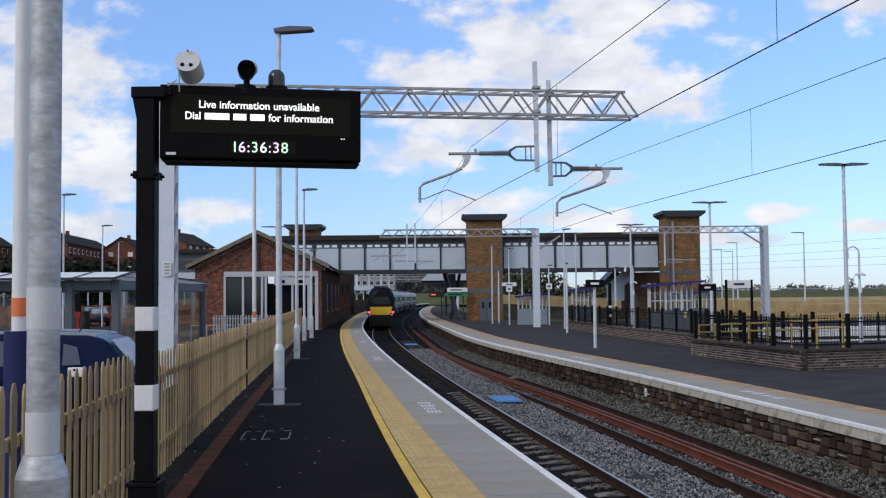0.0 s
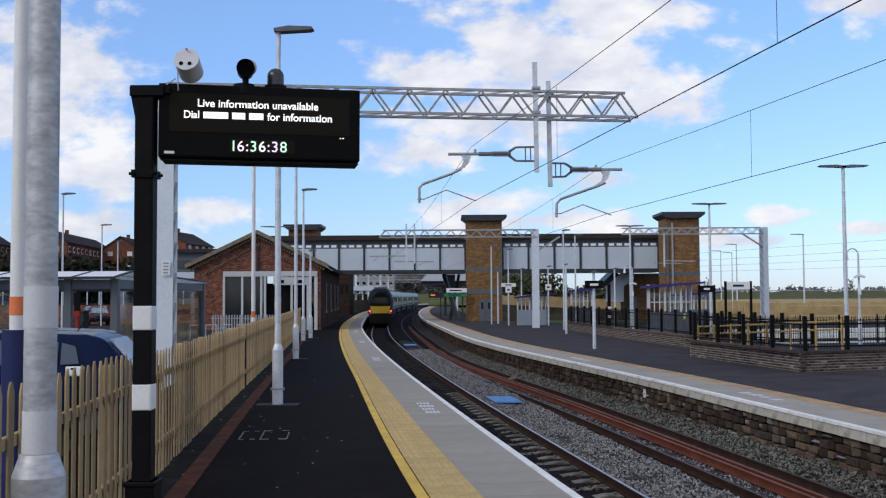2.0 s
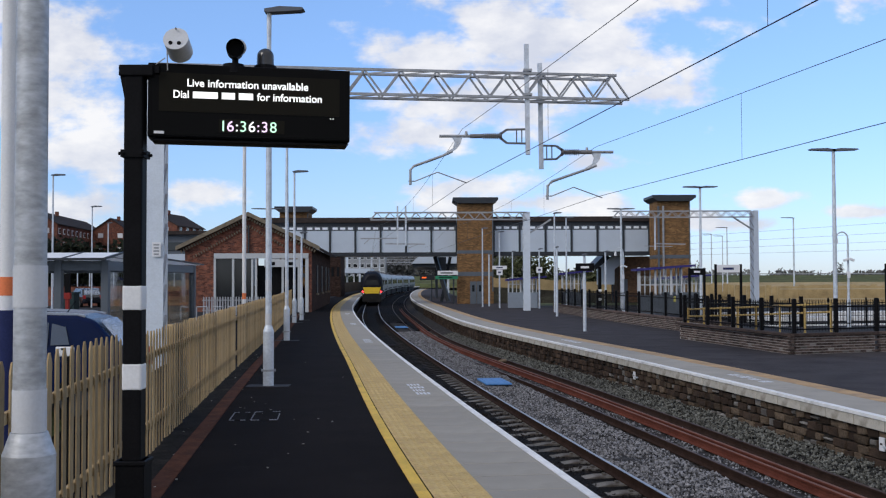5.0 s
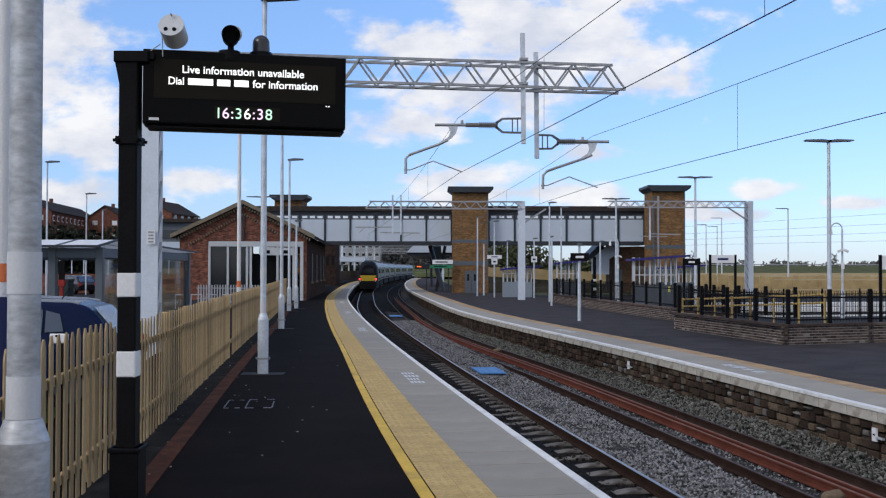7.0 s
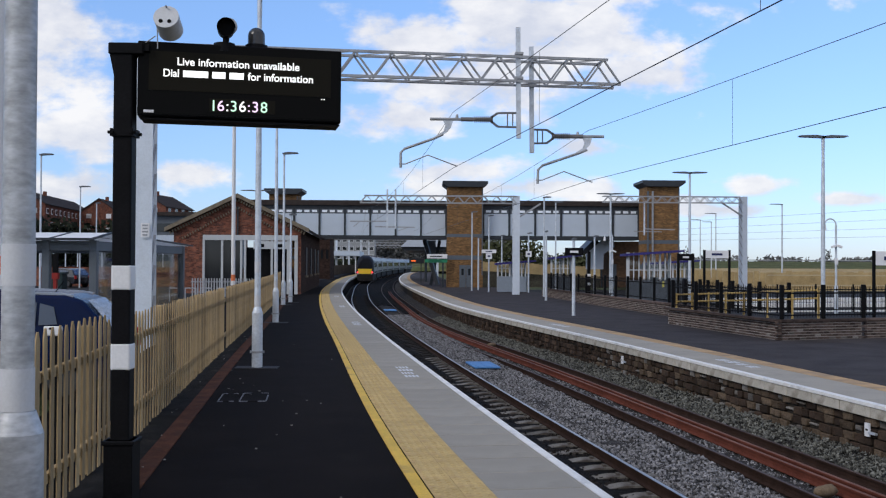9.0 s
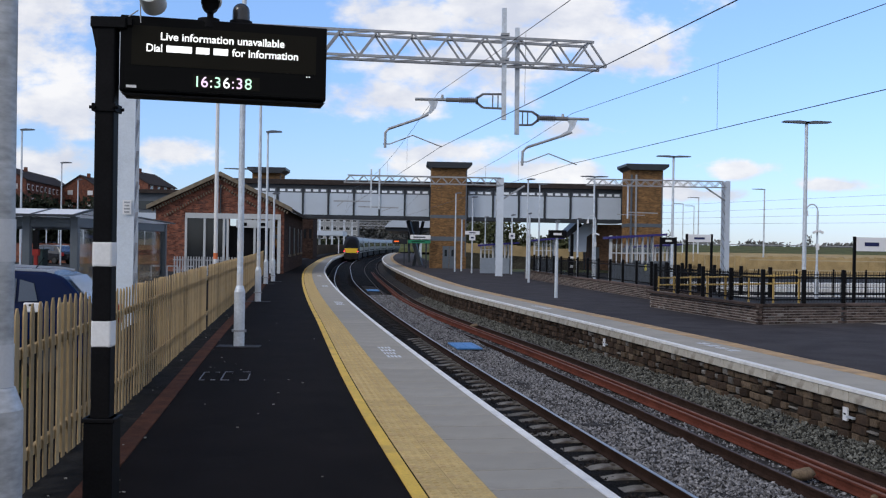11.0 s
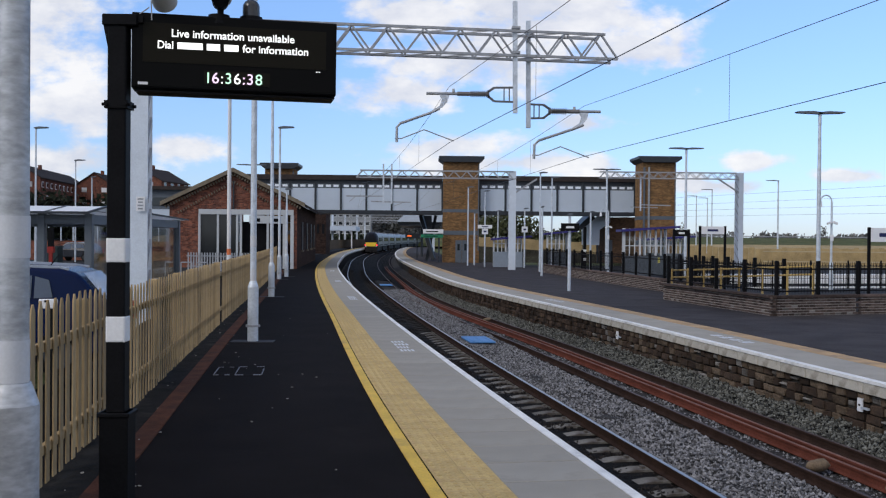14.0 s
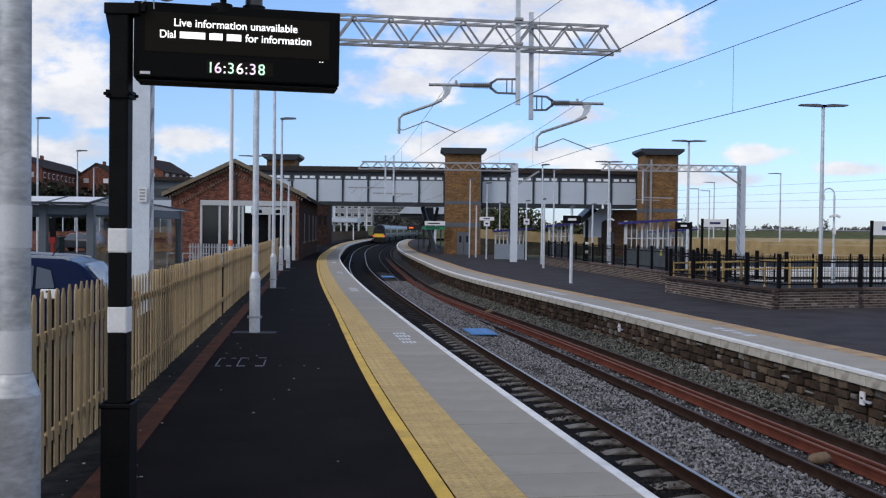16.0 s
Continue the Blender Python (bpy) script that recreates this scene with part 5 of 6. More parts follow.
def far_offices(x, y, w, d, h, storeys, bays, label):
    """A pale framed block with rows of windows."""
    t = thing("office_block", Matrix.Translation((x, y, -1)), label, "building", "far buildings")
    bm = bmesh.new()
    box(bm, (0, d / 2, h / 2), (w, d, h))
    part("wall", bm, mat("weathered_pale_wall", (.27, .28, .29), .8, var=.2, scale=.4, fine=3, bump=.05), t)
    bm = bmesh.new()
    box(bm, (0, d / 2, h + .15), (w + .6, d + .6, .3))
    part("roof", bm, SLATE, t)
    for j in range(storeys):
        for i in range(bays):
            bm = bmesh.new()
            box(bm, (-w / 2 + w * (i + .5) / bays, -.02, h * (j + .58) / storeys), (w / bays * .72, .12, h / storeys * .52))
            f = part("window", bm, BANDGREY, t, "white framed window")
            bm = bmesh.new()
            box(bm, (-w / 2 + w * (i + .5) / bays, -.06, h * (j + .58) / storeys), (w / bays * .58, .12, h / storeys * .40))
            part("pane", bm, DARKGLASS, f)


far_offices(-34, 440, 26, 14, 14.5, 4, 9, "pale framed office block with rows of windows beyond the platform end")
far_offices(-62, 450, 22, 14, 13, 4, 8, "weathered pale office block beyond the station")


def fence_boarded(y0, y1, d):
    t = thing("platform_back_fence", Matrix(), "brown fence along the back of the near platform", "fence")
    bm = bmesh.new()
    ribbon(bm, NEAR, [(d, 0), (d + .1, 0), (d + .1, 1.7), (d, 1.7)], y0, y1)
    part("boards", bm, mat("brown_boards", (.10, .075, .05), .9, var=.3, scale=.6), t)


fence_boarded(139, 260, -4.2)

# far skyline beyond the bridge: masts and signal gantry
for x, y, h in ((-15.6, 168, 8), (-17.4, 176, 8), (-19.6, 190, 8), (-16.4, 160, 8.5), (2.5, 172, 8), (-16.2, 222, 8), (3.2, 222, 8), (-19.5, 215, 8), (-18.6, 148, 7.5), (-17.5, 205, 8.5), (-15, 245, 8), (-14, 262, 8), (2.5, 262, 8), (-21.5, 240, 9)):
    t = thing("signal_mast", Matrix.Translation((x, y, -.5)), "distant galvanised overhead line mast", "mast", "overhead line masts")
    bm = bmesh.new()
    box(bm, (0, 0, h / 2), (.4, .4, h))
    part("shaft", bm, GALV, t)
for y in (172, 222, 262):
    b = thing("portal_boom", Matrix(), "distant overhead line boom across the tracks", "boom", "overhead line booms")
    truss(b, (-20, y, 6.0), (5, y, 6.0), .6, .6, 24, .08)


# ---- island platform ----
def spear_fence(name, pts, z, h, label, gap=.115, post=.12):
    t = thing(name, Matrix(), label, "railing", "black railings")
    n_bars = 0
    for a, b in zip(pts, pts[1:]):
        a, b = Vector((*a, z)), Vector((*b, z))
        L = (b - a).length
        bm = bmesh.new()
        for k in (.12, h - .16):
            beam(bm, a + Vector((0, 0, k)), b + Vector((0, 0, k)), .03, .045)
        part("rail", bm, BLACKPAINT, t)
        bm = bmesh.new()
        n = int(L / gap)
        for i in range(1, n):
            p = a.lerp(b, i / n)
            rod(bm, p + Vector((0, 0, .05)), p + Vector((0, 0, h - .06)), .008, seg=5)
            rod(bm, p + Vector((0, 0, h - .06)), p + Vector((0, 0, h + .04)), .016, .002, seg=5)
        q = part("infill_bars_rest", bm, BLACKPAINT, t)
        q["kind"] = "stuff"
        n = max(1, round(L / 1.9))
        for i in range(0 if a.to_2d() == Vector(pts[0]) else 1, n + 1):
            p = a.lerp(b, i / n)
            bm = bmesh.new()
            box(bm, (p.x, p.y, z + (h + .1) / 2), (post, post, h + .1))
            bevel(bm, .015, 1)
            part("post", bm, BLACKPAINT, t, "square black timber post")
    return t


PLANT_L, PLANT_C, PLANT_R = (9.42, 38.5), (10.75, 30.2), (13.80, 31.3)
WALL_TOP = ZF + .62


def wall_core(name, pts, z0, z1, th, label):
    """A brick wall's mortar body; its bricks are laid at the end of the script."""
    bm = bmesh.new()
    for a, b in zip(pts, pts[1:]):
        first = a == pts[0]
        a, b = Vector((*a, 0)), Vector((*b, 0))
        b -= (b - a).normalized() * .09
        if not first:
            a += (b - a).normalized() * .12
        d = b - a
        n = Vector((d.y, -d.x, 0)).normalized() * -th
        q = [a, b, b + n, a + n]
        lo = [bm.verts.new((p.x, p.y, z0)) for p in q]
        hi = [bm.verts.new((p.x, p.y, z1)) for p in q]
        bm.faces.new(lo), bm.faces.new(hi[::-1])
        for i in range(4):
            bm.faces.new((lo[i], hi[i], hi[(i + 1) % 4], lo[(i + 1) % 4]))
    bmesh.ops.recalc_face_normals(bm, faces=bm.faces[:])
    return tagged(part(name, bm, LIME), label, "wall", kind="structure")


planter_wall = wall_core("planter_wall", [PLANT_L, PLANT_C, PLANT_R, (17.2, 32.2)], ZF - .1, WALL_TOP - .07, .3, "low brown brick wall with pale mortar under the black railing")
WALL2 = [(8.4, 70.7), (9.5, 56.5), (10.75, 44.6), (11.5, 38.9)]
ramp_wall = wall_core("ramp_wall", WALL2, ZF - .1, WALL_TOP - .12, .3, "long low brown brick wall along the subway ramp")
bm = bmesh.new()
for a, b in zip([PLANT_L, PLANT_C, PLANT_R], [PLANT_C, PLANT_R, (17.2, 32.2)]):
    beam(bm, (a[0], a[1] + .13, WALL_TOP - .035), (b[0], b[1] + .13, WALL_TOP - .035), .34, .07)
for a, b in zip(WALL2, WALL2[1:]):
    beam(bm, (a[0] + .12, a[1], WALL_TOP - .085), (b[0] + .12, b[1], WALL_TOP - .085), .34, .07)
setting("wall_capping", bm, BRICK_DARK, "dark brick capping of the low walls", "capping")
spear_fence("railing", [(9.58, 38.4), (10.89, 30.40), (13.85, 31.45), (17.2, 32.4), (23, 34.5)], WALL_TOP, .95, "black spear-topped railing with square posts on the planter wall")
spear_fence("railing", [(8.6, 70.6), (9.68, 56.5), (10.95, 44.6), (11.6, 39.5)], WALL_TOP - .05, 1.0, "black spear-topped railing along the ramp wall")
yp = thing("notice_plate", Matrix.Translation((15.35, 63.78, ZF + 1.0)), "small yellow notice on the shelter panel", "sign")
bm = bmesh.new()
box(bm, (0, 0, 0), (.30, .02, .36))
part("plate", bm, mat("notice_yellow", (.62, .55, .12), .5, var=.05), yp)
spear_fence("railing", [(10.72, 41.0), (12.61, 34.5)], WALL_TOP, .95, "black spear-topped railing on the far side of the subway stair", gap=.45)
spear_fence("railing", [(12.2, 44.5), (20, 46.5), (34, 50)], ZF + .1, 1.2, "black spear-topped railing beyond the ramp", post=.07)


def yellow_rail(pts, low, label):
    """Twin tubular rails through the points, on posts down to the ground at z = low."""
    t = thing("handrail", Matrix(), label, "handrail", "yellow handrails")
    for a, b in zip(pts, pts[1:]):
        a, b = Vector(a), Vector(b)
        for k in (0, -.27):
            bm = bmesh.new()
            rod(bm, a + Vector((0, 0, k)), b + Vector((0, 0, k)), .032, seg=10)
            part("rail", bm, YRAIL, t)
        n = max(1, round((b - a).length / .9))
        for i in range(n + 1):
            p = a.lerp(b, i / n)
            bm = bmesh.new()
            rod(bm, (p.x, p.y, low), p + Vector((0, 0, .06)), .040, seg=10)
            part("post", bm, YRAIL, t)


yellow_rail([(9.86, 39.0, .95), (11.37, 35.5, 1.13), (13.04, 33.0, 1.30)], ZF - .06, "yellow painted tubular handrails of the subway stair")


def shelter(x, y, w, d, h, rz, label, low=None):
    t = thing("platform_shelter", Matrix.Translation((x, y, ZF)) @ Matrix.Rotation(rz, 4, "Z"), label, "shelter", "platform shelters")
    bm = bmesh.new()
    prism(bm, [(-.25, h - .28), (w + .8, h - .0), (w + .8, h + .13), (-.25, h - .12)], -.45, d + .4)
    part("roof", bm, PURPLE, t, "purple-blue sloping roof")
    n = max(3, int(w / .30))
    for i in range(n + 1):
        bm = bmesh.new()
        box(bm, (w * i / n, 0, h / 2), (.06 if i % 3 else .12, .1, h - .1))
        part("mullion", bm, mat("shelter_frame", (.50, .51, .53), .45, var=.06), t, "pale grey mullion")
    for k in (.3, 1.0):
        for i in range(3):
            bm = bmesh.new()
            box(bm, (w * i / 2 if k < .9 else w, d * k, h / 2), (.12, .12, h - .1))
            part("post", bm, mat("shelter_frame", (.50, .51, .53)), t)
    bm = bmesh.new()
    box(bm, (w / 2, -.075, .64), (w + .1, .04, 1.22))
    box(bm, (w + .075, d / 2, .64), (.04, d, 1.22))
    part("lower_panel", bm, low or CLAD_GREY, t, "grey lower panel")
    bm = bmesh.new()
    box(bm, (w / 2, .02, 1.85), (w, .02, 1.25))
    box(bm, (w, d / 2, 1.85), (.02, d, 1.25))
    q = part("glazing", bm, GLASS, t)
    q.visible_shadow = False
    bm = bmesh.new()
    box(bm, (w / 2, .0, 1.9), (w, .06, .06))
    part("transom", bm, mat("shelter_frame", (.50, .51, .53)), t)
    return t


shelter(13.1, 64.0, 2.65, 1.8, 3.06, -.06, "glazed waiting shelter with pale frame and purple-blue roof")
shelter(5.95, 79.8, 2.2, 1.5, 2.42, -.06, "small glazed waiting shelter with purple-blue roof", mat("pale_blue_grey_panel", (.24, .275, .32), .45, var=.08))
shelter(10.5, 82, 1.6, 1.6, 2.9, -.06, "small glazed waiting shelter behind the railing")
shelter(17.6, 78, 3.0, 1.6, 2.5, -.06, "glazed waiting shelter on the farther platform")


def board_sign(x, y, w, h, z, label, m=None, posts=True, face=0.0):
    t = thing("station_sign", Matrix.Translation((x, y, ZF)) @ Matrix.Rotation(face, 4, "Z"), label, "sign", "platform signs")
    bm = bmesh.new()
    box(bm, (0, 0, z), (w, .05, h))
    part("board", bm, m or SIGNWHITE, t)
    bm = bmesh.new()
    box(bm, (0, -.03, z), (w * .45, .006, h * .28))
    part("lettering_bar", bm, NAVY if m is not BLACKPAINT else SIGNWHITE, t)
    if posts:
        for k in (-1, 1):
            bm = bmesh.new()
            box(bm, (k * (w / 2 + .03), .02, (z + h / 2) / 2), (.10, .10, z + h / 2 + .05))
            part("post", bm, BLACKPAINT, t, "black square post")
    return t


board_sign(13.78, 47.0, 1.12, .36, 2.75, "white station name board on black posts")
board_sign(12.05, 46.0, .62, .30, 2.60, "small black sign with white lettering bar", BLACKPAINT)
board_sign(18.5, 39.5, 1.3, .55, 2.55, "white station name board on black posts")
board_sign(6.62, 43.98, .80, .34, 2.80, "dark information sign on a galvanised post", BLACKPAINT, posts=False)
board_sign(5.25, 79.90, .48, .44, 2.84, "square white and blue platform number sign", posts=False)
board_sign(5.25, 79.90, 1.15, .28, 3.22, "white and blue direction sign above the island platform", posts=False)
board_sign(8.30, 78.91, .46, .46, 3.02, "square white platform number sign", posts=False)
t = thing("banded_post", Matrix.Translation((9.78, 59.2, ZF)), "black post with white bands on the island platform", "post")
bm = bmesh.new()
box(bm, (0, 0, 1.5), (.17, .17, 3.0))
part("post", bm, BLACKPAINT, t)
for z in (1.1, 1.6):
    bm = bmesh.new()
    box(bm, (0, 0, z), (.18, .18, .16))
    part("white_band", bm, WHITEPAINT, t)
for x, y in ((19.4, 47.0), (13.2, 70)):
    t = thing("camera_column", Matrix.Translation((x, y, ZF)), "galvanised camera column with a curved swan neck", "camera column", "camera columns")
    bm = bmesh.new()
    rod(bm, (0, 0, 0), (0, 0, 1.3), .09, seg=12)
    rod(bm, (0, 0, 1.3), (0, 0, 4.15), .055, .045, seg=12)
    part("shaft", bm, GALV, t)
    bm = bmesh.new()
    prev = Vector((0, 0, 4.15))
    for i in range(1, 9):
        a = math.pi * i / 8
        p = Vector((-.27 + .27 * math.cos(a), 0, 4.15 + .30 * math.sin(a)))
        rod(bm, prev, p, .032, seg=8)
        prev = p
    part("swan_neck", bm, GALV, t)
    bm = bmesh.new()
    rod(bm, (-.54, 0, 3.90), (-.54, 0, 4.17), .09, .06, seg=12)
    box(bm, (-.14, -.1, 3.15), (.22, .12, .10), ry=-.4)
    box(bm, (.14, -.1, 3.15), (.22, .12, .10), ry=.4)
    box(bm, (0, -.06, 2.45), (.12, .10, .30))
    part("camera_head", bm, SIGNWHITE, t, "white camera heads")
# ground beyond the island platform, white-edged farther platform
bm = bmesh.new()
for y, h, d in ((52, .25, 1.2), (56, .45, 1.0), (61, .55, 1.4)):
    beam(bm, (17, y - 1, -.55 + h), (70, y + 9, -.55 + h), d, .22)
setting("farther_platform_edge", bm, WHITE_LINE, "pale concrete edges of the farther platform", "platform edge")
bm = bmesh.new()
f = [bm.verts.new(p) for p in ((9.5, 30, ZF - .05), (90, 30, ZF - .05), (90, 97, -.4), (9, 97, -.4))]
bm.faces.new(f)
setting("island_ground", bm, TARMAC, "grey ground between the farther tracks", "ground")
bm = bmesh.new()
prism(bm, [(3, -.5), (34, -.5), (34, -.35), (4, 1.45), (3, 1.45)], 111, 118)
setting("lineside_bank", bm, mat("dark_bank_earth", (.06, .057, .046), .95, var=.5, scale=.8, fine=6, bump=.5), "dark earth bank below the slatted fence", "bank")
t = thing("reed_fence", Matrix(), "straw-coloured slatted fence along the meadow", "fence")
bm = bmesh.new()
for i in range(290):
    x = 6 + i * .55
    up = max(0, 1 - x / 34)                 # it climbs onto the bank
    box(bm, (x, 111.5 - 7 * min(1, max(0, x - 24) / 12) + .02 * x + random.uniform(-.05, .05), .45 + 1.55 * up + random.uniform(-.1, .1)), (.57, .06, 1.9 - up), rz=random.uniform(-.03, .03))
q = part("slat_rest", bm, TAN_SLAT, t)
q["kind"] = "stuff"
for z in (.0, 1.05):
    bm = bmesh.new()
    beam(bm, (36, 104.6, z), (165, 107.2, z), .06, .10)
    part("fence_rail", bm, mat("pale_fence_rail", (.42, .36, .25), .85, var=.2, scale=1), t, "pale horizontal rail")


# ---- car park side ----
def build_car_shelter():
    t = thing("cycle_shelter", Matrix.Translation((-8.27, 25.6, .05)), "grey framed car park shelter with pale translucent roof", "shelter")
    W, D, H = 5.9, 9.2, 2.60
    turn = Matrix.Rotation(math.pi / 2, 4, "Z")
    for x, ys in ((0, (0, D)), (-1.18, (0,)), (-3.6, (0,)), (-W, (0, D))):
        for y in ys:
            bm = bmesh.new()
            box(bm, (x, y, H / 2), (.19, .19, H))
            bevel(bm, .012, 1)
            part("post", bm, CLAD_GREY, t, "blue-grey steel post")
    for a, b in (((-W, 0), (0, 0)), ((0, 0), (0, D)), ((-W, D), (0, D)), ((-W, 0), (-W, D))):
        bm = bmesh.new()
        beam(bm, (*a, H - .14), (*b, H - .14), .12, .24)
        part("beam", bm, CLAD_GREY, t)
    rise = [(-.45, H + .02), (1.0, H + .20), (D + 1.1, H + .02)]        # short front pitch, long back pitch
    n = 6
    for i in range(n):
        x0, x1 = -W - .2 + (W + .35) * i / n, -W - .2 + (W + .35) * (i + 1) / n - .05
        for k, (p, q) in enumerate(zip(rise, rise[1:])):
            bm = bmesh.new()
            prism(bm, [p, q, (q[0], q[1] + .02), (p[0], p[1] + .02)], -x1, -x0)
            bmesh.ops.transform(bm, matrix=turn, verts=bm.verts)
            part("roof_sheet", bm, ROOFSHEET, t, "pale translucent roof sheet")
    for i in range(n + 1):
        x = -W - .225 + (W + .35) * i / n
        bm = bmesh.new()
        for p, q in zip(rise, rise[1:]):
            beam(bm, (x, p[0], p[1] + .015), (x, q[0], q[1] + .015), .05, .05)
        part("roof_bar", bm, CLAD_DARK, t)
    bm = bmesh.new()
    beam(bm, (-W - .2, -.46, H + .02), (.15, -.46, H + .02), .05, .06)
    part("gutter", bm, CLAD_DARK, t)
    for y0, x in ((0, 0), (D / 2, 0), (0, -W), (D / 2, -W)):
        bm = bmesh.new()
        box(bm, (x, y0 + D / 4, 1.25), (.02, D * .47, 2.1))
        q = part("glazing", bm, GLASS, t, "side glass pane")
        q.visible_shadow = False
        bm = bmesh.new()
        box(bm, (x, y0, 1.25), (.05, .05, 2.4))
        part("glazing_bar", bm, CLAD_GREY, t)
    for i in range(5):
        bm = bmesh.new()
        for k in (0, .6):
            rod(bm, (-2.4, 1 + i * 1.6 + k, 0), (-2.4, 1 + i * 1.6 + k, .8), .025, seg=8)
        rod(bm, (-2.4, 1 + i * 1.6, .8), (-2.4, 1.6 + i * 1.6, .8), .025, seg=8)
        part("cycle_stand", bm, GALV, t)


build_car_shelter()


def hatchback(m, paint, label, roof=None):
    """Small five-door hatchback, length along x, tail at +x."""
    t = thing("car", m, label, "car", "parked cars")
    L, H = 1.95, 1.48
    bm = bmesh.new()
    side = [(-L, .30), (L - .05, .30), (L, .55), (L - .02, .82), (L - .12, .95), (L - .52, 1.38), (L - .75, 1.45), (-.2, 1.48), (-.62, 1.40), (-1.15, .98), (-1.85, .82), (-L - .02, .6)]
    prism(bm, side, -.80, .80)
    for v in bm.verts:
        if v.co.z > .9:
            v.co.y *= 1 - (v.co.z - .9) * .30
    bevel(bm, .05, 2)
    part("body", bm, paint, t, smooth=False)
    for k in (-1, 1):
        for o in ([(-.98, .96), (-.05, .96), (-.05, 1.36), (-.55, 1.34)], [(.03, 1.05), (.85, 1.05), (.85, 1.35), (.03, 1.38)], [(.89, 1.05), (1.13, 1.06), (1.07, 1.29), (.89, 1.34)]):
            bm = bmesh.new()
            f = [bm.verts.new((x, k * (.805 * (1 - (z - .9) * .30) + .006), z)) for x, z in o]
            g = [bm.verts.new((x, k * (.775 * (1 - (z - .9) * .30)), z)) for x, z in o]
            bm.faces.new(f), bm.faces.new(g[::-1])
            for i in range(4):
                bm.faces.new((f[i], g[i], g[(i + 1) % 4], f[(i + 1) % 4]))
            bmesh.ops.recalc_face_normals(bm, faces=bm.faces[:])
            part("side_window", bm, LIGHTGLASS, t, "side window reflecting the sky")
        bm = bmesh.new()
        for a, b in zip([(-.6, 1.41), (.2, 1.47), (1.1, 1.43)], [(.2, 1.47), (1.1, 1.43), (1.3, 1.40)]):
            beam(bm, (a[0], k * .61, a[1] + .03), (b[0], k * .61, b[1] + .03), .05, .035)
        part("roof_rail", bm, CARROOF, t)
        for x in (-1.25, 1.22):
            bm = bmesh.new()
            rod(bm, (x, k * .62, .31), (x, k * .81, .31), .31, seg=24)
            w = part("wheel", bm, TYRE, t)
            bm = bmesh.new()
            rod(bm, (x, k * .80, .31), (x, k * .822, .31), .20, seg=20)
            part("rim", bm, mat("dull_wheel_trim", (.045, .047, .05), .5, var=.1), w)
    bm = bmesh.new()
    o = [(L - .15, .99), (L - .50, 1.36)]
    f = [bm.verts.new(p) for p in ((o[0][0] + .03, -.64, o[0][1]), (o[0][0] + .03, .64, o[0][1]), (o[1][0] + .03, .55, o[1][1] + .02), (o[1][0] + .03, -.55, o[1][1] + .02))]
    bm.faces.new(f)
    bmesh.ops.solidify(bm, geom=bm.faces[:], thickness=.02)
    part("rear_window", bm, mat("rear_glass", (.45, .50, .58), .08, metal=.8, var=.2, scale=3, bump=0), t, "raked rear window reflecting the sky")
    for k in (-1, 1):
        bm = bmesh.new()
        box(bm, (L - .03, k * .66, .80), (.10, .20, .26))
        part("tail_light", bm, REDPAINT, t)
    bm = bmesh.new()
    rod(bm, (.9, 0, 1.45), (1.02, 0, 1.62), .008, seg=6)
    part("aerial", bm, BLACKPAINT, t)
    return t


hatchback(Matrix.Translation((-6.05, 14.2, .22)) @ Matrix.Rotation(.10, 4, "Z"), CARBLUE, "dark blue hatchback parked behind the timber fence")
moving_car = hatchback(Matrix.Translation((-24.1, 70, .06)) @ Matrix.Rotation(-1.1, 4, "Z"), mat("car_black_paint", (.012, .013, .018), .25, coat=.6), "dark hatchback turning slowly in the car park")
t = thing("waste_bin", Matrix.Translation((-24.6, 68, .06)), "dark green wheeled waste container in the car park", "bin")
bm = bmesh.new()
box(bm, (0, 0, .62), (1.4, 1.0, 1.2))
bevel(bm, .06, 2)
part("body", bm, mat("bin_green", (.02, .035, .036), .5), t)
bm = bmesh.new()
box(bm, (0, 0, 1.27), (1.5, 1.1, .1))
part("lid", bm, mat("bin_green", (.02, .035, .036)), t)
t = thing("ticket_machine", Matrix.Translation((-22.55, 62.5, .06)) @ Matrix.Diagonal((.6, .8, 1, 1)), "parking machine with a red lower panel", "ticket machine")
bm = bmesh.new()
box(bm, (0, 0, 1.9), (.5, .3, 1.2))
part("head", bm, BLACKPAINT, t)
bm = bmesh.new()
box(bm, (0, 0, .5), (.3, .3, 1.0))
box(bm, (0, 0, 1.15), (.62, .4, .38))
part("pedestal", bm, mat("dull_red_paint", (.25, .025, .02), .6, var=.15), t)
t = thing("car_park_wall", Matrix.Translation((-40, 84, 0)), "low red brick boundary wall with pale railing of the car park", "wall")
bm = bmesh.new()
box(bm, (8, 0, .8), (44, .3, 1.7))
part("wall", bm, BRICK_RED, t)
bm = bmesh.new()
for i in range(44):
    box(bm, (-13.5 + i, 0, 2.5), (.08, .08, 1.8))
box(bm, (8, 0, 3.3), (44, .06, .06))
q = part("railing", bm, GALV, t)
q["kind"] = "stuff"
t = thing("hoop_barrier", Matrix.Translation((-9.2, 52, .05)), "row of pale metal hoop barriers behind the fence", "barrier")
for i in range(5):
    bm = bmesh.new()
    for k in (0, .55):
        rod(bm, (-i * .8 - k, 0, 0), (-i * .8 - k, 0, .72), .03, seg=8)
    rod(bm, (-i * .8, 0, .72), (-i * .8 - .55, 0, .72), .03, seg=8)
    part("hoop", bm, GALV_DULL, t)


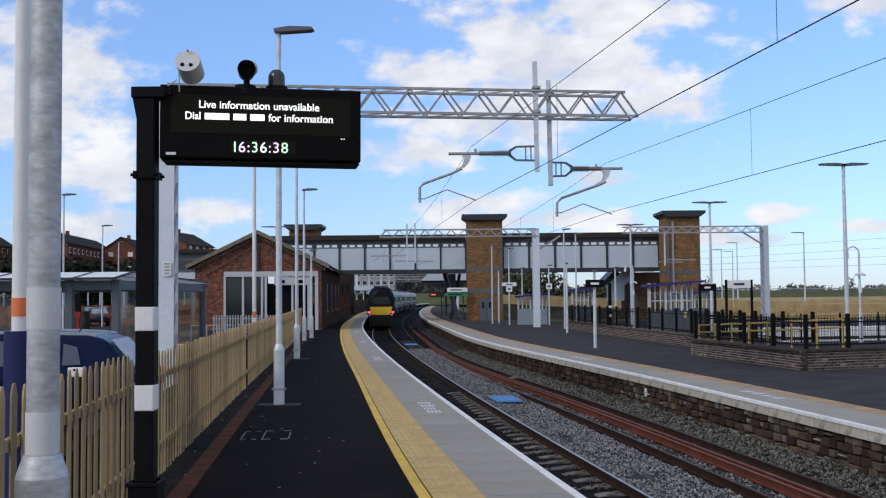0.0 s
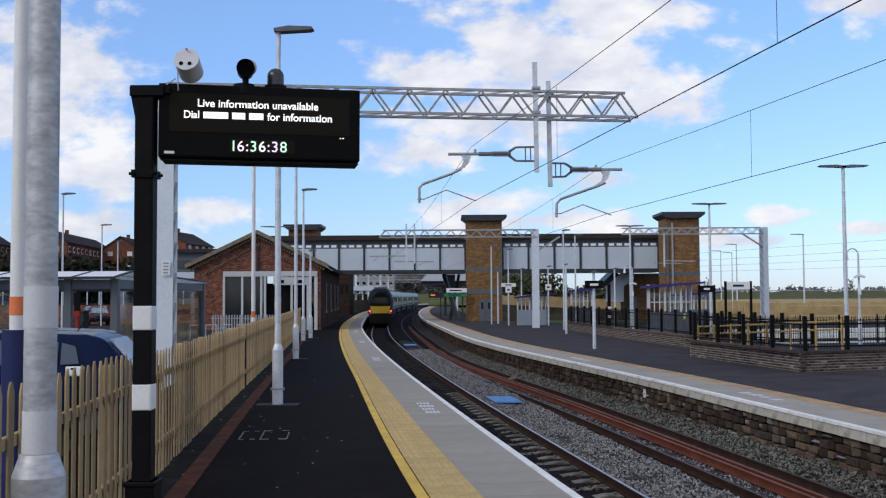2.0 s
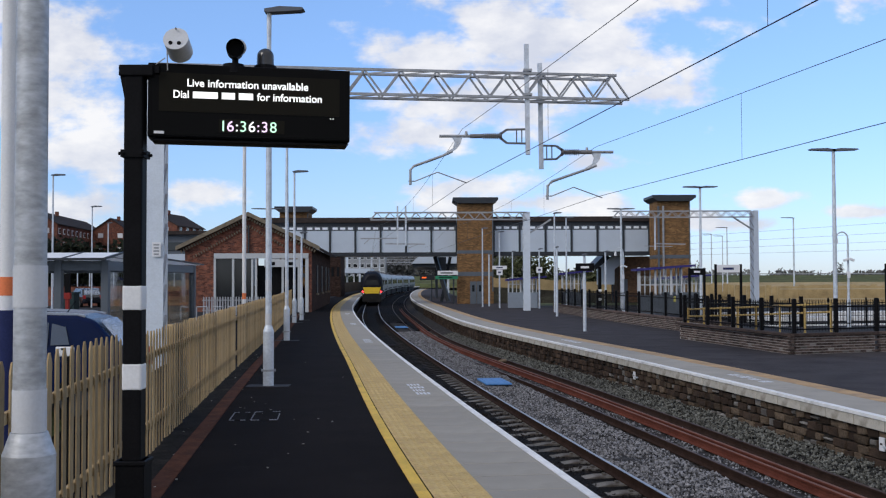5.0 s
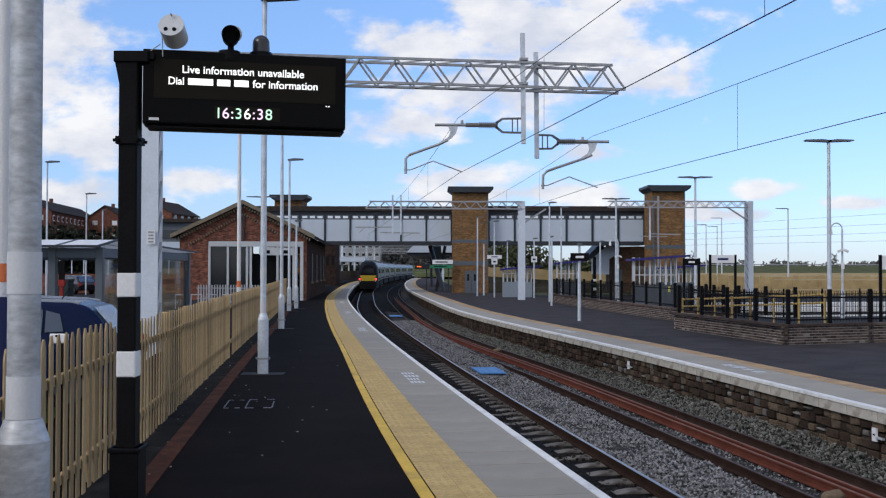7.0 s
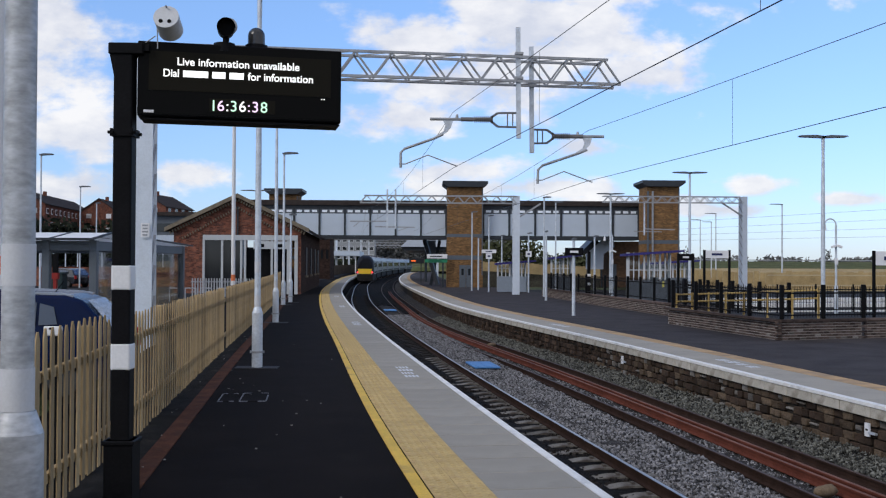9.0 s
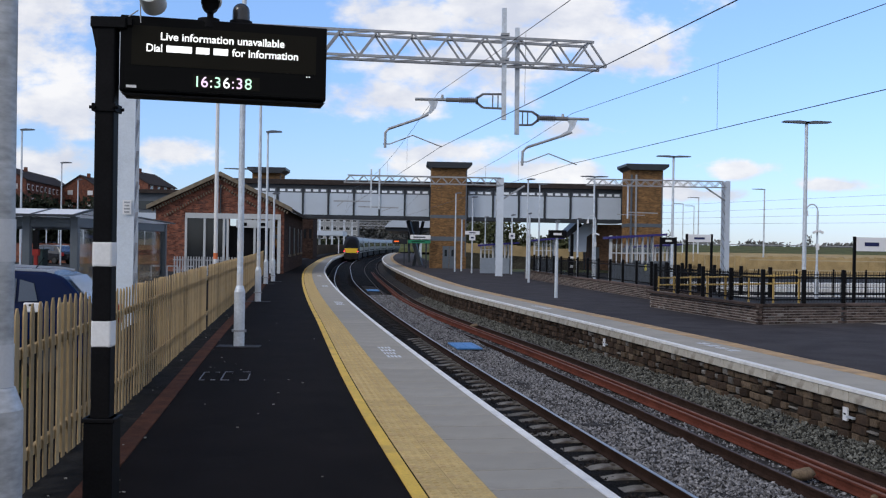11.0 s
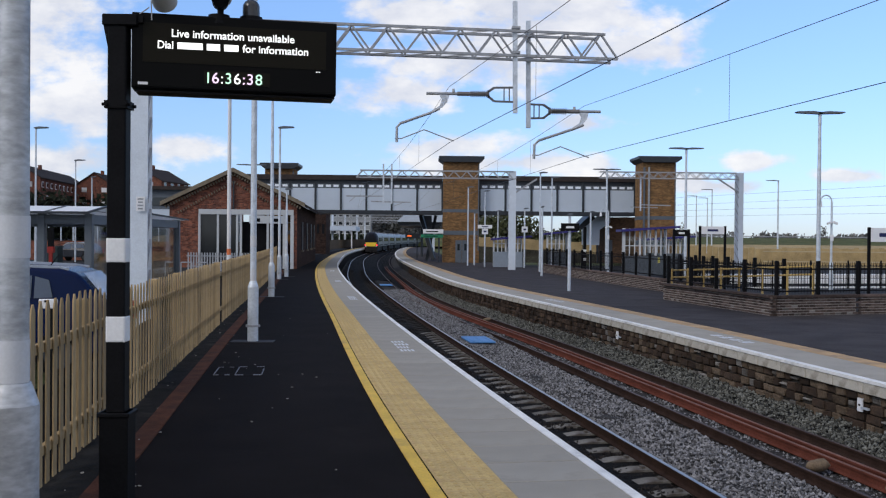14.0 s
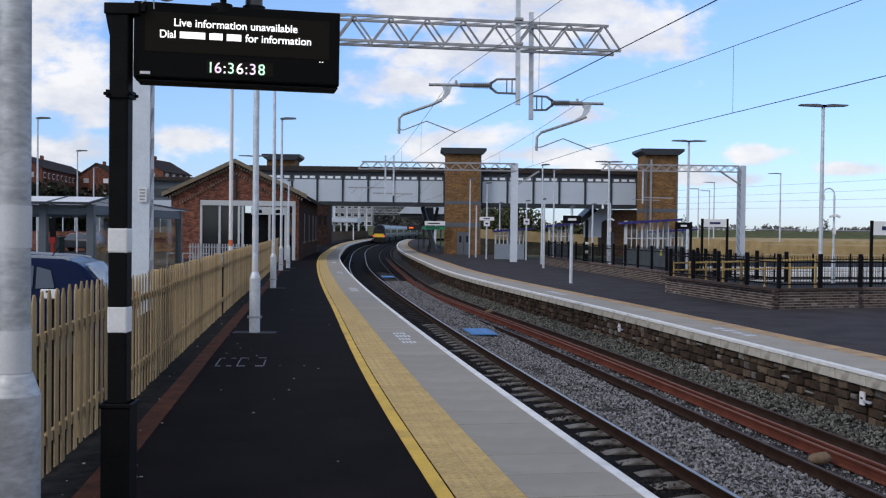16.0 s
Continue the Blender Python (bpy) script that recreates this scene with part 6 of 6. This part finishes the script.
t = thing("marker_plate", Matrix.Translation((-3.245, 8.98, 0)), "small white plate on a post behind the fence", "sign")
bm = bmesh.new()
box(bm, (0, 0, 1.505), (.165, .02, .085))
bevel(bm, .008, 1)
part("plate", bm, SIGNWHITE, t)
bm = bmesh.new()
rod(bm, (-.02, -.02, 1.528), (-.02, 0, 1.528), .010, seg=10)
part("stud", bm, BLACKPAINT, t)
bm = bmesh.new()
box(bm, (0, .03, .76), (.05, .04, 1.52))
part("post", bm, BLACKPAINT, t)
t = thing("palisade_fence", Matrix.Translation((-13.6, 60, .05)), "pale weathered palisade fence before the station front", "fence")
for i in range(30):
    bm = bmesh.new()
    box(bm, (i * .16, 0, .55), (.075, .03, 1.1))
    part("pale", bm, GALV_DULL, t)
for z in (.3, .9):
    bm = bmesh.new()
    box(bm, (2.35, .04, z), (4.9, .04, .06))
    part("rail", bm, GALV_DULL, t)


def house(x, y, z, w, d, h, roof, rz, label, end=True):
    t = thing("house", Matrix.Translation((x, y, z)) @ Matrix.Rotation(rz, 4, "Z"), label, "house", "houses on the hill")
    bm = bmesh.new()
    prism(bm, [(-w / 2, -9), (w / 2, -9), (w / 2, h), (0, h + roof), (-w / 2, h)], 0, d)
    part("wall", bm, BRICK_RED, t, "red brick wall")
    for k in (-1, 1):
        bm = bmesh.new()
        prism(bm, [(0, h + roof + .02), (k * (w / 2 + .35), h - .15), (k * (w / 2 + .35), h + .05), (0, h + roof + .25)], -.3, d + .3)
        part("roof", bm, SLATE, t, "dark tiled roof slope")
    n = max(2, int(d / 3.2))
    for i in range(n):
        for zz in (1.0, 3.6):
            if zz + 1.2 < h + .3:
                bm = bmesh.new()
                box(bm, (w / 2 + .02, d * (i + .5) / n, zz + .3), (.1, 1.3, 1.1))
                f = part("window", bm, SIGNWHITE, t, "white framed window")
                bm = bmesh.new()
                box(bm, (w / 2 + .06, d * (i + .5) / n, zz + .3), (.08, 1.05, .85))
                part("pane", bm, DARKGLASS, f)
                bm = bmesh.new()
                box(bm, (-w / 4 + (w / 2) * (i % 2), -.03, zz + .3), (1.1, .1, 1.0))
                part("window", bm, SIGNWHITE, t, "white framed window")
    bm = bmesh.new()
    box(bm, (w * .1, d * .3, h + roof + .3), (.6, .8, .9))
    part("chimney", bm, BRICK_RED, t)


for x, y, z, w, d, h, r, rz, lab in ((-77, 196, 8.0, 8, 40, 5.2, 2.4, .10, "long red brick terrace with dark tiled roofs on the hill"), (-71.5, 224, 8.2, 8.5, 12, 4.6, 3.0, .05, "red brick gabled house on the hill"),
                                (-55.0, 200, 8.3, 9, 14, 4.6, 2.6, -.15, "red brick house with dark tiled roof on the hill"), (-90, 190, 8.0, 9, 16, 4.8, 3.0, .12, "red brick house with dark tiled roof on the hill"), (-48, 230, 8.3, 8, 12, 3.6, 2.2, -.2, "red brick house with dark tiled roof behind the station")):
    house(x, y, z, w, d, h, r, rz, lab)
t = thing("office_block", Matrix.Translation((-27.5, 112, 0)), "grey flat-roofed building behind the station", "building")
bm = bmesh.new()
box(bm, (0, 5, 3.6), (12, 10, 7.2))
part("wall", bm, CLAD_GREY, t)
bm = bmesh.new()
box(bm, (0, 5, 7.4), (13, 11, .4))
part("roof", bm, SLATE, t)
bm = bmesh.new()
box(bm, (0, -.03, 5.9), (10.5, .1, .9))
part("window", bm, DARKGLASS, t)
bm = bmesh.new()
box(bm, (0, -.03, 4.7), (11.5, .1, .7))
part("panel", bm, PANEL, t)


def foliage(name, blobs, n, size, material, label, category, seed=1):
    """A crown of many small leaf clumps round the given centres (x, y, z, rx, ry, rz)."""
    rng = np.random.default_rng(seed)
    verts, faces = [], []
    for i in range(n):
        bx, by, bz, rx, ry, rz = blobs[int(rng.integers(len(blobs)))]
        v = rng.normal(size=3)
        v /= np.linalg.norm(v)
        k = rng.random() ** .45
        c = np.array((bx, by, bz)) + v * np.array((rx, ry, rz)) * k * (1 + .25 * noise.noise(Vector(v * 2.3) + Vector((bx, by, bz)))) 
        s = size * rng.uniform(.5, 1.4)
        a, b = rng.normal(size=3), rng.normal(size=3)
        a /= np.linalg.norm(a)
        b -= a * (a @ b)
        b /= np.linalg.norm(b)
        j = len(verts)
        verts += [tuple(c - a * s), tuple(c + b * s * .6), tuple(c + a * s), tuple(c - b * s * .6)]
        faces.append((j, j + 1, j + 2, j + 3))
    me = bpy.data.meshes.new(name)
    me.from_pydata(verts, [], faces)
    me.materials.append(material)
    return tagged(new(name, me), label, category, kind="stuff")


random.seed(4)
foliage("hillside_shrubs", [(-72 + i * 1.5, 150 + random.uniform(-5, 8), 6.3 + random.uniform(-1.6, 1.2) - .06 * i, 3.2, 3.5, 2.6) for i in range(24)] + [(-72 + i * 1.8, 146, 3.6, 3.2, 3.5, 2.6) for i in range(22)], 15000, .45, DARKBUSH, "dark evergreen shrubs on the bank below the houses", "shrubs", 3)
foliage("hedge_line", [(-60 + i * 6.5, 470 + random.uniform(-20, 30), 2.2 + random.uniform(0, 1.3), 7, 6, 2.4 + random.uniform(0, 1.2)) for i in range(200)], 30000, 1.0, HAZY_TREE, "distant hedges and bare trees on the horizon", "trees", 5)
foliage("far_trees", [(random.uniform(80, 420), 440, 5.0 + random.uniform(0, 2.5), 2, 2, 3.2) for i in range(18)], 1500, .5, HAZY_TREE, "distant bare treetops on the horizon", "trees", 7)
foliage("trackside_trees", [(-18 + i * 4, 462 + random.uniform(-8, 8), 6 + random.uniform(-1, 3), 5, 4, 6) for i in range(16)], 5000, .8, HAZY_TREE, "haze-pale trees beyond the end of the platforms", "trees", 9)
foliage("lineside_scrub", [(-62 + i * 2.4, 300 + random.uniform(-6, 6), 1.2 + random.uniform(-.6, 1.6), 2.6, 3, 2.6) for i in range(19)], 4500, .5, DARKBUSH, "dark scrub beyond the end of the near platform", "shrubs", 13)
foliage("bank_shrubs", [(6.5 + i * 1.3, 140 + random.uniform(-3, 3), (3.6 if i < 8 else 2.2) + random.uniform(-.5, .5), 1.5, 2.5, 2.4 if i < 8 else 1.4) for i in range(17)] + [(5 + i * 1.5, 139, 1.2, 1.6, 2, 1.6) for i in range(16)], 9000, .28, OLIVE, "dark shrubs behind the island platform", "shrubs", 11)
bm = bmesh.new()
for i in range(60):
    beam(bm, (40 + i * 8, 402 + math.sin(i * .3), 4.0), (48 + i * 8, 402 + math.sin(i * .3 + .3), 4.0), .15, .35)
setting("road_barrier", bm, GALV_DULL, "grey crash barrier along the far road", "barrier")


# ---- the train ----
def coach(name, tail, label):
    """A 23 m coach along +y (its leading end); origin at rail level, middle of the coach."""
    t = thing(name, Matrix(), label, "train coach", "train coaches")
    L = 22.4
    hw = 1.36
    UP = .36
    sec = [(-hw, .95), (-hw, 1.3), (-hw + .02, 2.3), (-hw + .12, 3.0), (-hw + .42, 3.5), (-.55, 3.72), (.55, 3.72), (hw - .42, 3.5), (hw - .12, 3.0), (hw - .02, 2.3), (hw, 1.3), (hw, .95)]
    sec = [(x, z + UP) for x, z in sec]
    bm = bmesh.new()
    prism(bm, sec, -L / 2 + (2.2 if tail else 0), L / 2)
    part("body", bm, TRAIN_GREY, t, "silver-grey coach body")
    for k in (-1, 1):
        n = 9
        for i in range(n):
            y = -L / 2 + 3.4 + (L - 5.6) * (i + .5) / n
            bm = bmesh.new()
            box(bm, (k * (hw - .045), y, 2.32 + UP), (.09, 1.35, .78), ry=k * -.06)
            part("window", bm, DARKGLASS, t, "dark tinted window")
        bm = bmesh.new()
        box(bm, (k * (hw + .005), 1.0, 1.2 + UP), (.03, L - 5, .25))
        part("stripe", bm, TRAIN_DARK, t)
        bm = bmesh.new()
        box(bm, (k * (hw - .02), L / 2 - 1.3, 2.0 + UP), (.08, .9, 2.0))
        part("door", bm, mat("train_door", (.10, .11, .13), .4), t, "dark grey door")
    bm = bmesh.new()
    box(bm, (0, 0, .84), (2.3, L - 4, .92))
    part("underframe", bm, TRAIN_UNDER, t)
    for y in (-L / 2 + 3.6, L / 2 - 3.6):
        for dy in (-1.3, 1.3):
            for k in (-1, 1):
                bm = bmesh.new()
                rod(bm, (k * .68, y + dy, .42), (k * .81, y + dy, .42), .42, seg=20)
                part("wheel", bm, TRAIN_UNDER, t)
    bm = bmesh.new()
    box(bm, (0, 2, 3.78 + UP), (1.6, 6, .22))
    part("roof_unit", bm, mat("train_roof", (.11, .11, .12), .6), t)
    if tail:
        # rounded cab: rings that shrink towards the nose
        bm = bmesh.new()
        rings = []
        for y, s, drop in ((2.2, 1.0, 0), (1.3, .985, .03), (.6, .95, .12), (.18, .88, .34), (0, .80, .62)):
            rings.append([bm.verts.new((x * s * (1 - drop * .55 * max(0, (z - 2.0) / 2) ** 1.5), -L / 2 + y, 1.31 + (z - 1.31) * (1 - drop * .30))) for x, z in sec])
        for a, b in zip(rings, rings[1:]):
            for i in range(len(sec)):
                bm.faces.new((a[i], a[(i + 1) % len(sec)], b[(i + 1) % len(sec)], b[i]))
        bm.faces.new(rings[-1])
        bmesh.ops.recalc_face_normals(bm, faces=bm.faces[:])
        part("cab", bm, TRAIN_DARK, t, "dark blue rounded cab end")
        bm = bmesh.new()
        f0 = -L / 2 - .03
        prism(bm, [(-.86, 1.36), (.86, 1.36), (1.10, 2.12), (-1.10, 2.12)], f0 - .03, f0 + .28)
        part("warning_panel", bm, TRAIN_YELLOW, t, "yellow warning panel")
        bm = bmesh.new()
        prism(bm, [(-.90, 2.4), (.90, 2.4), (.66, 3.05), (-.66, 3.05)], f0 + .02, f0 + .5)
        part("windscreen", bm, DARKGLASS, t, "dark windscreen")
        for k in (-1, 1):
            bm = bmesh.new()
            rod(bm, (k * 1.12, f0 - .05, 1.60), (k * 1.12, f0 + .3, 1.60), .105, seg=16)
            part("tail_light", bm, TAIL, t, "glowing red tail light")
            bm = bmesh.new()
            rod(bm, (k * 1.02, f0 - .06, 1.36), (k * 1.02, f0 + .2, 1.36), .08, seg=12)
            part("head_lamp", bm, SIGNWHITE, t)
        bm = bmesh.new()
        box(bm, (0, f0 + .5, .82), (2.35, 1.0, 1.05))
        rod(bm, (0, f0 - .25, .75), (0, f0 + .5, .75), .14, seg=12)
        part("valance", bm, TRAIN_UNDER, t, "dark lower valance with coupler")
    return t


TRAIN = [coach("train_end_coach", True, "silver coach with dark blue cab, yellow panel, red tail lights")]
for i in range(6):
    TRAIN.append(coach("train_coach", False, "silver-grey intermediate train coach with dark windows"))


# ---- single pieces: slabs, pavers, stones, bricks ----
def edge_pieces():
    coping = thing("platform_coping", Matrix(), "grey concrete coping slabs along the platform edge", "coping", kind="structure")
    bm = bmesh.new()
    box(bm, (.47, 0, -.025), (.935, .742, .05))
    bevel(bm, .006, 1)
    a = mesh_of("coping_slab", bm, COPING)
    bm = bmesh.new()
    box(bm, (.14, 0, -.02), (.275, .40, .05))
    for i in range(3):
        for j in range(4):
            box(bm, (.05 + i * .09, -.15 + j * .1, .006), (.045, .05, .006))
    b = mesh_of("tactile_paver", bm, TACTILE)
    y = -11.0
    while y < 75:
        x, yy = off(NEAR, y, -1.04)
        piece("coping_slab", a, coping, Matrix.Translation((x, yy, random.uniform(-.001, .002))) @ Matrix.Rotation(heading(NEAR, y), 4, "Z") @ Matrix.Diagonal((band(y), 1, 1, 1)))
        y += .75
    paving = thing("tactile_paving", Matrix(), "yellow blister tactile pavers along the platform edge", "paving", kind="structure")
    rest = bmesh.new()
    y, n = -11.0, 0
    while y < 75:
        for d in (-1.60, -1.32):
            x, yy = off(NEAR, y, d)
            m = Matrix.Translation((x, yy, random.uniform(-.001, .002))) @ Matrix.Rotation(heading(NEAR, y), 4, "Z") @ Matrix.Diagonal((band(y), 1, 1, 1))
            if 6 < y < 62:
                piece("tactile_paver", b, paving, m)
            else:
                k = len(rest.verts)
                rest.from_mesh(b)
                rest.verts.ensure_lookup_table()
                bmesh.ops.transform(rest, matrix=m, verts=rest.verts[k:])
        y += .403
    q = part("tactile_paver_rest", rest, TACTILE, paving)
    q["kind"] = "stuff"
    # far platform: coping faces and wall stones
    bm = bmesh.new()
    box(bm, (.15, 0, ZF - .143), (.28, .905, .185))
    bevel(bm, .008, 1)
    c = mesh_of("coping_block", bm, COPE_FACE)
    y = -6.0
    while y < 62:
        x, yy = off(FAR, y, .01)
        piece("coping_block", c, far_coping, Matrix.Translation((x, yy, 0)) @ Matrix.Rotation(heading(FAR, y), 4, "Z"))
        y += .918
    metas = []
    for w, h, kind in ((.36, .150, 0), (.26, .148, 0), (.44, .15, 0), (.21, .145, 0), (.22, .13, 1), (.30, .15, 1), (.20, .10, 2), (.24, .15, 0), (.32, .15, 0), (.30, .04, 2), (.26, .16, 1), (.34, .155, 1), (.40, .15, 1), (.22, .12, 2)):
        bm = bmesh.new()
        box(bm, (0, 0, 0), (.12, w, h))
        for v in bm.verts:
            v.co += Vector((random.uniform(-.02, .02), random.uniform(-.018, .018), random.uniform(-.02, .02)))
        bevel(bm, .014, 1)
        metas.append((w, mesh_of("wall_stone", bm, (MASONRY, MASONRY_TAN, MASONRY_PALE)[kind])))
    rest = bmesh.new()
    for row in range(4):
        y = 6.0 + .2 * row
        while y < 90:
            w, me = random.choice(metas)
            x, yy = off(FAR, y + w / 2, .165 + random.uniform(-.02, .02))
            m = Matrix.Translation((x, yy, ZF - .322 - row * .166)) @ Matrix.Rotation(heading(FAR, y), 4, "Z")
            if 13 < y < 31:
                piece("wall_stone", me, far_wall, m)
            else:
                k = len(rest.verts)
                rest.from_mesh(me)
                rest.verts.ensure_lookup_table()
                bmesh.ops.transform(rest, matrix=m, verts=rest.verts[k:])
            y += w + .022
    q = part("wall_stone_rest", rest, MASONRY, far_wall)
    q["kind"] = "stuff"


edge_pieces()


def lay_bricks(parent, pts, z0, courses, limit):
    bm = bmesh.new()
    box(bm, (0, 0, 0), (.214, .06, .064))
    bevel(bm, .004, 1)
    me = mesh_of("brick", bm, BRICK_DARK)
    bm = bmesh.new()
    box(bm, (0, 0, 0), (.212, .062, .058))
    white = mesh_of("brick", bm, MASONRY_PALE)
    rest = bmesh.new()
    n = 0
    for a, b in zip(pts, pts[1:]):
        a, b = Vector((*a, 0)), Vector((*b, 0))
        d = b - a
        rz = math.atan2(d.y, d.x)
        inward = Vector((d.y, -d.x, 0)).normalized() * .022
        if inward.x + inward.y < 0:
            inward = -inward
        for c in range(courses):
            s = .11 + (.1125 if c % 2 else 0)
            while s < d.length + .02:
                p = a + d.normalized() * s + inward
                m = Matrix.Translation((p.x, p.y, z0 + .04 + c * .083)) @ Matrix.Rotation(rz, 4, "Z")
                if n < limit:
                    piece("brick", white if random.random() < .055 else me, parent, m)
                    n += 1
                else:
                    k = len(rest.verts)
                    rest.from_mesh(me)
                    rest.verts.ensure_lookup_table()
                    bmesh.ops.transform(rest, matrix=m, verts=rest.verts[k:])
                s += .225
    if rest.verts:
        q = part("brick_rest", rest, BRICK_DARK, parent)
        q["kind"] = "stuff"
    else:
        rest.free()


lay_bricks(planter_wall, [(17.2, 32.2), PLANT_R, PLANT_C, PLANT_L], ZF, 7, 300)
bm = bmesh.new()
for c in range(7):
    box(bm, (PLANT_C[0] - .005, PLANT_C[1] + .05, ZF + .04 + c * .083), (.10, .14, .064), rz=.2)
part("corner_brick_rest", bm, BRICK_DARK, planter_wall)["kind"] = "stuff"
lay_bricks(ramp_wall, WALL2[::-1], ZF, 6, 0)


def wall_marker(y, label):
    x, yy = off(FAR, y, .06)
    t = thing("wall_marker", Matrix.Translation((x, yy, -.66)) @ Matrix.Rotation(heading(FAR, y), 4, "Z"), label, "marker", "wall markers")
    bm = bmesh.new()
    box(bm, (0, 0, .06), (.03, .13, .22))
    part("plate", bm, SIGNWHITE, t)
    bm = bmesh.new()
    box(bm, (.0, -.15, .02), (.05, .20, .035))
    part("bracket", bm, GALV, t)
    bm = bmesh.new()
    box(bm, (-.017, 0, .06), (.006, .06, .03))
    part("lettering_bar", bm, BLACKPAINT, t)


wall_marker(16.62, "small white track marker plate on the platform wall")
wall_marker(28.6, "small white track marker plate on the platform wall farther along")


def debris(x, y, z, s, label):
    t = thing("loose_block", Matrix.Translation((x, y, z)) @ Matrix.Rotation(.5, 4, "Z"), label, "debris", "loose blocks")
    bm = bmesh.new()
    bmesh.ops.create_icosphere(bm, subdivisions=2, radius=1)
    for v in bm.verts:
        v.co = Vector((v.co.x * s, v.co.y * s * .55, v.co.z * s * .42)) * (1 + .18 * noise.noise(v.co * 1.7))
    part("block", bm, mat("brown_block", (.17, .125, .085), .9, var=.3, scale=8, fine=40, bump=.4), t, smooth=True)


debris(5.80, 14.4, -1.11, .22, "brown rounded lump lying by the far rail")
debris(2.72, 39.4, -1.05, .20, "brown lump lying on the ballast")
debris(6.3, 13.2, -1.14, .10, "brown rounded lump lying by the far rail")


def litter():
    """Pale chips and leaves scattered on the near platform."""
    bm = bmesh.new()
    for i in range(70):
        y = 7 + 22 * random.random() ** 1.5
        fx = FENCE(y)[0]
        x = fx + (.1 + abs(random.gauss(0, .5)) if i % 3 else random.uniform(.3, 3.6))
        s = random.uniform(.008, .022)
        if x < off(NEAR, y, -1.8)[0]:
            box(bm, (x, y, .004 + s * .2), (s, s * random.uniform(.6, 2.2), s * .5), rz=random.uniform(0, 3))
    ob = tagged(part("litter", bm, mat("pale_chips", (.22, .21, .19), .9, var=.4, scale=8, spread=.6)), "small pale chips and litter scattered on the asphalt", "litter", kind="stuff")
    return ob


litter()


# ---- what moves ----
def along_near_track(y, half):
    """Pose of a coach whose middle stands at plan station y: both bogies on the track."""
    a, b = Vector((*off(NEAR, y - half, 1.515), 0)), Vector((*off(NEAR, y + half, 1.515), 0))
    d = b - a
    c = (a + b) / 2
    return Matrix.Translation((c.x, c.y, ZR)) @ Matrix.Rotation(-math.atan2(d.x, d.y), 4, "Z")


# seconds and station of the train's tail
TAIL_AT = [(0, 97), (2, 107.5), (4, 119), (5.5, 127.5), (7, 137), (9, 152), (10.2, 161.5), (11.5, 172), (13, 186), (14.5, 202), (16, 220)]


def motions():
    for i, c in enumerate(TRAIN):
        walk(c, [(t, along_near_track(y + 11.2 + i * 22.9, 7.6)) for t, y in TAIL_AT])
    walk(moving_car, [(0, pose(-27.7, 80.5, .06, 0, 0, -60)), (4.2, pose(-27.6, 80.5, .06, 0, 0, -58)), (6.5, pose(-27.9, 80.7, .06, 0, 0, -45)), (8.0, pose(-28.3, 80.8, .06, 0, 0, -38)), (9.2, pose(-28.2, 80.8, .06, 0, 0, -34)), (11.5, pose(-27.9, 80.8, .06, 0, 0, -25)), (13, pose(-27.4, 81.0, .06, 0, 0, -18)), (16, pose(-27.1, 81.1, .06, 0, 0, -14))])


motions()
